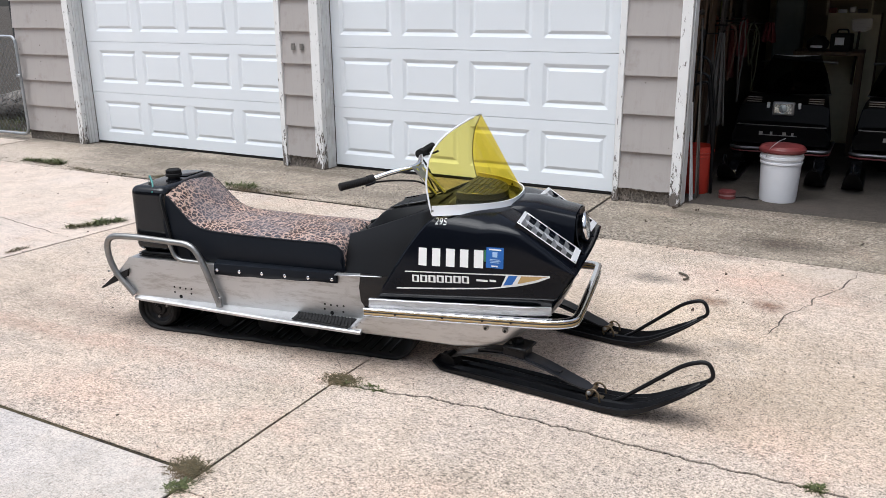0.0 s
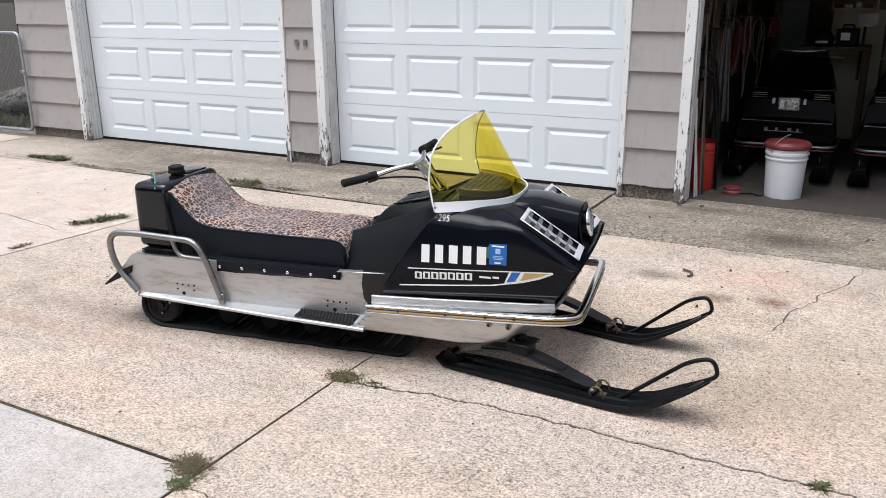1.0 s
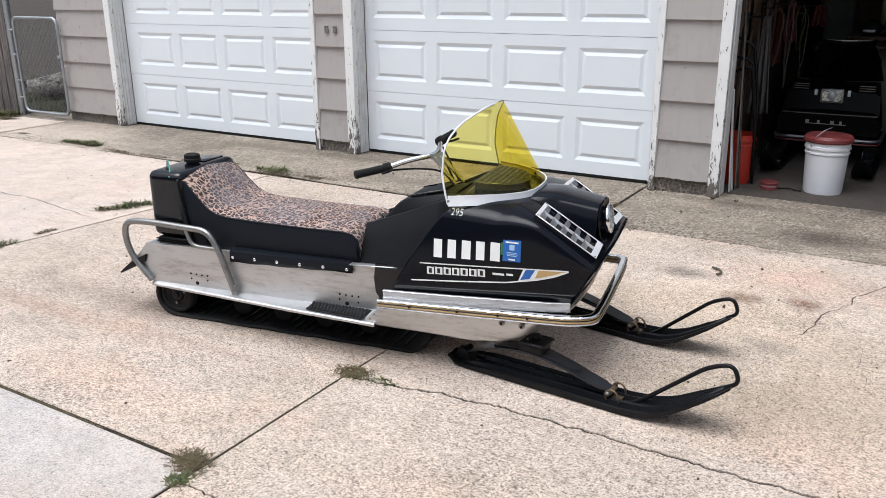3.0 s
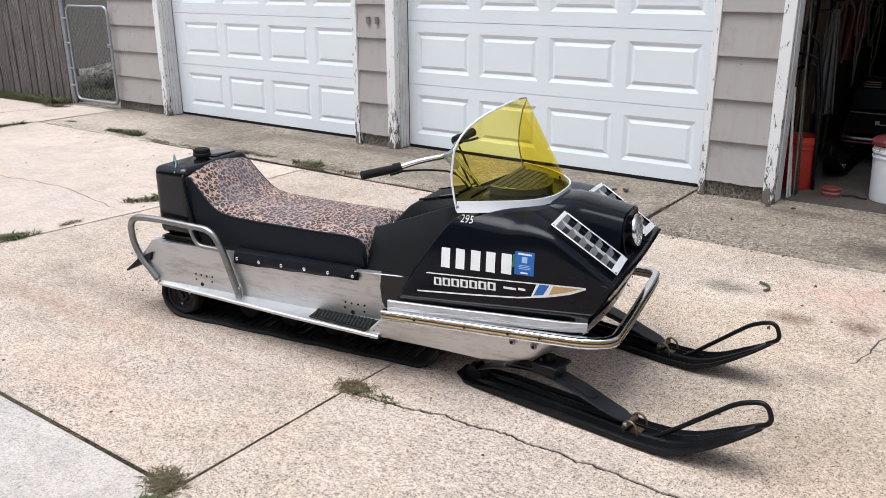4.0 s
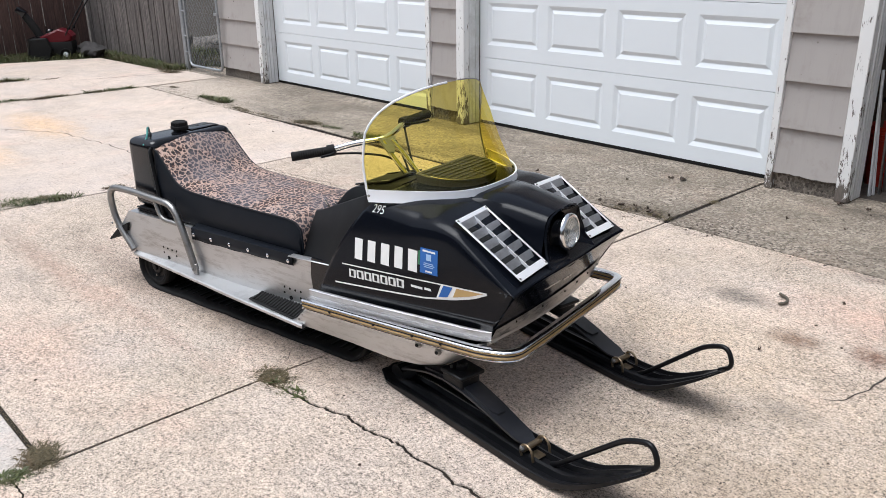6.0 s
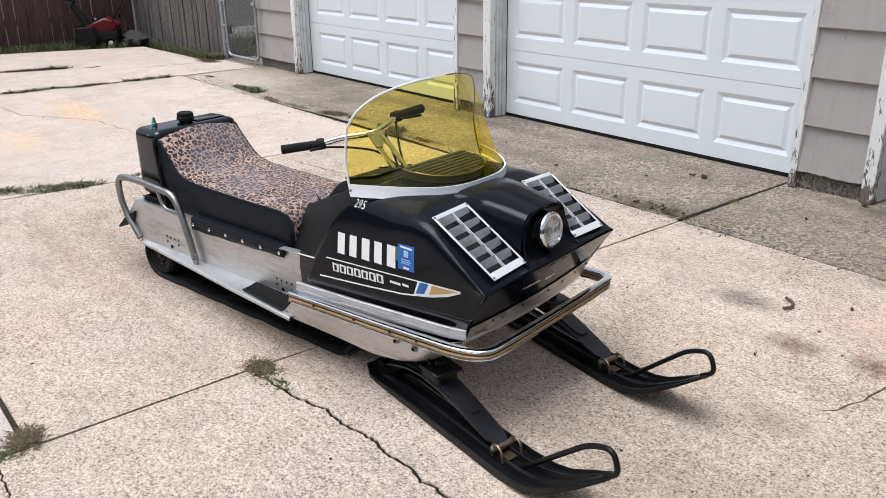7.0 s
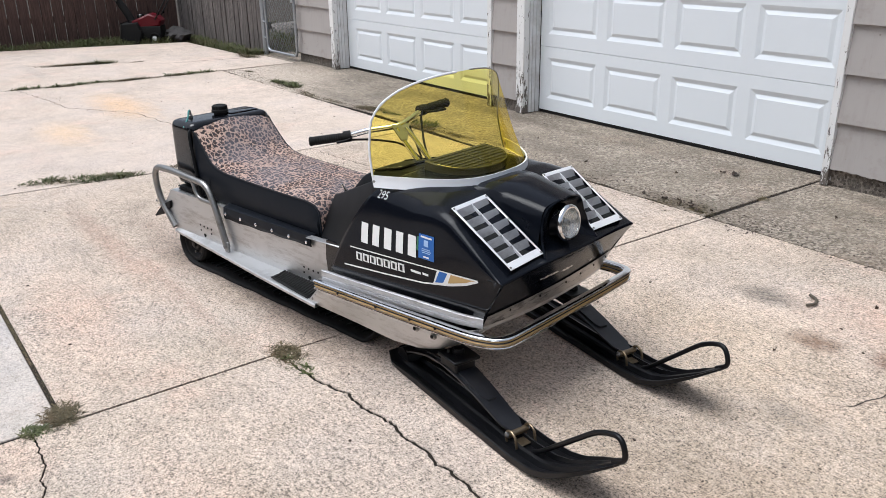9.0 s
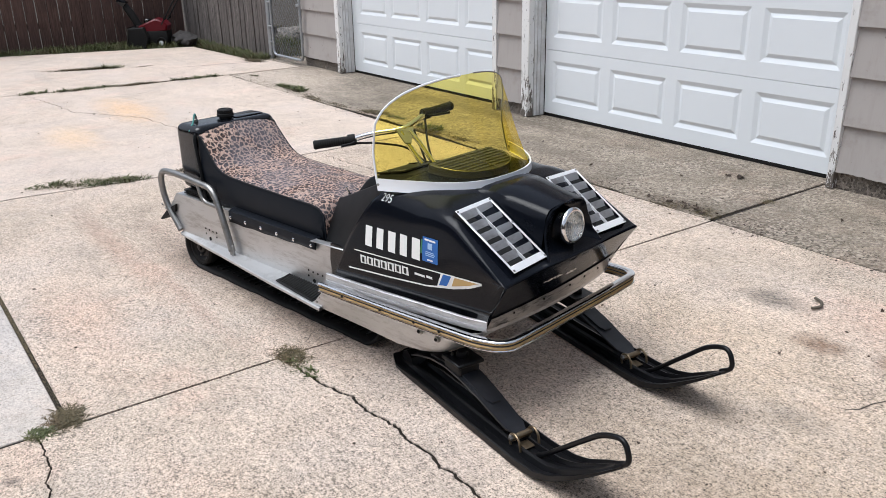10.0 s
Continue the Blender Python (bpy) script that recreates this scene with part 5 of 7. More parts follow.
for s in (-1, 1):
    part("heel_plate", box(0.0, 0.22, min(s * 0.236, s * 0.268), max(s * 0.236, s * 0.268), 0.376, 0.380, 0.0015), ALUMINIUM, console, m=pose(0, 0, 0, 0, -3, 0))

# -- seat --
SEAT = [(-0.908, 0.640), (-0.902, 0.660), (-0.886, 0.668), (-0.862, 0.654), (-0.80, 0.590), (-0.755, 0.548), (-0.71, 0.525), (-0.65, 0.514), (-0.5, 0.508), (-0.25, 0.503), (-0.08, 0.503), (-0.035, 0.496), (-0.012, 0.474), (-0.004, 0.440), (-0.002, 0.385)]


def seat_half(u, z):
    return interp(u, [-0.92, -0.75, -0.6, 0.0], [0.176, 0.186, 0.187, 0.180])


rows = []
for i, (u, z) in enumerate(SEAT):
    w = seat_half(u, z)
    nz = 1.0 if u < -0.04 else max(0.0, (z - 0.40) / 0.1)
    low_u = interp(i, [0, 3, len(SEAT) - 1], [-0.87, -0.80, -0.004]) if i < 4 else u
    low_z = 0.362
    sec = [(low_u, 0.209, low_z), (low_u, 0.214, low_z + 0.012), (low_u + (u - low_u) * 0.5, 0.2155, (low_z + z) / 2), (u, w + 0.0235, z - 0.024), (u, w + 0.021, z - 0.010), (u, w + 0.015, z - 0.002), (u, w * 0.6, z + 0.006 * nz), (u, 0, z + 0.009 * nz)]
    if i >= len(SEAT) - 3:
        sec = [(u, b, min(c, z)) for _, b, c in sec]
    rows.append([(a, -b, c) for a, b, c in sec] + [(a, b, c) for a, b, c in sec[::-1][1:]])
bm = grid_mesh(rows)
bm.faces.new([bm.verts.new(p) for p in rows[0]])
seat = part("seat", bm, VINYL, sled, "navy black vinyl seat")
rows = []
for k, (u, z) in enumerate(SEAT):
    w = seat_half(u, z) + 0.0195
    nz = 1.0 if u < -0.04 else max(0.0, (z - 0.40) / 0.1)
    a, b = SEAT[max(0, k - 1)], SEAT[min(len(SEAT) - 1, k + 1)]
    d = Vector((b[0] - a[0], 0, b[1] - a[1])).normalized()
    n = Vector((-d.z, 0, d.x)) * 0.005
    sec = []
    for t in np.linspace(-1, 1, 13):
        drop = 0.009 * abs(t) ** 14
        edge_w = w + (0.004 if z < 0.47 and u > -0.1 else 0.0)
        sec.append((u + n.x, edge_w * t, z + n.z + 0.014 * nz * (1 - t * t) - drop))
    rows.append(sec)
part("seat_cover", grid_mesh(rows), LEOPARD, seat, "leopard print plush cover")
for s in (-1, 1):
    part("piping", tube([(r[0 if s < 0 else -1][0], r[0 if s < 0 else -1][1] + s * 0.002, r[0 if s < 0 else -1][2] - 0.003) for r in rows], 0.0036, 6), VINYL, seat)
    seam = [(-0.735, s * 0.203, 0.512), (-0.755, s * 0.214, 0.46), (-0.765, s * 0.217, 0.40), (-0.76, s * 0.217, 0.37)]
    part("piping", tube(seam, 0.0025, 6), VINYL, seat)
    skirt_rows = []
    for u in np.linspace(-0.622, -0.013, 24):
        zl = interp(u, [-0.622, -0.3, -0.013], [0.316, 0.325, 0.336]) + 0.0018 * math.sin(u * 40)
        skirt_rows.append([(u, s * 0.2155, 0.378), (u, s * 0.2465, interp(u, [-0.622, 0], [0.366, 0.376])), (u, s * (0.249 + 0.0015 * math.sin(u * 55)), (0.366 + zl) / 2), (u, s * 0.2475, zl)])
    apron_part = solidify(part("seat_skirt", grid_mesh(skirt_rows), VINYL, seat, "black vinyl skirt fixed with rivets"), 0.003, 0)
    for i in range(6):
        u = -0.605 + i * 0.1134
        z = interp(u, [-0.6, -0.04], [0.340, 0.349])
        part("rivet", dome(0.008, 0.006, (u, s * 0.2505, z), "y", s), CHROME, apron_part)

# -- fuel tank behind the seat --
bm = box(-1.062, -0.87, -0.214, 0.214, 0.385, 0.692, 0.042, 5)
tank = part("fuel_tank", bm, TANK_BLACK, sled, "black moulded fuel tank")
part("tank_foot", box(-1.035, -0.83, -0.215, 0.215, 0.357, 0.383, 0.004), CONSOLE_BLACK, tank)
for i in range(3):
    part("foot_rib", box(-1.04, -0.84, -0.221, -0.212, 0.361 + i * 0.008, 0.364 + i * 0.008), CONSOLE_BLACK, tank)
for s in (-1, 1):
    part("tank_strap", tube(smooth_path([(-0.835, s * 0.224, 0.37), (-0.883, s * 0.220, 0.62), (-0.892, s * 0.214, 0.655), (-0.893, s * 0.19, 0.668)], 0.03, 4), 0.008, 8), CONSOLE_BLACK, tank, "black seat back frame")
part("top_rib", box(-0.98, -0.92, 0.03, 0.18, 0.690, 0.697, 0.005, 2), TANK_BLACK, tank)
capm = Matrix.Translation((-0.965, 0.0, 0.688))
cap = part("filler_cap", lathe([(0.029, 0), (0.029, 0.012), (0.039, 0.014), (0.039, 0.025), (0.034, 0.028), (0.034, 0.043), (0.028, 0.047), (0.026, 0.044), (0, 0.044)], 24, capm), BLACK_RUBBER, tank, "black ribbed filler cap")
for k in range(16):
    a = 2 * math.pi * k / 16
    part("cap_rib", box(-0.002, 0.002, -0.003, 0.003, 0.029, 0.043), BLACK_RUBBER, cap, m=capm @ pose(0.034 * math.cos(a), 0.034 * math.sin(a), 0, 0, 0, math.degrees(a)))
part("vent_hose", tube(smooth_path([(-1.0, -0.135, 0.69), (-1.0, -0.135, 0.728), (-0.985, -0.150, 0.728), (-0.955, -0.175, 0.700), (-0.935, -0.212, 0.668)], 0.02, 4), 0.0042, 8), CYAN_TUBE, tank, "teal vent hose")
part("vent_stub", lathe([(0.010, 0), (0.010, 0.014), (0.006, 0.018), (0.006, 0.03), (0, 0.03)], 12, Matrix.Translation((-1.0, -0.135, 0.688))), STEEL, tank)

# -- grab rails, tail flap --
for s in (-1, 1):
    path = smooth_path([(-1.07, s * 0.247, 0.176), (-1.185, s * 0.250, 0.305), (-1.195, s * 0.252, 0.455), (-1.04, s * 0.252, 0.463), (-0.72, s * 0.258, 0.452), (-0.665, s * 0.262, 0.36), (-0.605, s * 0.262, 0.185)], 0.085, 6)
    grab = part("grab_rail", tube(path, 0.0148, 14), STEEL, sled, "dull bent steel grab rail")
    part("inner_brace", tube(smooth_path([(-0.84, s * 0.258, 0.452), (-0.815, s * 0.255, 0.372), (-0.69, s * 0.252, 0.368)], 0.05, 5), 0.0105, 10), STEEL, grab)
    part("rail_foot", box(-0.618, -0.590, s * 0.262 - 0.006, s * 0.262 + 0.006, 0.166, 0.215, 0.002), STEEL, grab)
    for u, z in ((-0.606, 0.195), (-1.16, 0.27), (-1.19, 0.285)):
        part("bolt", dome(0.006, 0.005, (u, s * (0.275 if z < 0.2 else 0.262), z), "y", s), STEEL, grab)
part("snow_flap", prism([(-1.09, 0.30), (-1.17, 0.262), (-1.256, 0.192), (-1.245, 0.190), (-1.15, 0.240), (-1.10, 0.262)], -0.25, 0.25, "xz"), BLACK_RUBBER, sled, "black rubber snow flap")

# -- track and wheels --
loop = []
for a in np.linspace(90, 270, 14):
    loop.append((-0.965 + 0.098 * math.cos(radians(a)), 0.104 + 0.098 * math.sin(radians(a))))
loop += [(u, 0.006) for u in np.linspace(-0.85, 0.12, 26)]
for a in np.linspace(-80, 70, 10):
    loop.append((0.22 + 0.11 * math.cos(radians(a)), 0.125 + 0.118 * math.sin(radians(a))))
loop += [(u, 0.24 - 0.035 * (0.15 - u)) for u in np.linspace(0.12, -0.85, 18)]
sag = [(u, z + 0.004 * math.sin(u * 23)) if z < 0.01 else (u, z) for u, z in loop]
bm = bmesh.new()
add_grid(bm, [[(u, -0.235, z), (u, -0.21, z), (u, 0.21, z), (u, 0.235, z)] for u, z in sag] + [[(sag[0][0], -0.235, sag[0][1]), (sag[0][0], -0.21, sag[0][1]), (sag[0][0], 0.21, sag[0][1]), (sag[0][0], 0.235, sag[0][1])]])
track = solidify(part("track", bm, BLACK_RUBBER, sled, "black rubber drive track"), 0.012, 0)
for i in range(26):
    u = -0.93 + i * 0.045
    part("cleat", box(u - 0.006, u + 0.006, -0.19, 0.19, 0.006, 0.018, 0.002), SKI_BLACK, track)
for s in (-1, 1):
    axis = Matrix.Translation((-0.965, s * 0.20, 0.104)) @ pose(0, 0, 0, 90 if s < 0 else -90)
    wheel = part("rear_wheel", lathe([(0.086, -0.03), (0.090, -0.022), (0.090, 0.012), (0.082, 0.022), (0.070, 0.022), (0.066, 0.012)], 32, axis), BLACK_RUBBER, sled, "black rubber idler wheel")
    part("hub", lathe([(0.068, 0.013), (0.058, 0.010), (0.05, 0.004), (0.035, 0.006), (0.028, 0.016), (0.016, 0.018), (0.014, 0.026), (0, 0.028)], 28, axis), SKI_BLACK, wheel, "black pressed hub")
    for k in range(3):
        a = radians(120 * k + 20)
        part("bolt", lathe([(0.006, 0.008), (0.006, 0.016), (0, 0.017)], 6, axis @ Matrix.Translation((0.043 * math.cos(a), 0.043 * math.sin(a), 0))), STEEL, wheel)
    for u in (-0.66, -0.44, -0.22, 0.0):
        am = Matrix.Translation((u, s * 0.12, 0.064)) @ pose(0, 0, 0, 90 if s < 0 else -90)
        part("bogie_wheel", lathe([(0.052, -0.02), (0.054, -0.01), (0.054, 0.01), (0.046, 0.018), (0.02, 0.014), (0, 0.016)], 20, am), BLACK_RUBBER, sled)


# -- handlebar and steering column --
stem_low, stem_top = Vector((0.375, -0.005, 0.700)), Vector((0.288, -0.030, 0.812))
bar = part("handlebar", tube(smooth_path([(0.104, -0.138, 0.770), (0.185, -0.10, 0.800), (0.286, -0.034, 0.818), (0.272, 0.05, 0.836), (0.246, 0.118, 0.846)], 0.05, 5), 0.0108, 12), CHROME, sled, "chrome handlebar with black grips")
for dx in (-0.014, 0.014):
    part("stem_tube", tube([stem_low + Vector((dx, dx * 1.2, 0)), stem_low.lerp(stem_top, 0.6) + Vector((dx, dx * 1.2, 0)), stem_top + Vector((dx * 0.6, dx, 0))], 0.009, 10), CHROME, bar)
bm = bmesh.new()
add_prism(bm, [(-0.035, 0.012), (0.035, 0.012), (0.012, -0.05), (-0.012, -0.05)], -0.004, 0.004, "yz")
part("gusset", bm, TRIM_METAL, bar, m=Matrix.Translation(stem_top) @ pose(0, 0, 0, 0, -38, -25))
grips = [((0.110, -0.134, 0.772), (0.012, -0.238, 0.756)), ((0.246, 0.118, 0.846), (0.258, 0.250, 0.858))]
for a, b in grips:
    a, b = Vector(a), Vector(b)
    d = (b - a).normalized()
    g = part("grip", tube([a + d * (b - a).length * t for t in (0, 0.05, 0.12, 0.5, 0.9, 0.96, 1.0)], 0.0168, 14, taper=[0.8, 1.0, 0.92, 0.95, 0.98, 1.08, 0.9]), BLACK_RUBBER, bar, "black ribbed rubber grip")
    side = d.orthogonal().normalized()
    for k in range(12):
        t = 0.2 + k * 0.058
        c = a + (b - a) * t
        up = d.cross(side)
        part("grip_rib", tube([c + (side * math.cos(q) + up * math.sin(q)) * 0.0163 for q in np.linspace(0, 2 * math.pi, 12, endpoint=False)], 0.0014, 4, True), BLACK_RUBBER, g)
    part("lever_clamp", tube([a - d * 0.012, a + d * 0.016], 0.021, 12), BLACK_RUBBER, bar)
    part("lever", tube(smooth_path([a + d * 0.0 + Vector((0.02, 0, -0.004)), a + d * 0.03 + Vector((0.045, 0, -0.004)), a + d * 0.075 + Vector((0.05, 0, -0.006))], 0.02, 4), 0.005, 8), CONSOLE_BLACK, bar)
part("control_cable", tube(smooth_path([(0.112, -0.125, 0.758), (0.2, -0.085, 0.765), (0.30, -0.03, 0.755), (0.36, 0.0, 0.70)], 0.06, 6), 0.004, 8), BLACK_RUBBER, bar, "black control cable")
part("control_cable", tube(smooth_path([(0.250, 0.112, 0.835), (0.29, 0.075, 0.80), (0.335, 0.04, 0.745), (0.36, 0.035, 0.70)], 0.06, 6), 0.0042, 8), BLACK_RUBBER, bar, "black control cable")
part("control_cable", tube(smooth_path([(0.27, 0.03, 0.805), (0.315, 0.01, 0.77), (0.35, 0.01, 0.70)], 0.04, 5), 0.004, 8), BLACK_RUBBER, bar, "black control cable")


# -- skis --
def ski_z(s):
    return interp(s, [-0.70, -0.65, 0.06, 0.15, 0.22, 0.29, 0.36, 0.43], [0.026, 0.006, 0.004, 0.014, 0.040, 0.082, 0.130, 0.184])


def ski(at, angle, parent=None):
    base = Matrix.Translation((at[0], at[1], 0)) @ pose(0, 0, 0, 0, 0, angle)
    rows = []
    for s in list(np.linspace(-0.70, 0.05, 16)) + list(np.linspace(0.08, 0.43, 15)):
        w = interp(s, [-0.70, -0.64, 0.15, 0.30, 0.39, 0.43], [0.056, 0.078, 0.080, 0.068, 0.046, 0.026])
        k = interp(s, [-0.70, -0.5, 0.1, 0.3, 0.43], [0.3, 1, 1, 0.8, 0.3])
        z = ski_z(s)
        prof = [(-1, 0.020 * k), (-0.93, 0.022 * k), (-0.86, 0.008), (-0.48, 0.006), (-0.40, 0.024 * k), (-0.28, 0.028 * k), (-0.20, 0.012), (0.20, 0.012), (0.28, 0.028 * k), (0.40, 0.024 * k), (0.48, 0.006), (0.86, 0.008), (0.93, 0.022 * k), (1, 0.020 * k)]
        top = [(s, w * a, z + h) for a, h in prof]
        bot = [(s, w * 1.0, z - 0.0), (s, 0.3 * w, z - 0.003), (s, -0.3 * w, z - 0.003), (s, -w * 1.0, z)]
        rows.append(top + bot)
    bm = grid_mesh(rows, True)
    bm.faces.new([bm.verts.new(p) for p in rows[0]])
    bm.faces.new([bm.verts.new(p) for p in rows[-1]])
    pan_part = part("ski", bm, SKI_BLACK, parent or sled, "black steel ski with leaf spring", base)
    for n0, n1, lift, half in ((-0.64, 0.0, 0.012, 0.040), (-0.50, -0.13, 0.0195, 0.028)):
        spr = []
        for s in np.linspace(n0, n1, 20):
            z = interp(s, [-0.64, -0.56, -0.46, -0.36, -0.28, -0.18, -0.08, 0.0], [0.030, 0.066, 0.098, 0.112, 0.108, 0.086, 0.056, 0.036]) + lift
            end = min(s - n0, n1 - s)
            w = half * interp(end, [0, 0.012, 0.03, 0.06], [0.55, 0.85, 0.97, 1.0]) * (interp(s, [-0.64, -0.30, 0.0], [0.8, 1.12, 0.86]))
            spr.append([(s, -w, z), (s, w, z), (s, w, z + 0.007), (s, -w, z + 0.007)])
        leaf_bm = grid_mesh(spr, True)
        for rim in (spr[0], spr[-1]):
            leaf_bm.faces.new([leaf_bm.verts.new(p) for p in rim])
        part("leaf_spring", leaf_bm, SPRING_BLUE, pan_part)
    part("spring_eye", tube([(0.0, -0.036, 0.046), (0.0, 0.036, 0.046)], 0.0105, 14), RUST, pan_part, "rusty spring eye")
    part("shackle_floor", box(0.004, 0.044, -0.032, 0.032, 0.020, 0.025, 0.002), RUST, pan_part, "worn brassy shackle")
    for y in (-0.036, 0.036):
        bm = tube(smooth_path([(-0.004, y, 0.022), (-0.012, y, 0.044), (-0.002, y, 0.062), (0.018, y, 0.068), (0.038, y, 0.056), (0.044, y, 0.022)], 0.014, 4), 0.0042, 8)
        part("shackle_plate", bm, RUST, pan_part, "worn brassy shackle")
        part("bolt_head", dome(0.010, 0.008, (0.0, y + (0.002 if y > 0 else -0.002), 0.050), "y", 1 if y > 0 else -1, 6), STEEL, pan_part)
    part("rear_bracket", prism([(-0.68, 0.012), (-0.60, 0.012), (-0.61, 0.045), (-0.64, 0.064), (-0.67, 0.050)], -0.03, 0.03, "xz", 0.003), SKI_BLACK, pan_part)
    part("saddle", box(-0.375, -0.275, -0.040, 0.040, 0.118, 0.166, 0.012, 3), SKI_BLACK, pan_part)
    part("saddle_plate", box(-0.370, -0.265, -0.052, 0.052, 0.160, 0.174, 0.004), SKI_BLACK, pan_part)
    part("spindle", lathe([(0.02, 0), (0.02, 0.022), (0.016, 0.026), (0.016, 0.030), (0, 0.030)], 14, Matrix.Translation((-0.32, 0, 0.165))), SKI_BLACK, pan_part)
    for y in (-0.024, 0.024):
        part("u_bolt", tube([(-0.345, y, 0.12), (-0.345, y, 0.182)], 0.005, 8), STEEL, pan_part)
    loop_pts = smooth_path([(0.085, 0.0, 0.022), (0.115, 0.0, 0.040), (0.345, 0.0, 0.238), (0.428, 0.0, 0.268), (0.452, 0.0, 0.205), (0.405, 0.0, 0.176)], 0.07, 6)
    part("ski_loop", tube(loop_pts, 0.0080, 12), SKI_BLACK, pan_part, "bent black rod handle")
    return pan_part


ski((1.105, -0.366), -14.0)
ski((1.087, 0.292), -17.0)

# ---- fences and gate ----
def fence(name, label, start, end, height, width, material, lean=0.012, seed=1):
    """Upright boards with ragged tops, nailed to rails on the far side."""
    root = tagged(new(name), label, "fence", kind="structure")
    a, b = Vector((*start, 0)), Vector((*end, 0))
    d = (b - a).normalized()
    yaw = math.degrees(math.atan2(d.y, d.x))
    r = random.Random(seed)
    n = int((b - a).length / width)
    for i in range(n):
        w = width - r.uniform(0.003, 0.012)
        h = height + r.uniform(-0.03, 0.02)
        bm = bmesh.new()
        bm_box(bm, -w / 2, w / 2, -0.009, 0.009, 0.02, h, 0.006)
        p = a + d * (i + 0.5) * width
        part("board", bm, material, root, m=pose(p.x, p.y, -0.05, r.uniform(-0.5, 0.5), r.uniform(-lean, lean) * 40, yaw) @ Matrix.Translation((0, r.uniform(-0.006, 0.006), 0)))
    for z in (0.35, 1.5):
        side = Vector((d.y, -d.x, 0)) * 0.04
        mid = (a + b) / 2 + side
        part("fence_rail", box(-(b - a).length / 2, (b - a).length / 2, -0.02, 0.02, -0.045, 0.045), material, root, m=pose(mid.x, mid.y, z, 0, 0, yaw))
    return root


fence("fence_grey", "weathered grey upright board fence", (-9.40, 6.10), (-12.55, 6.02), 1.85, 0.14, GREY_BOARD, seed=4)
fence("fence_brown", "dark brown stained board fence behind a grass strip", (-12.50, 6.0), (-12.95, -11.0), 1.9, 0.152, BROWN_BOARD, 0.004, 9)
fence("fence_rear", "grey board fence behind the gate, shade put into its colour", (-8.0, 9.6), (-14.0, 9.9), 1.8, 0.15, SHADED_BOARD, 0.01, 12)

gate = thing("chain_link_gate", "galvanized chain-link gate beside a grey board fence", "gate")
GX0, GX1, GZ0, GZ1, GY = -9.27, -8.45, 0.06, 1.14, 6.03
ring = smooth_path([(GX0, GY, 0.6), (GX0, GY, GZ1), (GX1, GY, GZ1), (GX1, GY, GZ0), (GX0, GY, GZ0), (GX0, GY, 0.6)], 0.09, 6)
part("gate_frame", tube(ring[:-1], 0.0165, 10, True), GALVANIZED, gate)
part("gate_post", tube([(-9.355, GY, -0.05), (-9.355, GY, 1.9)], 0.032, 12), GALVANIZED, gate, "galvanized gate post")
for z in (0.22, 0.42, 0.72, 1.0):
    part("hinge_band", tube([(-9.36, GY - 0.012, z), (-9.31, GY - 0.012, z), (-9.265, GY - 0.005, z)], 0.012, 8), GALVANIZED, gate)
part("latch", box(-8.49, -8.425, GY - 0.03, GY - 0.005, 0.70, 0.735, 0.004), GALVANIZED, gate)
bm = bmesh.new()
pitch = 0.068
cols = int((GX1 - GX0) / pitch)
rows_n = int((GZ1 - GZ0) / (pitch * 0.62))
for i in range(cols + 1):
    for near, far in ((0.0, 0.5), (1.0, 0.5)):
        pts = [(min(GX1, GX0 + (i + (far if j % 2 else near)) * pitch), GY + (0.004 if (j + i) % 2 else -0.004), min(GZ1, GZ0 + j * pitch * 0.62)) for j in range(rows_n + 1)]
        add_tube(bm, pts, 0.0021, 4, cap=False)
part("wire_mesh", bm, mat_metal("dull_zinc_wire", (0.24, 0.255, 0.26), 0.6), gate, "dull zinc wire mesh")


def mat_bark():
    """Grey-brown bark broken into plates along the log."""
    n = Nodes("log_bark", 0.9)
    plates = n.voronoi(9, n.mapped((0.55, 1.6, 1.6)), feature="DISTANCE_TO_EDGE")
    rough = n.noise(16, 7, 0.75, n.mapped((0.5, 1.5, 1.5)))
    gap = n.ramp(n.math("ADD", plates, n.math("MULTIPLY", n.math("SUBTRACT", rough, 0.5), 0.22)), [(0.0, 0.0), (0.06, 1.0)])
    c = n.mix(n.ramp(rough, [(0.35, 0.0), (0.65, 1.0)]), (0.085, 0.074, 0.066), (0.30, 0.27, 0.245))
    n.color(n.mix(gap, (0.040, 0.034, 0.029), c)).bump(gap, 0.9, 0.03)
    return n.mat


LOG = mat_bark()
log_pts = [(-12.4, 7.62, -0.10), (-11.9, 7.56, -0.06), (-11.3, 7.48, 0.0), (-10.7, 7.42, 0.09), (-10.1, 7.36, 0.19), (-9.4, 7.3, 0.29)]
thing("fallen_log", "thick grey-brown log lying in grass behind the gate", "log", bm=tube(log_pts, 0.22, 18, taper=[0.72, 0.78, 0.85, 0.93, 1.0, 1.05]), material=LOG)


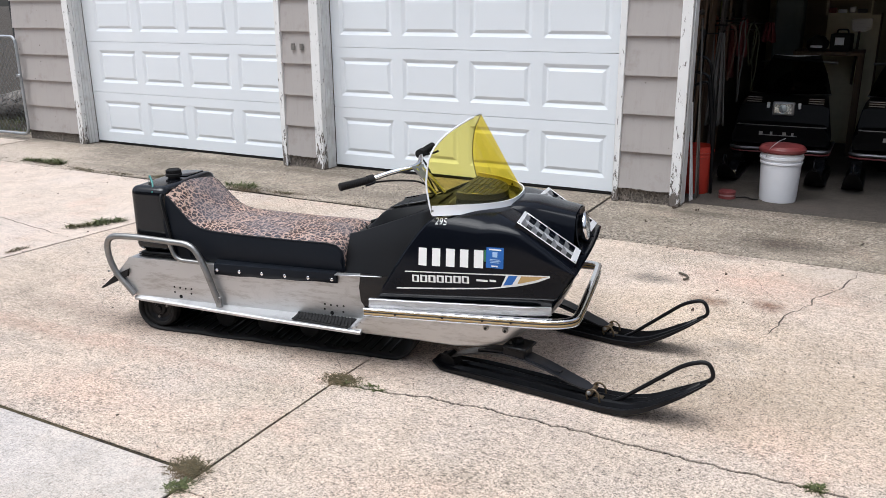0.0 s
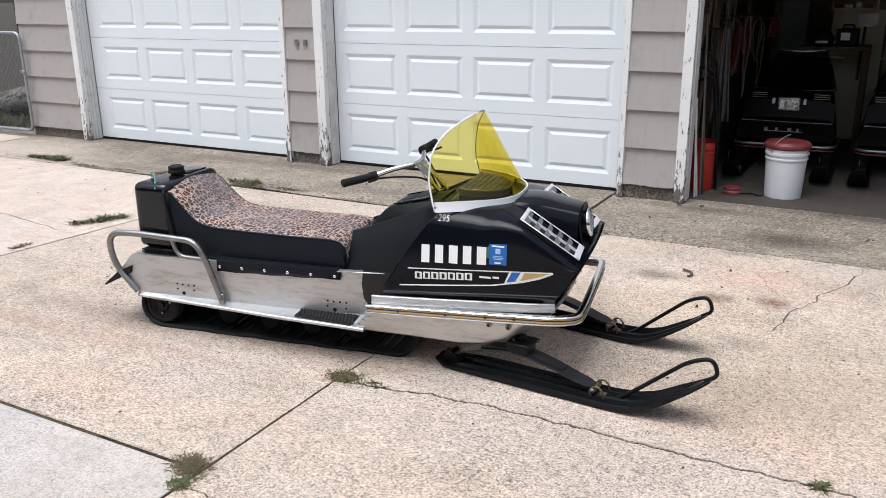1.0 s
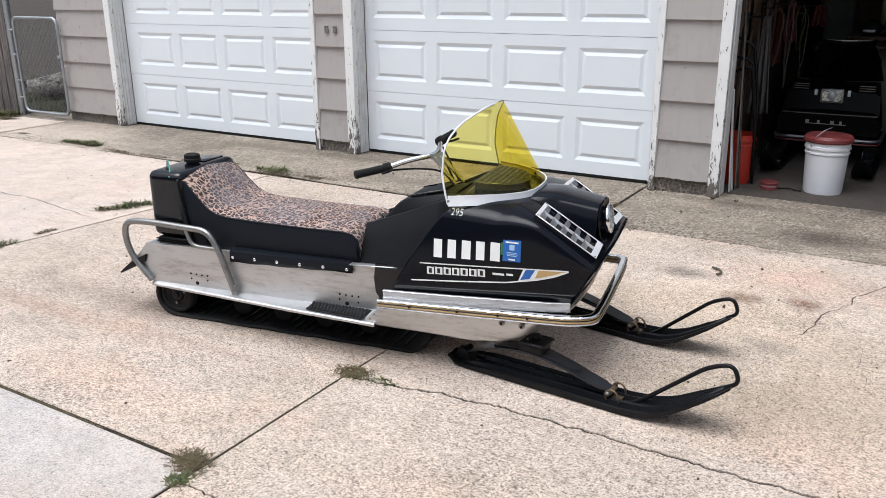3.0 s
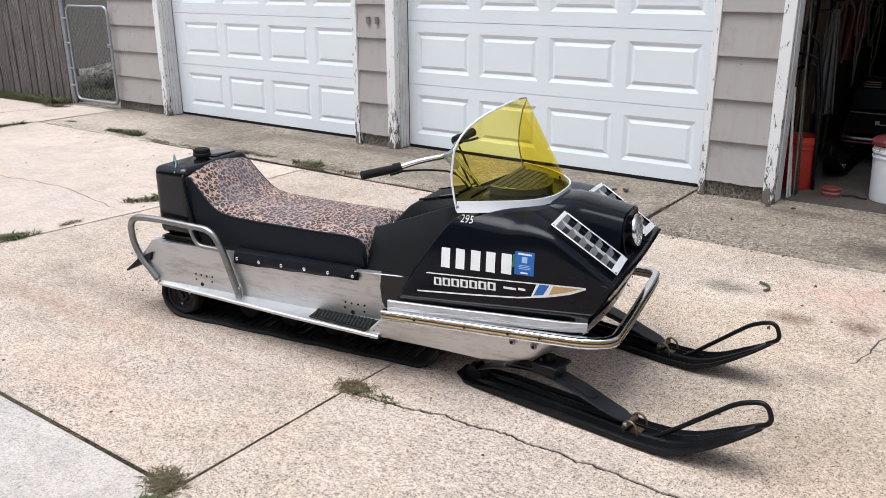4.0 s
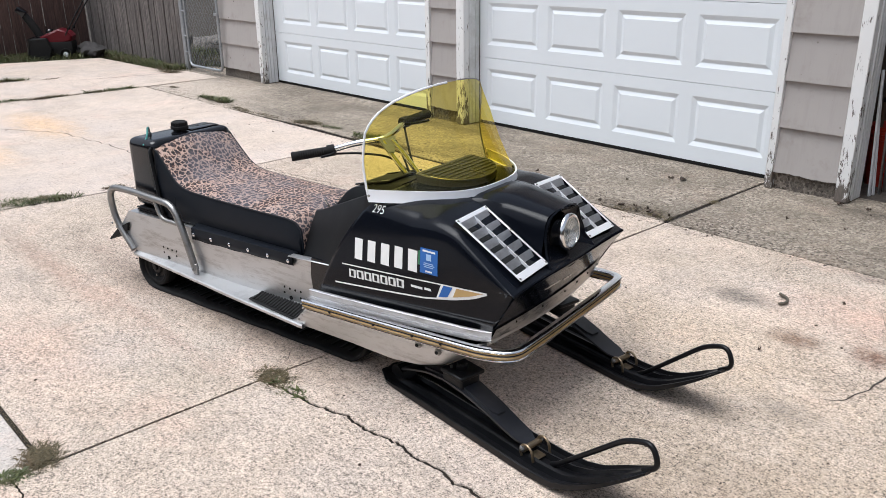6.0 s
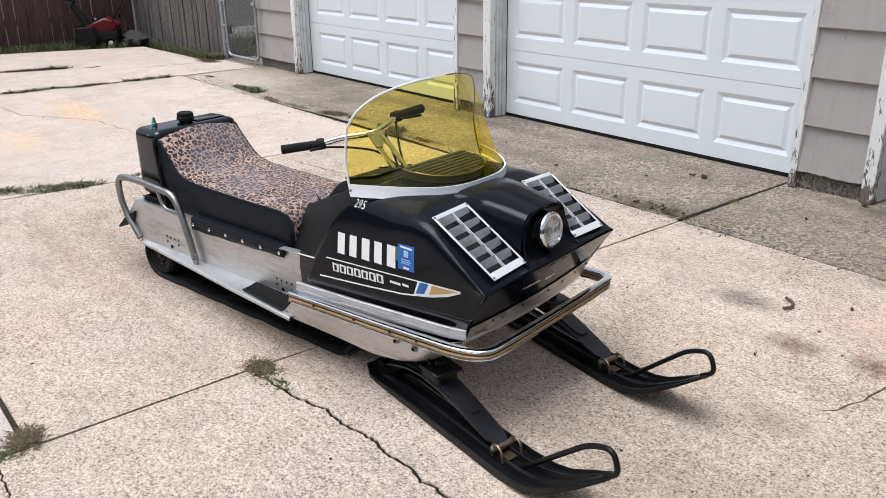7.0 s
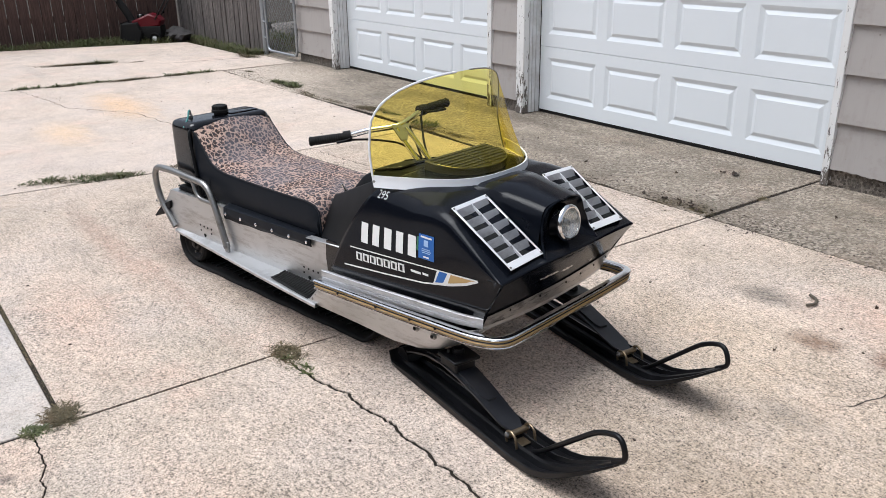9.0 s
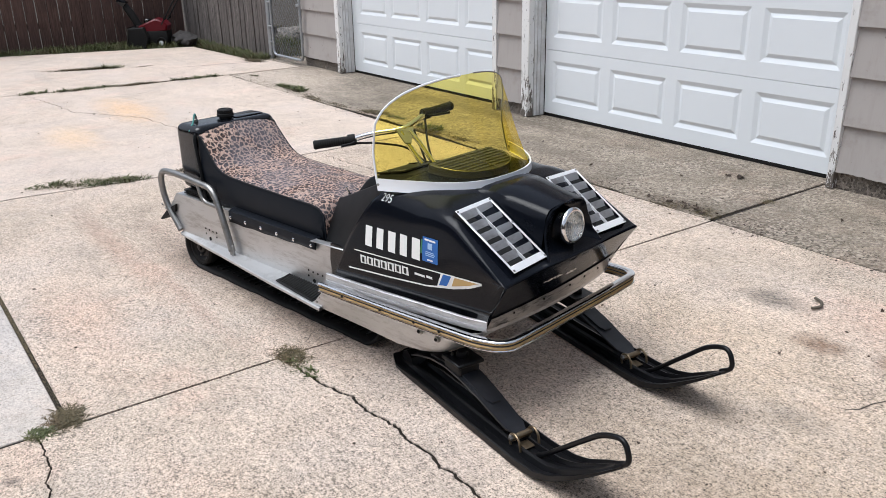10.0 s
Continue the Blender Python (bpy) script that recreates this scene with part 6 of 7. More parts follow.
# ---- grass and weeds ----
def blades(bm, x, y, n, rx, ry, h, r, flat=0.6, z0=0.0, broad=1.0):
    """Bent blades scattered in an ellipse."""
    for _ in range(n):
        a, q = r.uniform(0, 2 * math.pi), math.sqrt(r.random())
        px, py = x + rx * q * math.cos(a), y + ry * q * math.sin(a)
        yaw = r.uniform(0, 2 * math.pi)
        hh = h * r.uniform(0.25, 1.1)
        reach = h * r.uniform(0.3, 1.2) * flat * 2
        w = r.uniform(0.0016, 0.004) * (1 + h * 4) * broad
        dx, dy = math.cos(yaw), math.sin(yaw)
        v = [bm.verts.new(p) for p in ((px - dy * w, py + dx * w, z0), (px + dy * w, py - dx * w, z0), (px + dx * reach * 0.4 + dy * w * 0.7, py + dy * reach * 0.4 - dx * w * 0.7, z0 + hh * 0.65), (px + dx * reach * 0.4 - dy * w * 0.7, py + dy * reach * 0.4 + dx * w * 0.7, z0 + hh * 0.65), (px + dx * reach, py + dy * reach, z0 + hh * 0.85))]
        bm.faces.new((v[0], v[1], v[2], v[3]))
        bm.faces.new((v[3], v[2], v[4]))


def tuft(x, y, rx, ry, h, n, seed, dry=False, turn=0.0):
    r = random.Random(seed)
    bm = bmesh.new()
    blades(bm, 0, 0, int(n * 1.2) if dry else n, rx, ry * 1.25, h * (0.55 if dry else 0.62), r, 1.5 if dry else 1.3, -0.006, 0.8 if dry else 1.2)
    if dry:
        blades(bm, 0, 0, n, rx * 0.55, ry * 0.8, h * 0.6, r, 0.9, -0.006, 1.3)
    for _ in range(0 if dry else max(3, n // 60)):
        a, q = r.uniform(0, 2 * math.pi), r.random() ** 0.7
        blades(bm, rx * q * math.cos(a), ry * 1.2 * q * math.sin(a), 14, h * 0.5, h * 0.5, h * 0.8, r, 1.0, -0.004, 1.8)
    label = "dry brown weed tuft in a concrete joint" if dry else "low green weed tuft in a concrete joint"
    return thing("weed_tuft", label, "weed", pose(x, y, 0, 0, 0, turn), "weeds in the joints", bm=bm, material=DRY_GRASS if dry else GRASS)


for args in [(-1.715, 2.545, 0.10, 0.05, 0.022, 700, 1, True, 5), (-1.62, 2.53, 0.12, 0.03, 0.018, 200, 2, False, 8), (-1.785, 1.755, 0.085, 0.05, 0.024, 800, 3, True, -12), (-1.735, 1.665, 0.045, 0.03, 0.020, 260, 4, False, 30), (0.074, 2.588, 0.03, 0.02, 0.02, 120, 41, False, 0), (-2.75, 1.753, 0.95, 0.008, 0.006, 1100, 42, True, 0), (-3.6, 1.755, 0.8, 0.012, 0.01, 500, 43, True, 0), (-1.731, 2.15, 0.006, 0.35, 0.005, 300, 44, True, 0),
             (-4.68, 3.80, 0.06, 0.16, 0.05, 420, 5, False, -28), (-4.62, 3.14, 0.04, 0.08, 0.03, 120, 6, True, 0), (-4.70, 2.55, 0.08, 0.30, 0.045, 620, 7, False, -20), (-4.66, 2.75, 0.06, 0.15, 0.04, 200, 8, True, -20),
             (-7.16, 5.20, 0.20, 0.05, 0.05, 300, 9, False, 4), (-6.93, 5.19, 0.14, 0.05, 0.07, 260, 10, False, 0), (-6.4, 5.10, 0.35, 0.05, 0.03, 260, 11, True, -6), (-4.58, 5.20, 0.16, 0.06, 0.045, 330, 12, False, 6), (-5.42, 5.19, 0.20, 0.07, 0.035, 620, 13, True, 10), (-5.1, 5.22, 0.12, 0.04, 0.025, 200, 33, False, 0), (-4.1, 5.16, 0.2, 0.04, 0.03, 220, 14, True, 0), (-4.45, 5.12, 0.22, 0.05, 0.03, 300, 34, True, 4), (-5.95, 5.12, 0.30, 0.04, 0.025, 260, 35, True, 0), (-3.4, 5.10, 0.35, 0.03, 0.02, 200, 36, True, 0), (-2.0, 5.10, 0.16, 0.05, 0.02, 260, 37, True, 5), (-2.55, 5.09, 0.25, 0.03, 0.015, 160, 38, True, 0),
             (-8.47, 4.68, 0.07, 0.24, 0.05, 380, 15, False, -5), (-8.50, 4.02, 0.06, 0.18, 0.05, 300, 16, True, 0), (-8.66, 2.98, 0.06, 0.12, 0.05, 200, 17, False, 0), (-8.58, 3.50, 0.06, 0.28, 0.05, 420, 18, False, 0), (-8.47, 4.35, 0.03, 0.2, 0.03, 120, 19, True, 0),
             (-10.10, 3.85, 0.08, 0.38, 0.06, 480, 20, True, -16), (-10.02, 4.12, 0.06, 0.15, 0.07, 200, 21, False, -10), (-9.84, 4.5, 0.05, 0.12, 0.03, 90, 22, True, -10), (-9.3, 5.75, 0.2, 0.08, 0.05, 260, 23, True, 10),
             (-1.80, 5.10, 0.10, 0.03, 0.025, 150, 24, True, 0), (-1.705, 5.56, 0.05, 0.03, 0.02, 160, 25, True, 0), (-1.83, 5.17, 0.07, 0.05, 0.016, 320, 45, True, 0), (-8.15, 5.25, 0.12, 0.03, 0.03, 110, 26, True, 0)]:
    tuft(*args)

r = random.Random(31)
bm = bmesh.new()
for _ in range(330):
    y = r.uniform(-3.0, 6.0)
    edge = interp(y, [-3, 0.5, 3.3, 4.2, 5.2, 5.75, 6.0], [-13.2, -12.6, -12.25, -11.97, -11.62, -11.42, -11.3])
    if y < 1.5 and r.random() < 0.5:
        continue
    x = r.uniform(-12.5 - (6 - y) * 0.026, edge)
    blades(bm, x, y, 55, 0.16, 0.16, r.uniform(0.05, 0.14), r, 0.8, -0.03)
for _ in range(150):
    x = r.uniform(-12.4, -9.4)
    blades(bm, x, r.uniform(5.78, 6.06), 45, 0.13, 0.06, r.uniform(0.05, 0.13), r, 0.7, -0.03)
thing("grass_strip", "uneven green grass along the board fences", "grass", kind="stuff", bm=bm, material=GRASS)
bm = bmesh.new()
for _ in range(70):
    x = r.uniform(-12.3, -9.35)
    blades(bm, x, r.uniform(5.74, 6.0), 22, 0.12, 0.05, r.uniform(0.04, 0.10), r, 0.9, -0.03)
for _ in range(40):
    blades(bm, r.uniform(-9.6, -9.1), r.uniform(5.75, 6.0), 16, 0.1, 0.05, 0.05, r, 1.2, -0.03)
thing("dry_grass_edge", "dry brown grass at the foot of the fence", "grass", kind="stuff", bm=bm, material=DRY_GRASS)
bm = bmesh.new()
for _ in range(170):
    blades(bm, r.uniform(-13.5, -8.7), r.uniform(6.2, 9.4), 40, 0.2, 0.2, r.uniform(0.06, 0.14), r, 0.7, -0.05)
thing("grass_behind_gate", "shaded green grass behind the gate", "grass", kind="stuff", bm=bm, material=GRASS)

# ---- cracks too fine to open a slab ----
CRACK_DARK = mat_plain("crack_shadow", (0.05, 0.04, 0.032), 0.95)


def hairline(points, width, seed, step=0.045, amount=0.018):
    line = wander(points, step, amount, seed)
    r = random.Random(seed)
    rows = []
    for i, (x, y) in enumerate(line):
        a, b = line[max(0, i - 1)], line[min(len(line) - 1, i + 1)]
        d = math.hypot(b[0] - a[0], b[1] - a[1]) or 1
        nx, ny = -(b[1] - a[1]) / d, (b[0] - a[0]) / d
        w = width * r.uniform(0.35, 1.0) * min(1, i / 4 + 0.15, (len(line) - 1 - i) / 4 + 0.15)
        rows.append([(x + nx * w, y + ny * w, 0.0012), (x - nx * w, y - ny * w, 0.0012)])
    return part("hairline_crack", grid_mesh(rows), CRACK_DARK, pavement)


hairline([(-0.30, 3.80), (-0.226, 3.854), (-0.197, 3.978), (-0.19, 4.119), (-0.165, 4.192), (-0.082, 4.339), (-0.089, 4.418), (-0.007, 4.592), (0.057, 4.806), (0.095, 4.954), (0.122, 5.04)], 0.0045, 21)
hairline([(-8.66, 2.90), (-7.28, 3.08), (-6.65, 3.48), (-6.0, 3.59), (-5.45, 3.62), (-5.05, 3.55), (-4.7, 3.51)], 0.005, 22, 0.06, 0.02)
hairline([(-1.93, 2.86), (-1.80, 2.66), (-1.72, 2.50)], 0.0018, 23)
hairline([(-9.50, 4.66), (-9.36, 5.2), (-9.18, 5.80)], 0.012, 26, 0.08, 0.01)
hairline([(-4.45, 4.1), (-3.9, 4.15), (-3.6, 4.2)], 0.004, 24)
hairline([(-0.55, 5.05), (-0.3, 4.4), (0.0, 3.9), (0.1, 3.2)], 0.0012, 25)

# ---- small things on the drive ----
thing("hose_scrap", "short curved piece of brown rubber hose on concrete", "hose", bm=tube(smooth_path([(-0.79, 4.53, 0.010), (-0.745, 4.51, 0.010), (-0.725, 4.46, 0.010), (-0.742, 4.425, 0.010)], 0.04, 5), 0.0065, 8), material=mat_plain("dirty_brown_hose", (0.09, 0.075, 0.055), 0.7))
LEAF = mat_leaf("dead_leaf", (0.035, 0.022, 0.015), (0.07, 0.045, 0.03), (0.05, 0.03, 0.02))


def leaf(x, y, size, seed):
    r = random.Random(seed)
    bm = bmesh.new()
    rim = [bm.verts.new((size * r.uniform(0.5, 1.1) * math.cos(a), 0.6 * size * r.uniform(0.5, 1.1) * math.sin(a), r.uniform(0.002, 0.022))) for a in np.linspace(0, 2 * math.pi, 11, endpoint=False)]
    mid = bm.verts.new((0, 0, 0.006))
    for i in range(11):
        bm.faces.new((mid, rim[i], rim[(i + 1) % 11]))
    return thing("dead_leaf", "curled dark brown dead leaf on concrete", "leaf", pose(x, y, 0.001, 0, 0, r.uniform(0, 360)), "leaves on the drive", bm=bm, material=LEAF)


for i, (x, y, sz) in enumerate([(-2.10, 5.865, 0.055), (-2.17, 5.83, 0.025), (-2.35, 5.6, 0.014), (-1.16, 6.02, 0.03), (-1.0, 6.03, 0.02), (-0.95, 5.6, 0.018), (-1.25, 5.55, 0.014), (-0.6, 3.98, 0.012), (-0.55, 4.62, 0.010), (0.1, 5.6, 0.02), (-2.9, 5.35, 0.02), (-3.6, 5.55, 0.018), (-1.86, 5.12, 0.03), (-1.93, 5.10, 0.022), (-1.80, 5.09, 0.018), (-2.05, 5.12, 0.025), (-1.98, 5.16, 0.015), (-2.2, 5.11, 0.02), (-1.74, 5.14, 0.014), (-1.9, 5.17, 0.012)]):
    leaf(x, y, sz, 40 + i)
r = random.Random(52)
bm = bmesh.new()
for _ in range(4200):
    x = r.uniform(-8.4, -1.4) if r.random() < 0.88 else r.uniform(-1.4, 1.2)
    heap = 0.35 + 0.65 * abs(noise.noise((x * 1.7, 3.1, 0))) * 2
    if r.random() > heap:
        continue
    y = YA + 0.03 + abs(r.gauss(0, 0.11)) * (1 if r.random() < 0.7 else -0.7)
    s, a = r.uniform(0.003, 0.011), r.uniform(0, 6.28)
    dx, dy = s * math.cos(a), s * math.sin(a)
    k = r.uniform(0.25, 0.6)
    lift = r.uniform(0.001, 0.007)
    bm.faces.new([bm.verts.new(p) for p in ((x + dx, y + dy, 0.002), (x - dy * k, y + dx * k, lift), (x - dx, y - dy, 0.002), (x + dy * k, y - dx * k, 0.0022))])
thing("leaf_litter", "brown leaf litter and dirt crumbs along the apron joint", "litter", kind="stuff", bm=bm, material=LEAF)

r = random.Random(77)
bm = bmesh.new()
for k in range(1300):
    x, y = (r.uniform(-9.5, 1.5), r.uniform(1.2, 6.0)) if k < 620 else (r.gauss(-0.35, 0.45), r.gauss(3.45, 0.45))
    s = r.choice((0.002, 0.003, 0.003, 0.004, 0.006)) if k < 620 else r.choice((0.0010, 0.0012, 0.0016, 0.0024))
    bmesh.ops.create_icosphere(bm, subdivisions=0, radius=s, matrix=Matrix.Translation((x, y, s * 0.4)) @ Matrix.Diagonal((r.uniform(0.6, 1.6), r.uniform(0.6, 1.4), 0.6, 1)))
thing("grit", "scattered dark grit and crumbs on the concrete", "grit", kind="stuff", bm=bm, material=LEAF)

for x0 in (-4.664, -4.570):
    bm = box(x0, x0 + 0.038, 6.069, 6.078, 1.07, 1.127)
    thing("number_bar", "small dark weathered bar fixed on taupe siding", "sign", group="number bars", bm=bm, material=STEEL)

# ---- snow blower by the fence corner ----
RED = mat_gloss("red_machine_paint", (0.10, 0.003, 0.008), 0.4, 0.1, 0.1, (0.08, 0.02, 0.02), 0.2)
# local x runs along the machine towards its auger, which faces the open drive
blower = thing("snow_blower", "red and black snow blower in the grass by the fence corner", "snow blower", pose(-12.02, 5.28, -0.03, 0, 0, 236) @ Matrix.Scale(0.74, 4))
housing = prism([(0.02, 0.0), (0.36, 0.02), (0.38, 0.10), (0.33, 0.40), (0.02, 0.42), (-0.06, 0.22)], -0.27, 0.27, "xz", 0.015)
part("auger_housing", housing, BLACK_RUBBER, blower, "black auger housing")
part("auger_lip", tube([(0.375, -0.275, 0.06), (0.335, -0.275, 0.41), (0.335, 0.275, 0.41), (0.375, 0.275, 0.06)], 0.012, 6), TANK_BLACK, blower)
part("shroud", prism([(-0.40, 0.34), (-0.05, 0.28), (0.16, 0.40), (0.14, 0.44), (-0.20, 0.58), (-0.36, 0.52), (-0.43, 0.44)], -0.17, 0.17, "xz", 0.03), RED, blower, "red engine shroud")
part("shroud_badge", box(-0.10, 0.0, -0.176, -0.1705, 0.44, 0.47), WHITE_BAND, blower, "pale badge bar")
part("chute", tube(smooth_path([(0.18, 0, 0.42), (0.27, 0, 0.62), (0.42, 0, 0.86)], 0.1, 5), 0.075, 12, taper=[1, 1, 1, 1, 1, 1, 1, 0.8]), BLACK_RUBBER, blower, "black discharge chute")
part("chute_cap", box(-0.09, 0.09, -0.085, 0.085, -0.06, 0.06, 0.025, 2), TANK_BLACK, blower, m=pose(0.45, 0, 0.90, 0, -40, 0))
part("chute_collar", lathe([(0.10, 0), (0.10, 0.04), (0.085, 0.05), (0, 0.05)], 16, Matrix.Translation((0.17, 0, 0.41))), TANK_BLACK, blower)
for y in (-0.17, 0.17):
    bar_part = part("handle", tube(smooth_path([(-0.32, y, 0.46), (-0.58, y, 0.86), (-0.78, y, 1.14)], 0.1, 4), 0.013, 8), BLACK_RUBBER, blower)
    part("knob", lathe([(0.03, 0), (0.03, 0.02), (0, 0.03)], 10, Matrix.Translation((-0.40, y * 1.1, 0.58)) @ pose(0, 0, 0, 90)), TANK_BLACK, bar_part)
    wh = part("wheel", lathe([(0.10, -0.025), (0.11, -0.01), (0.11, 0.01), (0.10, 0.025), (0.05, 0.02)], 20, Matrix.Translation((-0.30, y * 1.4, 0.11)) @ pose(0, 0, 0, 90)), BLACK_RUBBER, blower)
    part("rim", lathe([(0.046, 0.027), (0.035, 0.030), (0, 0.030)], 16, Matrix.Translation((-0.30, y * 1.4, 0.11)) @ pose(0, 0, 0, 90 if y < 0 else -90)), WHITE_BAND, wh)
part("handle_bar", tube([(-0.78, -0.17, 1.14), (-0.78, 0.17, 1.14)], 0.013, 8), BLACK_RUBBER, blower)
part("engine_cap", lathe([(0.07, 0), (0.07, 0.05), (0.05, 0.07), (0, 0.07)], 16, Matrix.Translation((-0.02, 0.05, 0.50))), TANK_BLACK, blower)
part("engine_base", box(-0.42, 0.04, -0.19, 0.19, 0.10, 0.34, 0.03, 2), BLACK_RUBBER, blower)
part("brace", tube([(0.02, -0.285, 0.10), (-0.16, -0.285, 0.30)], 0.008, 6), STEEL, blower)
TARP = mat_plain("grey_tarp", (0.030, 0.026, 0.025), 0.8, 0, 0.4, 8)
bm = bmesh.new()
bmesh.ops.create_icosphere(bm, subdivisions=3, radius=1.0)
for v in bm.verts:
    k = 1 + 0.34 * noise.noise(v.co * 2.3) + 0.16 * noise.noise(v.co * 6.1)
    v.co = Vector((v.co.x * 0.36 * k, v.co.y * 0.18 * k, max(-0.1, v.co.z * 0.12 * k + 0.07)))
thing("tarp", "crumpled grey tarp at the fence foot", "tarp", pose(-11.78, 5.72, 0, 0, 0, -8), bm=bm, material=TARP)

# ---- inside the open garage ----
BUCKET_WHITE = mat_plain("white_bucket_plastic", (0.72, 0.72, 0.74), 0.4, 0, 0.06)
BUCKET_RED = mat_plain("orange_red_bucket_plastic", (0.40, 0.032, 0.018), 0.4, 0, 0.12)
CUSHION = mat_gloss("dark_red_vinyl", (0.16, 0.03, 0.03), 0.4, 0.1, 0.3, (0.25, 0.12, 0.11))


def bucket(x, y, material, label, s=1.0):
    ob = thing("bucket", label, "bucket", pose(x, y, 0.0), "buckets")
    part("pail", lathe([(0, 0.004), (0.128 * s, 0.004), (0.130 * s, 0.0), (0.134 * s, 0.02), (0.146 * s, 0.29), (0.153 * s, 0.292), (0.153 * s, 0.304), (0.147 * s, 0.306), (0.148 * s, 0.325), (0.157 * s, 0.328), (0.157 * s, 0.345), (0.150 * s, 0.348), (0.151 * s, 0.375), (0.145 * s, 0.375), (0.130 * s, 0.03), (0, 0.03)], 40), material, ob)
    return ob


b1 = bucket(-0.53, 6.665, BUCKET_WHITE, "white plastic bucket with a dark red padded lid")
part("padded_lid", lathe([(0, 0.372), (0.158, 0.372), (0.168, 0.384), (0.168, 0.402), (0.15, 0.422), (0.08, 0.432), (0, 0.434)], 36), CUSHION, b1, "shiny dark red padded lid")
part("wire_handle", tube(smooth_path([(-0.10, -0.118, 0.335), (-0.08, -0.15, 0.41), (-0.02, -0.12, 0.47), (0.02, -0.08, 0.485)], 0.06, 5), 0.0025, 6), GALVANIZED, b1)
bucket(-1.165, 6.68, BUCKET_RED, "orange-red plastic bucket beside a door jamb", 0.86)
can = thing("tape_tin", "round flat dark red tin on the garage floor", "tin", pose(-0.885, 6.56, 0))
part("tin_body", lathe([(0, 0), (0.062, 0), (0.064, 0.008), (0.062, 0.014), (0.062, 0.045), (0.064, 0.05), (0.060, 0.058), (0, 0.058)], 28), CUSHION, can)
part("tin_band", lathe([(0.0626, 0.022), (0.0632, 0.023), (0.0632, 0.033), (0.0626, 0.034)], 28), mat_plain("faded_pink_label", (0.30, 0.16, 0.15), 0.6), can)
thing("cord", "short black cord with plug on the garage floor", "cord", bm=tube(smooth_path([(-0.82, 6.58, 0.006), (-0.74, 6.60, 0.012), (-0.70, 6.55, 0.01), (-0.66, 6.57, 0.008)], 0.03, 4), 0.006, 6), material=BLACK_RUBBER)


def parked_sled(x, y):
    """A later snowmobile seen head on: wedge hood, bar headlight, tinted screen, chrome bumper."""
    ob = thing("parked_snowmobile", "black snowmobile parked head-on in the dark garage", "snowmobile", pose(x, y, 0, 0, 0, -90), "parked snowmobiles")
    rows = []
    for u, z0, z1, w in ((0.0, 0.27, 0.33, 0.37), (0.01, 0.26, 0.42, 0.385), (-0.06, 0.25, 0.45, 0.39), (-0.10, 0.25, 0.60, 0.375), (-0.22, 0.25, 0.650, 0.36), (-0.36, 0.25, 0.658, 0.35), (-0.60, 0.25, 0.66, 0.33), (-1.6, 0.25, 0.60, 0.25), (-2.2, 0.25, 0.60, 0.2)):
        h = [(u, w, z0), (u, w + 0.01, (z0 + z1) / 2), (u, w - 0.02, z1 - 0.02), (u, w - 0.06, z1), (u, 0, z1 + 0.01)]
        rows.append([(a, -b, c) for a, b, c in h] + [(a, b, c) for a, b, c in h[::-1][1:]])
    bm = grid_mesh(rows)
    bm.faces.new([bm.verts.new(p) for p in rows[0]])
    hood = part("hood", bm, DIM_BLACK, ob, "dusty black hood")
    part("bumper", tube(smooth_path([(-0.5, -0.40, 0.235), (0.0, -0.40, 0.235), (0.05, -0.33, 0.235), (0.05, 0.33, 0.235), (0.0, 0.40, 0.235), (-0.5, 0.40, 0.235)], 0.08, 5), 0.014, 8), TRIM_METAL, ob, "chrome bumper")
    part("bumper", tube(smooth_path([(-0.5, -0.40, 0.205), (0.0, -0.40, 0.205), (0.045, -0.33, 0.205), (0.045, 0.33, 0.205), (0.0, 0.40, 0.205), (-0.5, 0.40, 0.205)], 0.08, 5), 0.008, 8), CUSHION, ob, "red bumper strip")
    part("hood_line", box(-0.055, 0.012, -0.36, 0.36, 0.428, 0.433), TRIM_METAL, hood)
    lamp2 = part("headlight", box(-0.10, -0.045, -0.088, 0.088, 0.515, 0.628, 0.012, 2), TRIM_METAL, ob, "rectangular headlight with bright bezel")
    part("lens", lathe([(0.036, -0.044), (0.030, -0.030), (0.015, -0.024), (0, -0.022)], 20, Matrix.Translation((0.0, 0.0, 0.571)) @ pose(0, 0, 0, 0, 90, 0)), FRAME_SILVER, lamp2)
    part("reflector", box(-0.046, -0.041, -0.074, 0.074, 0.530, 0.613, 0.004), BULB_SILVER, lamp2)
    part("lens_cover", box(-0.018, -0.015, -0.074, 0.074, 0.530, 0.613, 0.001), LENS, lamp2)
    for s in (-1, 1):
        part("marker", box(-0.09, -0.062, s * 0.125 - 0.012, s * 0.125 + 0.012, 0.57, 0.62, 0.004), WHITE_BAND, lamp2)
        for i in range(6):
            part("vent_slat", box(-0.15, -0.095 - i * 0.006, s * 0.25 - 0.06, s * 0.25 + 0.06, 0.560 + i * 0.018, 0.565 + i * 0.018), TRIM_METAL if i == 5 else STEEL, hood)
    part("name_bar", box(0.0125, 0.0145, -0.17, 0.14, 0.345, 0.352), TRIM_METAL, hood, "thin silver script bar")
    for y0, w in ((-0.17, 0.03), (-0.08, 0.02), (0.02, 0.03), (0.09, 0.02)):
        part("name_bar", box(0.0128, 0.0148, y0, y0 + w, 0.352, 0.378), TRIM_METAL, hood)
    rows = []
    for z, u, w in ((0.660, -0.34, 0.335), (0.75, -0.41, 0.305), (0.86, -0.50, 0.26), (0.955, -0.57, 0.21), (0.985, -0.59, 0.195)):
        rows.append([(u - 0.16 * (abs(t) ** 2), w * t, z) for t in np.linspace(-1, 1, 15)])
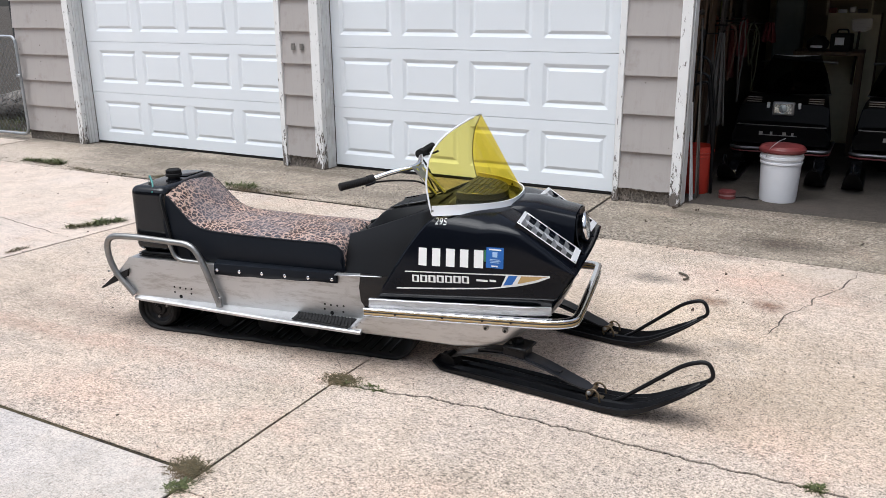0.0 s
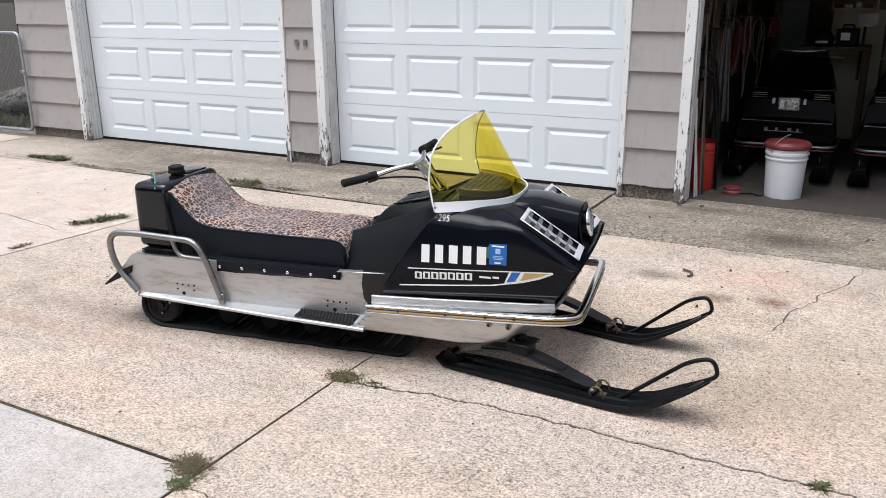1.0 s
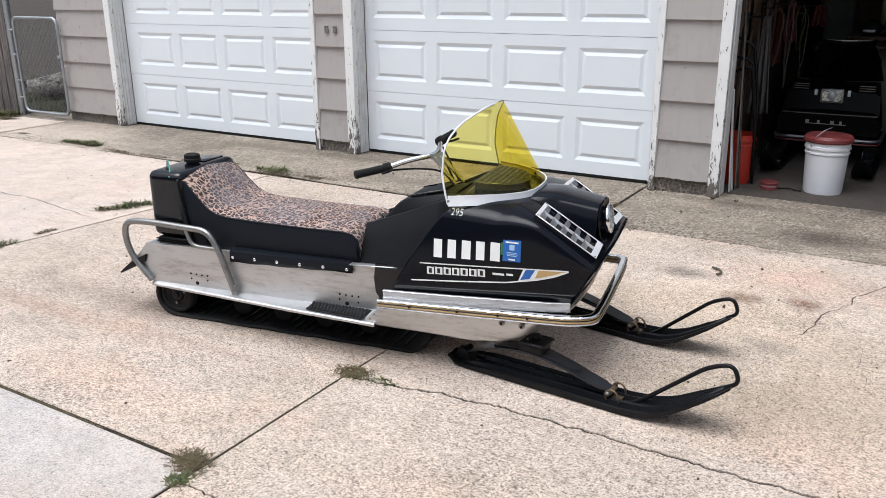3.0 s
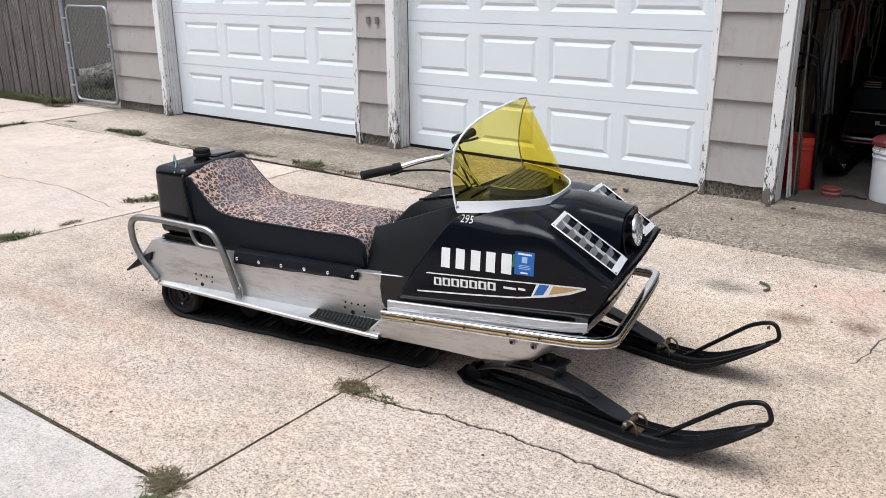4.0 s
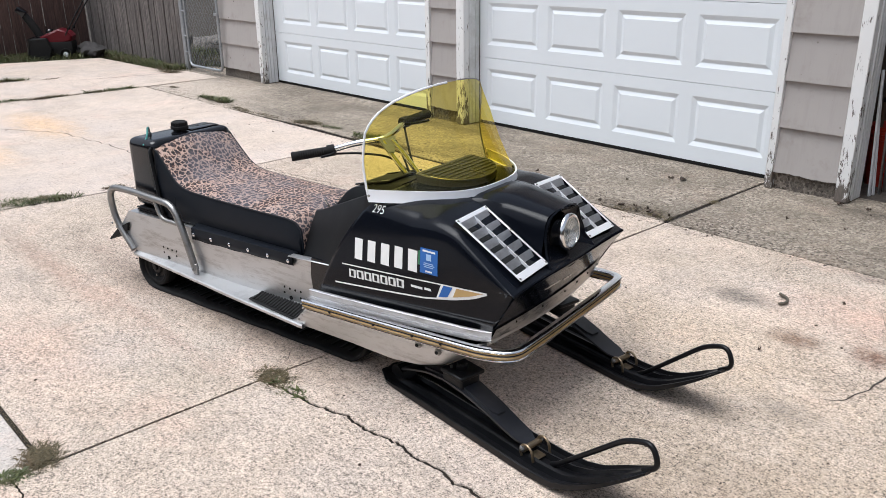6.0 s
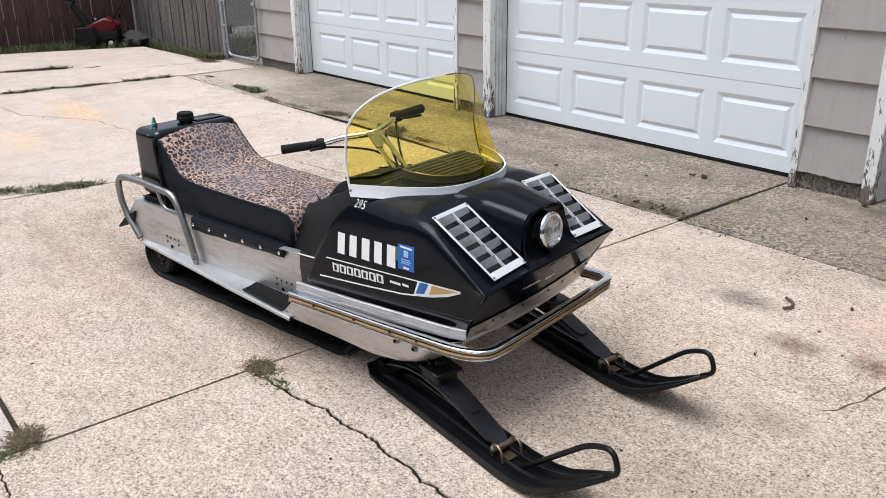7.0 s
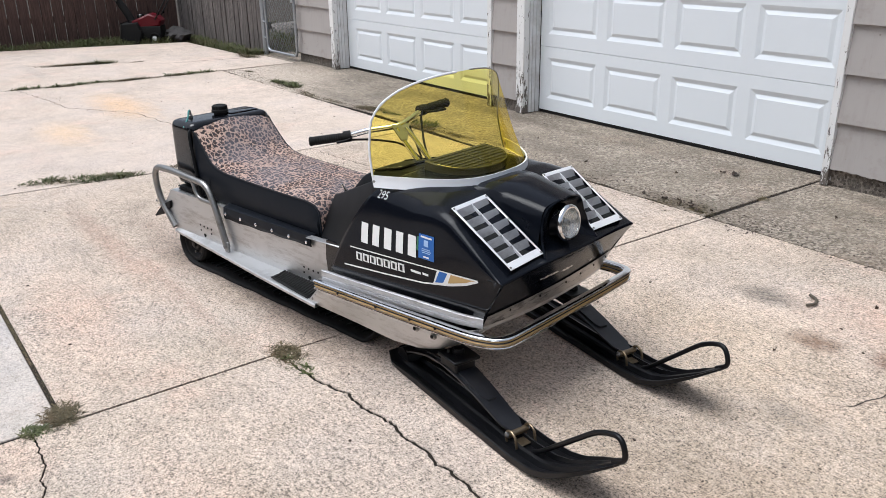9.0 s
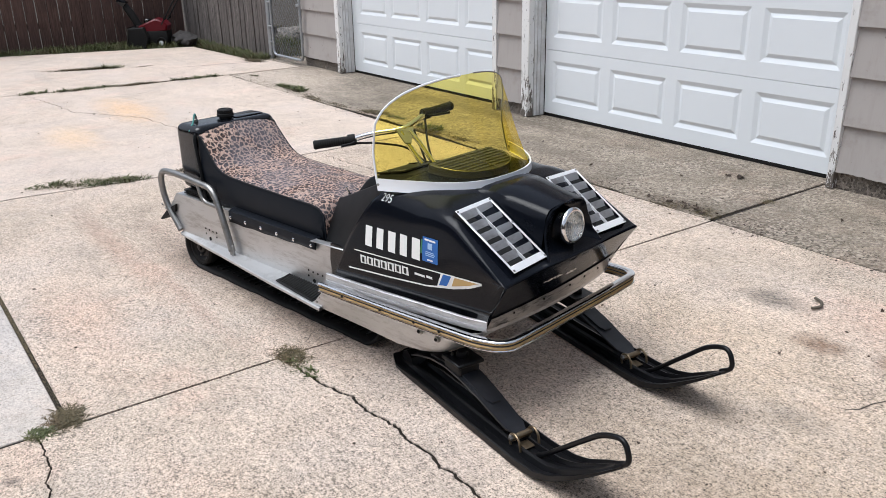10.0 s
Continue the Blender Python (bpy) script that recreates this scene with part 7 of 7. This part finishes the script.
    scr = part("windscreen", grid_mesh(rows), SMOKE, ob, "dark tinted windscreen")
    part("screen_trim", grid_mesh([[(p[0] + 0.006, p[1], p[2] + d) for p in rows[-1]] for d in (-0.035, 0.0)]), WHITE_BAND, scr, "white top edge")
    part("screen_base", tube([(p[0] + 0.008, p[1], p[2]) for p in rows[0]], 0.006, 6), TRIM_METAL, scr)
    part("seat", box(-2.1, -0.9, -0.2, 0.2, 0.60, 0.74, 0.05, 3), VINYL, ob)
    part("handlebar", tube(smooth_path([(-0.95, -0.33, 0.90), (-0.90, -0.1, 0.92), (-0.90, 0.1, 0.92), (-0.95, 0.33, 0.90)], 0.1, 4), 0.012, 8), STEEL, ob)
    part("steering_post", tube([(-0.68, 0, 0.66), (-0.90, 0, 0.92)], 0.014, 8), STEEL, ob)
    part("track", box(-2.2, -0.5, -0.19, 0.19, 0.0, 0.24, 0.06, 3), BLACK_RUBBER, ob)
    for s in (-1, 1):
        ski((0.22, s * 0.34), 0, ob)
    return ob


DIM_BLACK = mat_gloss("dusty_black_hood", (0.003, 0.0032, 0.0036), 0.35, 0.0, 0.3, (0.008, 0.008, 0.009), 0.12)
SMOKE = mat_tinted("smoked_plastic", (0.10, 0.10, 0.11))
parked_sled(-0.66, 7.62)
parked_sled(0.30, 7.62)

WOOD_TAN = mat_wood("tan_leaning_board", (0.07, 0.042, 0.026), (0.15, 0.095, 0.06), (0.10, 0.065, 0.042))
for i, (x, y, top, lean) in enumerate([(-1.118, 6.33, 0.75, 3), (-1.110, 6.37, 0.60, 5), (-1.095, 6.42, 0.95, 2), (-1.09, 6.48, 1.35, 3)]):
    thing("trim_strip", "thin pale strip leaning on the garage jamb", "strip", pose(x, y, 0.0, 0, -lean, 0), "leaning strips", bm=box(-0.006, 0.006, -0.012, 0.012, 0.0, top, 0.002), material=JAMB if i < 2 else STEEL)
for i, (y, w, h, m) in enumerate([(7.0, 0.16, 1.7, WOOD_TAN), (7.35, 0.2, 1.5, WOOD_TAN), (7.75, 0.14, 1.8, GREY_BOARD)]):
    thing("leaning_board", "old board leaning on a dark garage wall", "board", pose(-1.31 + 0.02 * i, y, 0.0, 0, 1.5, 0), "leaning boards", bm=box(-0.012, 0.012, -w / 2, w / 2, 0, h, 0.003), material=m)
CLOTH_GREY = mat_plain("grey_canvas", (0.12, 0.115, 0.11), 0.85, 0, 0.3)
CLOTH_RED = mat_plain("faded_red_cloth", (0.14, 0.025, 0.025), 0.85, 0, 0.3)
for i, (y, w, z0, z1, m, label) in enumerate([(7.55, 0.14, 0.45, 1.32, CLOTH_GREY, "grey canvas bag hanging on the garage wall"), (8.5, 0.16, 0.75, 1.3, CLOTH_RED, "faded red cloth hanging on the garage wall"), (9.1, 0.18, 0.9, 1.6, CLOTH_GREY, "dim canvas hanging on the garage wall")]):
    rows = [[(-1.29 + 0.05 * math.sin(k * 0.9) * (0.3 + t), y + (k / 8 - 0.5) * w * (0.35 + 0.9 * t), z1 + (z0 - z1) * t) for k in range(9)] for t in np.linspace(0, 1, 8)]
    ob = thing("hanging_cloth", label, "cloth", group="hanging cloths", bm=grid_mesh(rows), material=m)
    solidify(ob, 0.01)
HOSES = [(7.15, 0.8, STEEL), (7.9, 0.75, mat_plain("orange_cord", (0.22, 0.07, 0.03), 0.6)), (8.2, 0.9, mat_plain("yellow_green_cord", (0.16, 0.17, 0.04), 0.6)), (8.7, 0.8, BLACK_RUBBER), (9.3, 0.9, STEEL)]
for i, (y, z, m) in enumerate(HOSES):
    pts = [(-1.325 + 0.006 * math.sin(a * 3), y + 0.09 * math.sin(a), z + 0.28 + 0.30 * math.cos(a)) for a in np.linspace(0, 2 * math.pi, 24, endpoint=False)]
    thing("hanging_hose", "coiled cord hanging on the garage wall", "cord", group="hanging cords", bm=tube(pts, 0.011, 7, True), material=m)
for i, (y, h) in enumerate([(6.75, 1.35), (6.95, 1.5), (8.05, 1.6)]):
    tool = thing("long_tool", "long-handled tool leaning on the garage wall", "tool", pose(-1.27, y, 0.0, 3, 2, 0), "leaning tools")
    part("shaft", tube([(0, 0, 0), (0, 0, h)], 0.013, 8), WOOD_TAN, tool)
    part("tool_head", tube(smooth_path([(0, -0.11, h + 0.02), (0.02, 0, h + 0.06), (0, 0.11, h + 0.02)], 0.06, 4), 0.012, 8), STEEL, tool)
# clutter along the partition and at the back
def wall_hook(x, y, z):
    """A steel arm that stands out from the partition and turns up at its end."""
    return thing("coat_hook", "dark steel arm on the garage partition", "hook", group="hooks on the partition", bm=tube(smooth_path([(-1.345, y, z - 0.01), (x, y, z - 0.006), (x + 0.02, y, z + 0.02)], 0.015, 3), 0.007, 6), material=BLACK_RUBBER)


def hanging_loop(x, y, z0, z1, width, r, material, label, seed):
    """A cord or strap hung over a hook in a long loop."""
    q = random.Random(seed)
    pts = []
    for a in np.linspace(0, 2 * math.pi, 26, endpoint=False):
        pts.append((x + width * 0.5 * math.sin(a) * (0.7 + 0.3 * math.cos(a)) + q.uniform(-0.004, 0.004), y + 0.03 * math.sin(a * 2) + q.uniform(-0.006, 0.006), (z0 + z1) / 2 + (z1 - z0) / 2 * math.cos(a)))
    wall_hook(x, y, z1)
    return thing("rope_coil", label, "rope", group="ropes on hooks", bm=tube(pts, r, 6, True), material=material)


def drape(x, y, z0, z1, w0, w1, material, label, seed):
    """A cloth gathered at the top and fanned out below."""
    q = random.Random(seed)
    ph = q.uniform(0, 6)
    rows = []
    for t in np.linspace(0, 1, 12):
        w = w0 + (w1 - w0) * t
        rows.append([(x + (k / 14 - 0.5) * w, y + 0.035 * math.sin(k * 1.3 + ph + t) * (0.4 + t * 0.6), z1 + (z0 - z1) * t + 0.012 * math.sin(k * 0.8 + ph) * t) for k in range(15)])
    wall_hook(x, y, z1)
    return solidify(thing("hanging_cloth", label, "cloth", group="hanging cloths", bm=grid_mesh(rows), material=material), 0.008)


CORD_RED, CORD_GREEN, CORD_ORANGE = mat_plain("dull_red_cord", (0.11, 0.015, 0.017), 0.6), mat_plain("yellow_green_rope", (0.045, 0.047, 0.02), 0.7), mat_plain("brown_orange_cord", (0.10, 0.045, 0.03), 0.6)
hanging_loop(-1.02, 8.0, 0.90, 1.27, 0.09, 0.008, CORD_GREEN, "yellow green rope looped on a hook", 1)
hanging_loop(-0.99, 8.05, 0.66, 1.22, 0.06, 0.006, CORD_GREEN, "yellow green rope looped on a hook", 2)
hanging_loop(-1.10, 8.0, 0.86, 1.32, 0.07, 0.010, CORD_RED, "dull red strap looped on a hook", 3)
hanging_loop(-1.14, 7.6, 0.80, 1.27, 0.12, 0.010, CORD_ORANGE, "brown orange cord looped on a hook", 4)
hanging_loop(-1.07, 7.8, 0.60, 1.30, 0.05, 0.007, CLOTH_GREY, "grey cord looped on a hook", 5)
drape(-1.12, 7.1, 0.48, 1.22, 0.05, 0.16, CLOTH_GREY, "grey canvas hanging in folds", 6)
drape(-1.10, 8.0, 0.98, 1.30, 0.06, 0.09, CLOTH_RED, "faded red cloth hanging on a hook", 7)
drape(-0.96, 8.6, 1.08, 1.26, 0.07, 0.13, mat_plain("dark_red_bag", (0.15, 0.02, 0.024), 0.8), "dark red bag hanging on a hook", 8)
thing("hook_hose", "bent black hose hooked over a bar", "hose", bm=tube(smooth_path([(-1.25, 6.72, 0.5), (-1.22, 6.74, 1.1), (-1.19, 6.75, 1.255), (-1.255, 6.75, 1.255), (-1.27, 6.75, 1.22)], 0.04, 5), 0.013, 8), material=BLACK_RUBBER)
for i, (z, d) in enumerate(((1.09, 0.05), (0.95, 0.02), (0.84, -0.05))):
    thing("metal_angle", "bent dark metal rod propped by the wall", "rod", group="bent rods", bm=tube(smooth_path([(-1.225, 6.6, z), (-1.10, 6.6, z - d), (-1.04, 6.62, z - 0.45), (-1.03, 6.66, 0.0)], 0.05, 4), 0.011, 8), material=SKI_BLACK)
PALE_PANEL = mat_plain("yellowed_panel", (0.66, 0.62, 0.46), 0.8, 0, 0.3, 5)
SLATE = mat_plain("dull_green_panel", (0.16, 0.19, 0.18), 0.8, 0, 0.3, 5)
locker = thing("plywood", "pale yellowed plywood standing behind the snowmobiles", "plywood", pose(-0.28, 9.62, 0.0))
part("sheet", box(-0.25, 0.25, 0, 0.02, 0.004, 1.31, 0.003), PALE_PANEL, locker)
part("edge_strip", box(0.235, 0.255, -0.012, -0.001, 0.004, 1.33, 0.002), WOOD_TAN, locker)
cab = thing("tall_locker", "dull green metal locker by the partition", "locker", pose(-0.90, 9.62, 0.0))
part("body", box(-0.14, 0.13, 0, 0.35, 0.004, 1.9, 0.006), SLATE, cab)
part("door", box(-0.125, 0.115, -0.012, -0.001, 0.06, 1.85, 0.004), SLATE, cab)
shelf = thing("wall_shelf", "wooden shelf box with dim clutter under the ceiling", "shelf", pose(-0.335, 9.60, 1.31))
part("board", box(-0.21, 0.21, -0.14, 0.015, 0.0, 0.018), PALE_PANEL, shelf)
part("board", box(-0.21, 0.21, -0.14, 0.015, 0.14, 0.158), PALE_PANEL, shelf)
for x in (-0.21, 0.195):
    part("side_board", box(x, x + 0.015, -0.14, 0.015, 0.019, 0.139), PALE_PANEL, shelf)
for i, (x, w, h, m) in enumerate([(-0.15, 0.07, 0.05, CLOTH_RED), (-0.06, 0.08, 0.035, WHITE_BAND), (0.03, 0.06, 0.06, STEEL), (0.12, 0.09, 0.04, CLOTH_GREY)]):
    thing("storage_box", "small dim box on the garage shelf", "box", pose(-0.335 + x, 9.53, 1.329), "boxes on the shelf", bm=box(-w / 2, w / 2, -0.04, 0.04, 0, h, 0.01, 2), material=m)
bench = thing("work_bench", "dark bench heaped with dim tools behind the snowmobiles", "bench", pose(-0.45, 9.1, 0.0))
part("top", box(-0.30, 0.32, -0.25, 0.25, 0.95, 0.985, 0.004), WOOD_TAN, bench)
for x in (-0.27, 0.29):
    for y in (-0.22, 0.22):
        part("leg", box(x - 0.025, x + 0.025, y - 0.025, y + 0.025, 0.0, 0.95), WOOD_TAN, bench)
tool_case = thing("tool_case", "black tool case with a white label on the bench", "case", pose(-0.34, 9.0, 0.985, 0, 0, -6))
part("case_body", box(-0.09, 0.09, -0.10, 0.10, 0, 0.165, 0.014, 2), BLACK_RUBBER, tool_case)
part("case_label", box(-0.045, 0.035, -0.104, -0.1005, 0.06, 0.13), WHITE_BAND, tool_case, "white label")
part("case_grip", tube(smooth_path([(-0.05, 0, 0.165), (-0.045, 0, 0.20), (0.045, 0, 0.20), (0.05, 0, 0.165)], 0.03, 4), 0.008, 6), BLACK_RUBBER, tool_case)
helmet = thing("tool_bag", "slumped dark bag with a pale rag on the bench", "bag", pose(-0.55, 9.0, 0.985))
bm = bmesh.new()
bmesh.ops.create_icosphere(bm, subdivisions=3, radius=1.0)
for v in bm.verts:
    k = 1 + 0.2 * noise.noise(v.co * 2.1)
    v.co = Vector((v.co.x * 0.10 * k, v.co.y * 0.09 * k, max(0, v.co.z * 0.085 * k + 0.06)))
part("bag_body", bm, BLACK_RUBBER, helmet)
part("rag", box(-0.06, 0.05, -0.115, -0.08, 0.03, 0.055, 0.01, 2), WHITE_BAND, helmet, "pale rag")
shovel = thing("shovel", "long shovel hung blade up on a pale panel", "shovel", pose(-0.215, 9.58, 0.0))
part("shaft", tube([(-0.02, 0, 0.62), (-0.005, 0, 1.15)], 0.013, 8), WOOD_TAN, shovel)
part("blade", prism([(-0.085, 1.27), (0.105, 1.275), (0.10, 1.17), (0.03, 1.14), (-0.04, 1.14), (-0.08, 1.165)], -0.008, 0.0, "xz", 0.003), STEEL, shovel)
broom = thing("broom", "broom with a wooden handle on the back wall", "broom", pose(0.15, 11.42, 0.35, -2, 0, 0))
part("shaft", tube([(0, 0, 0), (0, 0, 1.0)], 0.014, 8), WOOD_TAN, broom)
part("bristles", prism([(-0.12, 1.25), (0.12, 1.25), (0.05, 0.98), (-0.05, 0.98)], -0.03, 0.03, "xz", 0.01), CLOTH_GREY, broom)
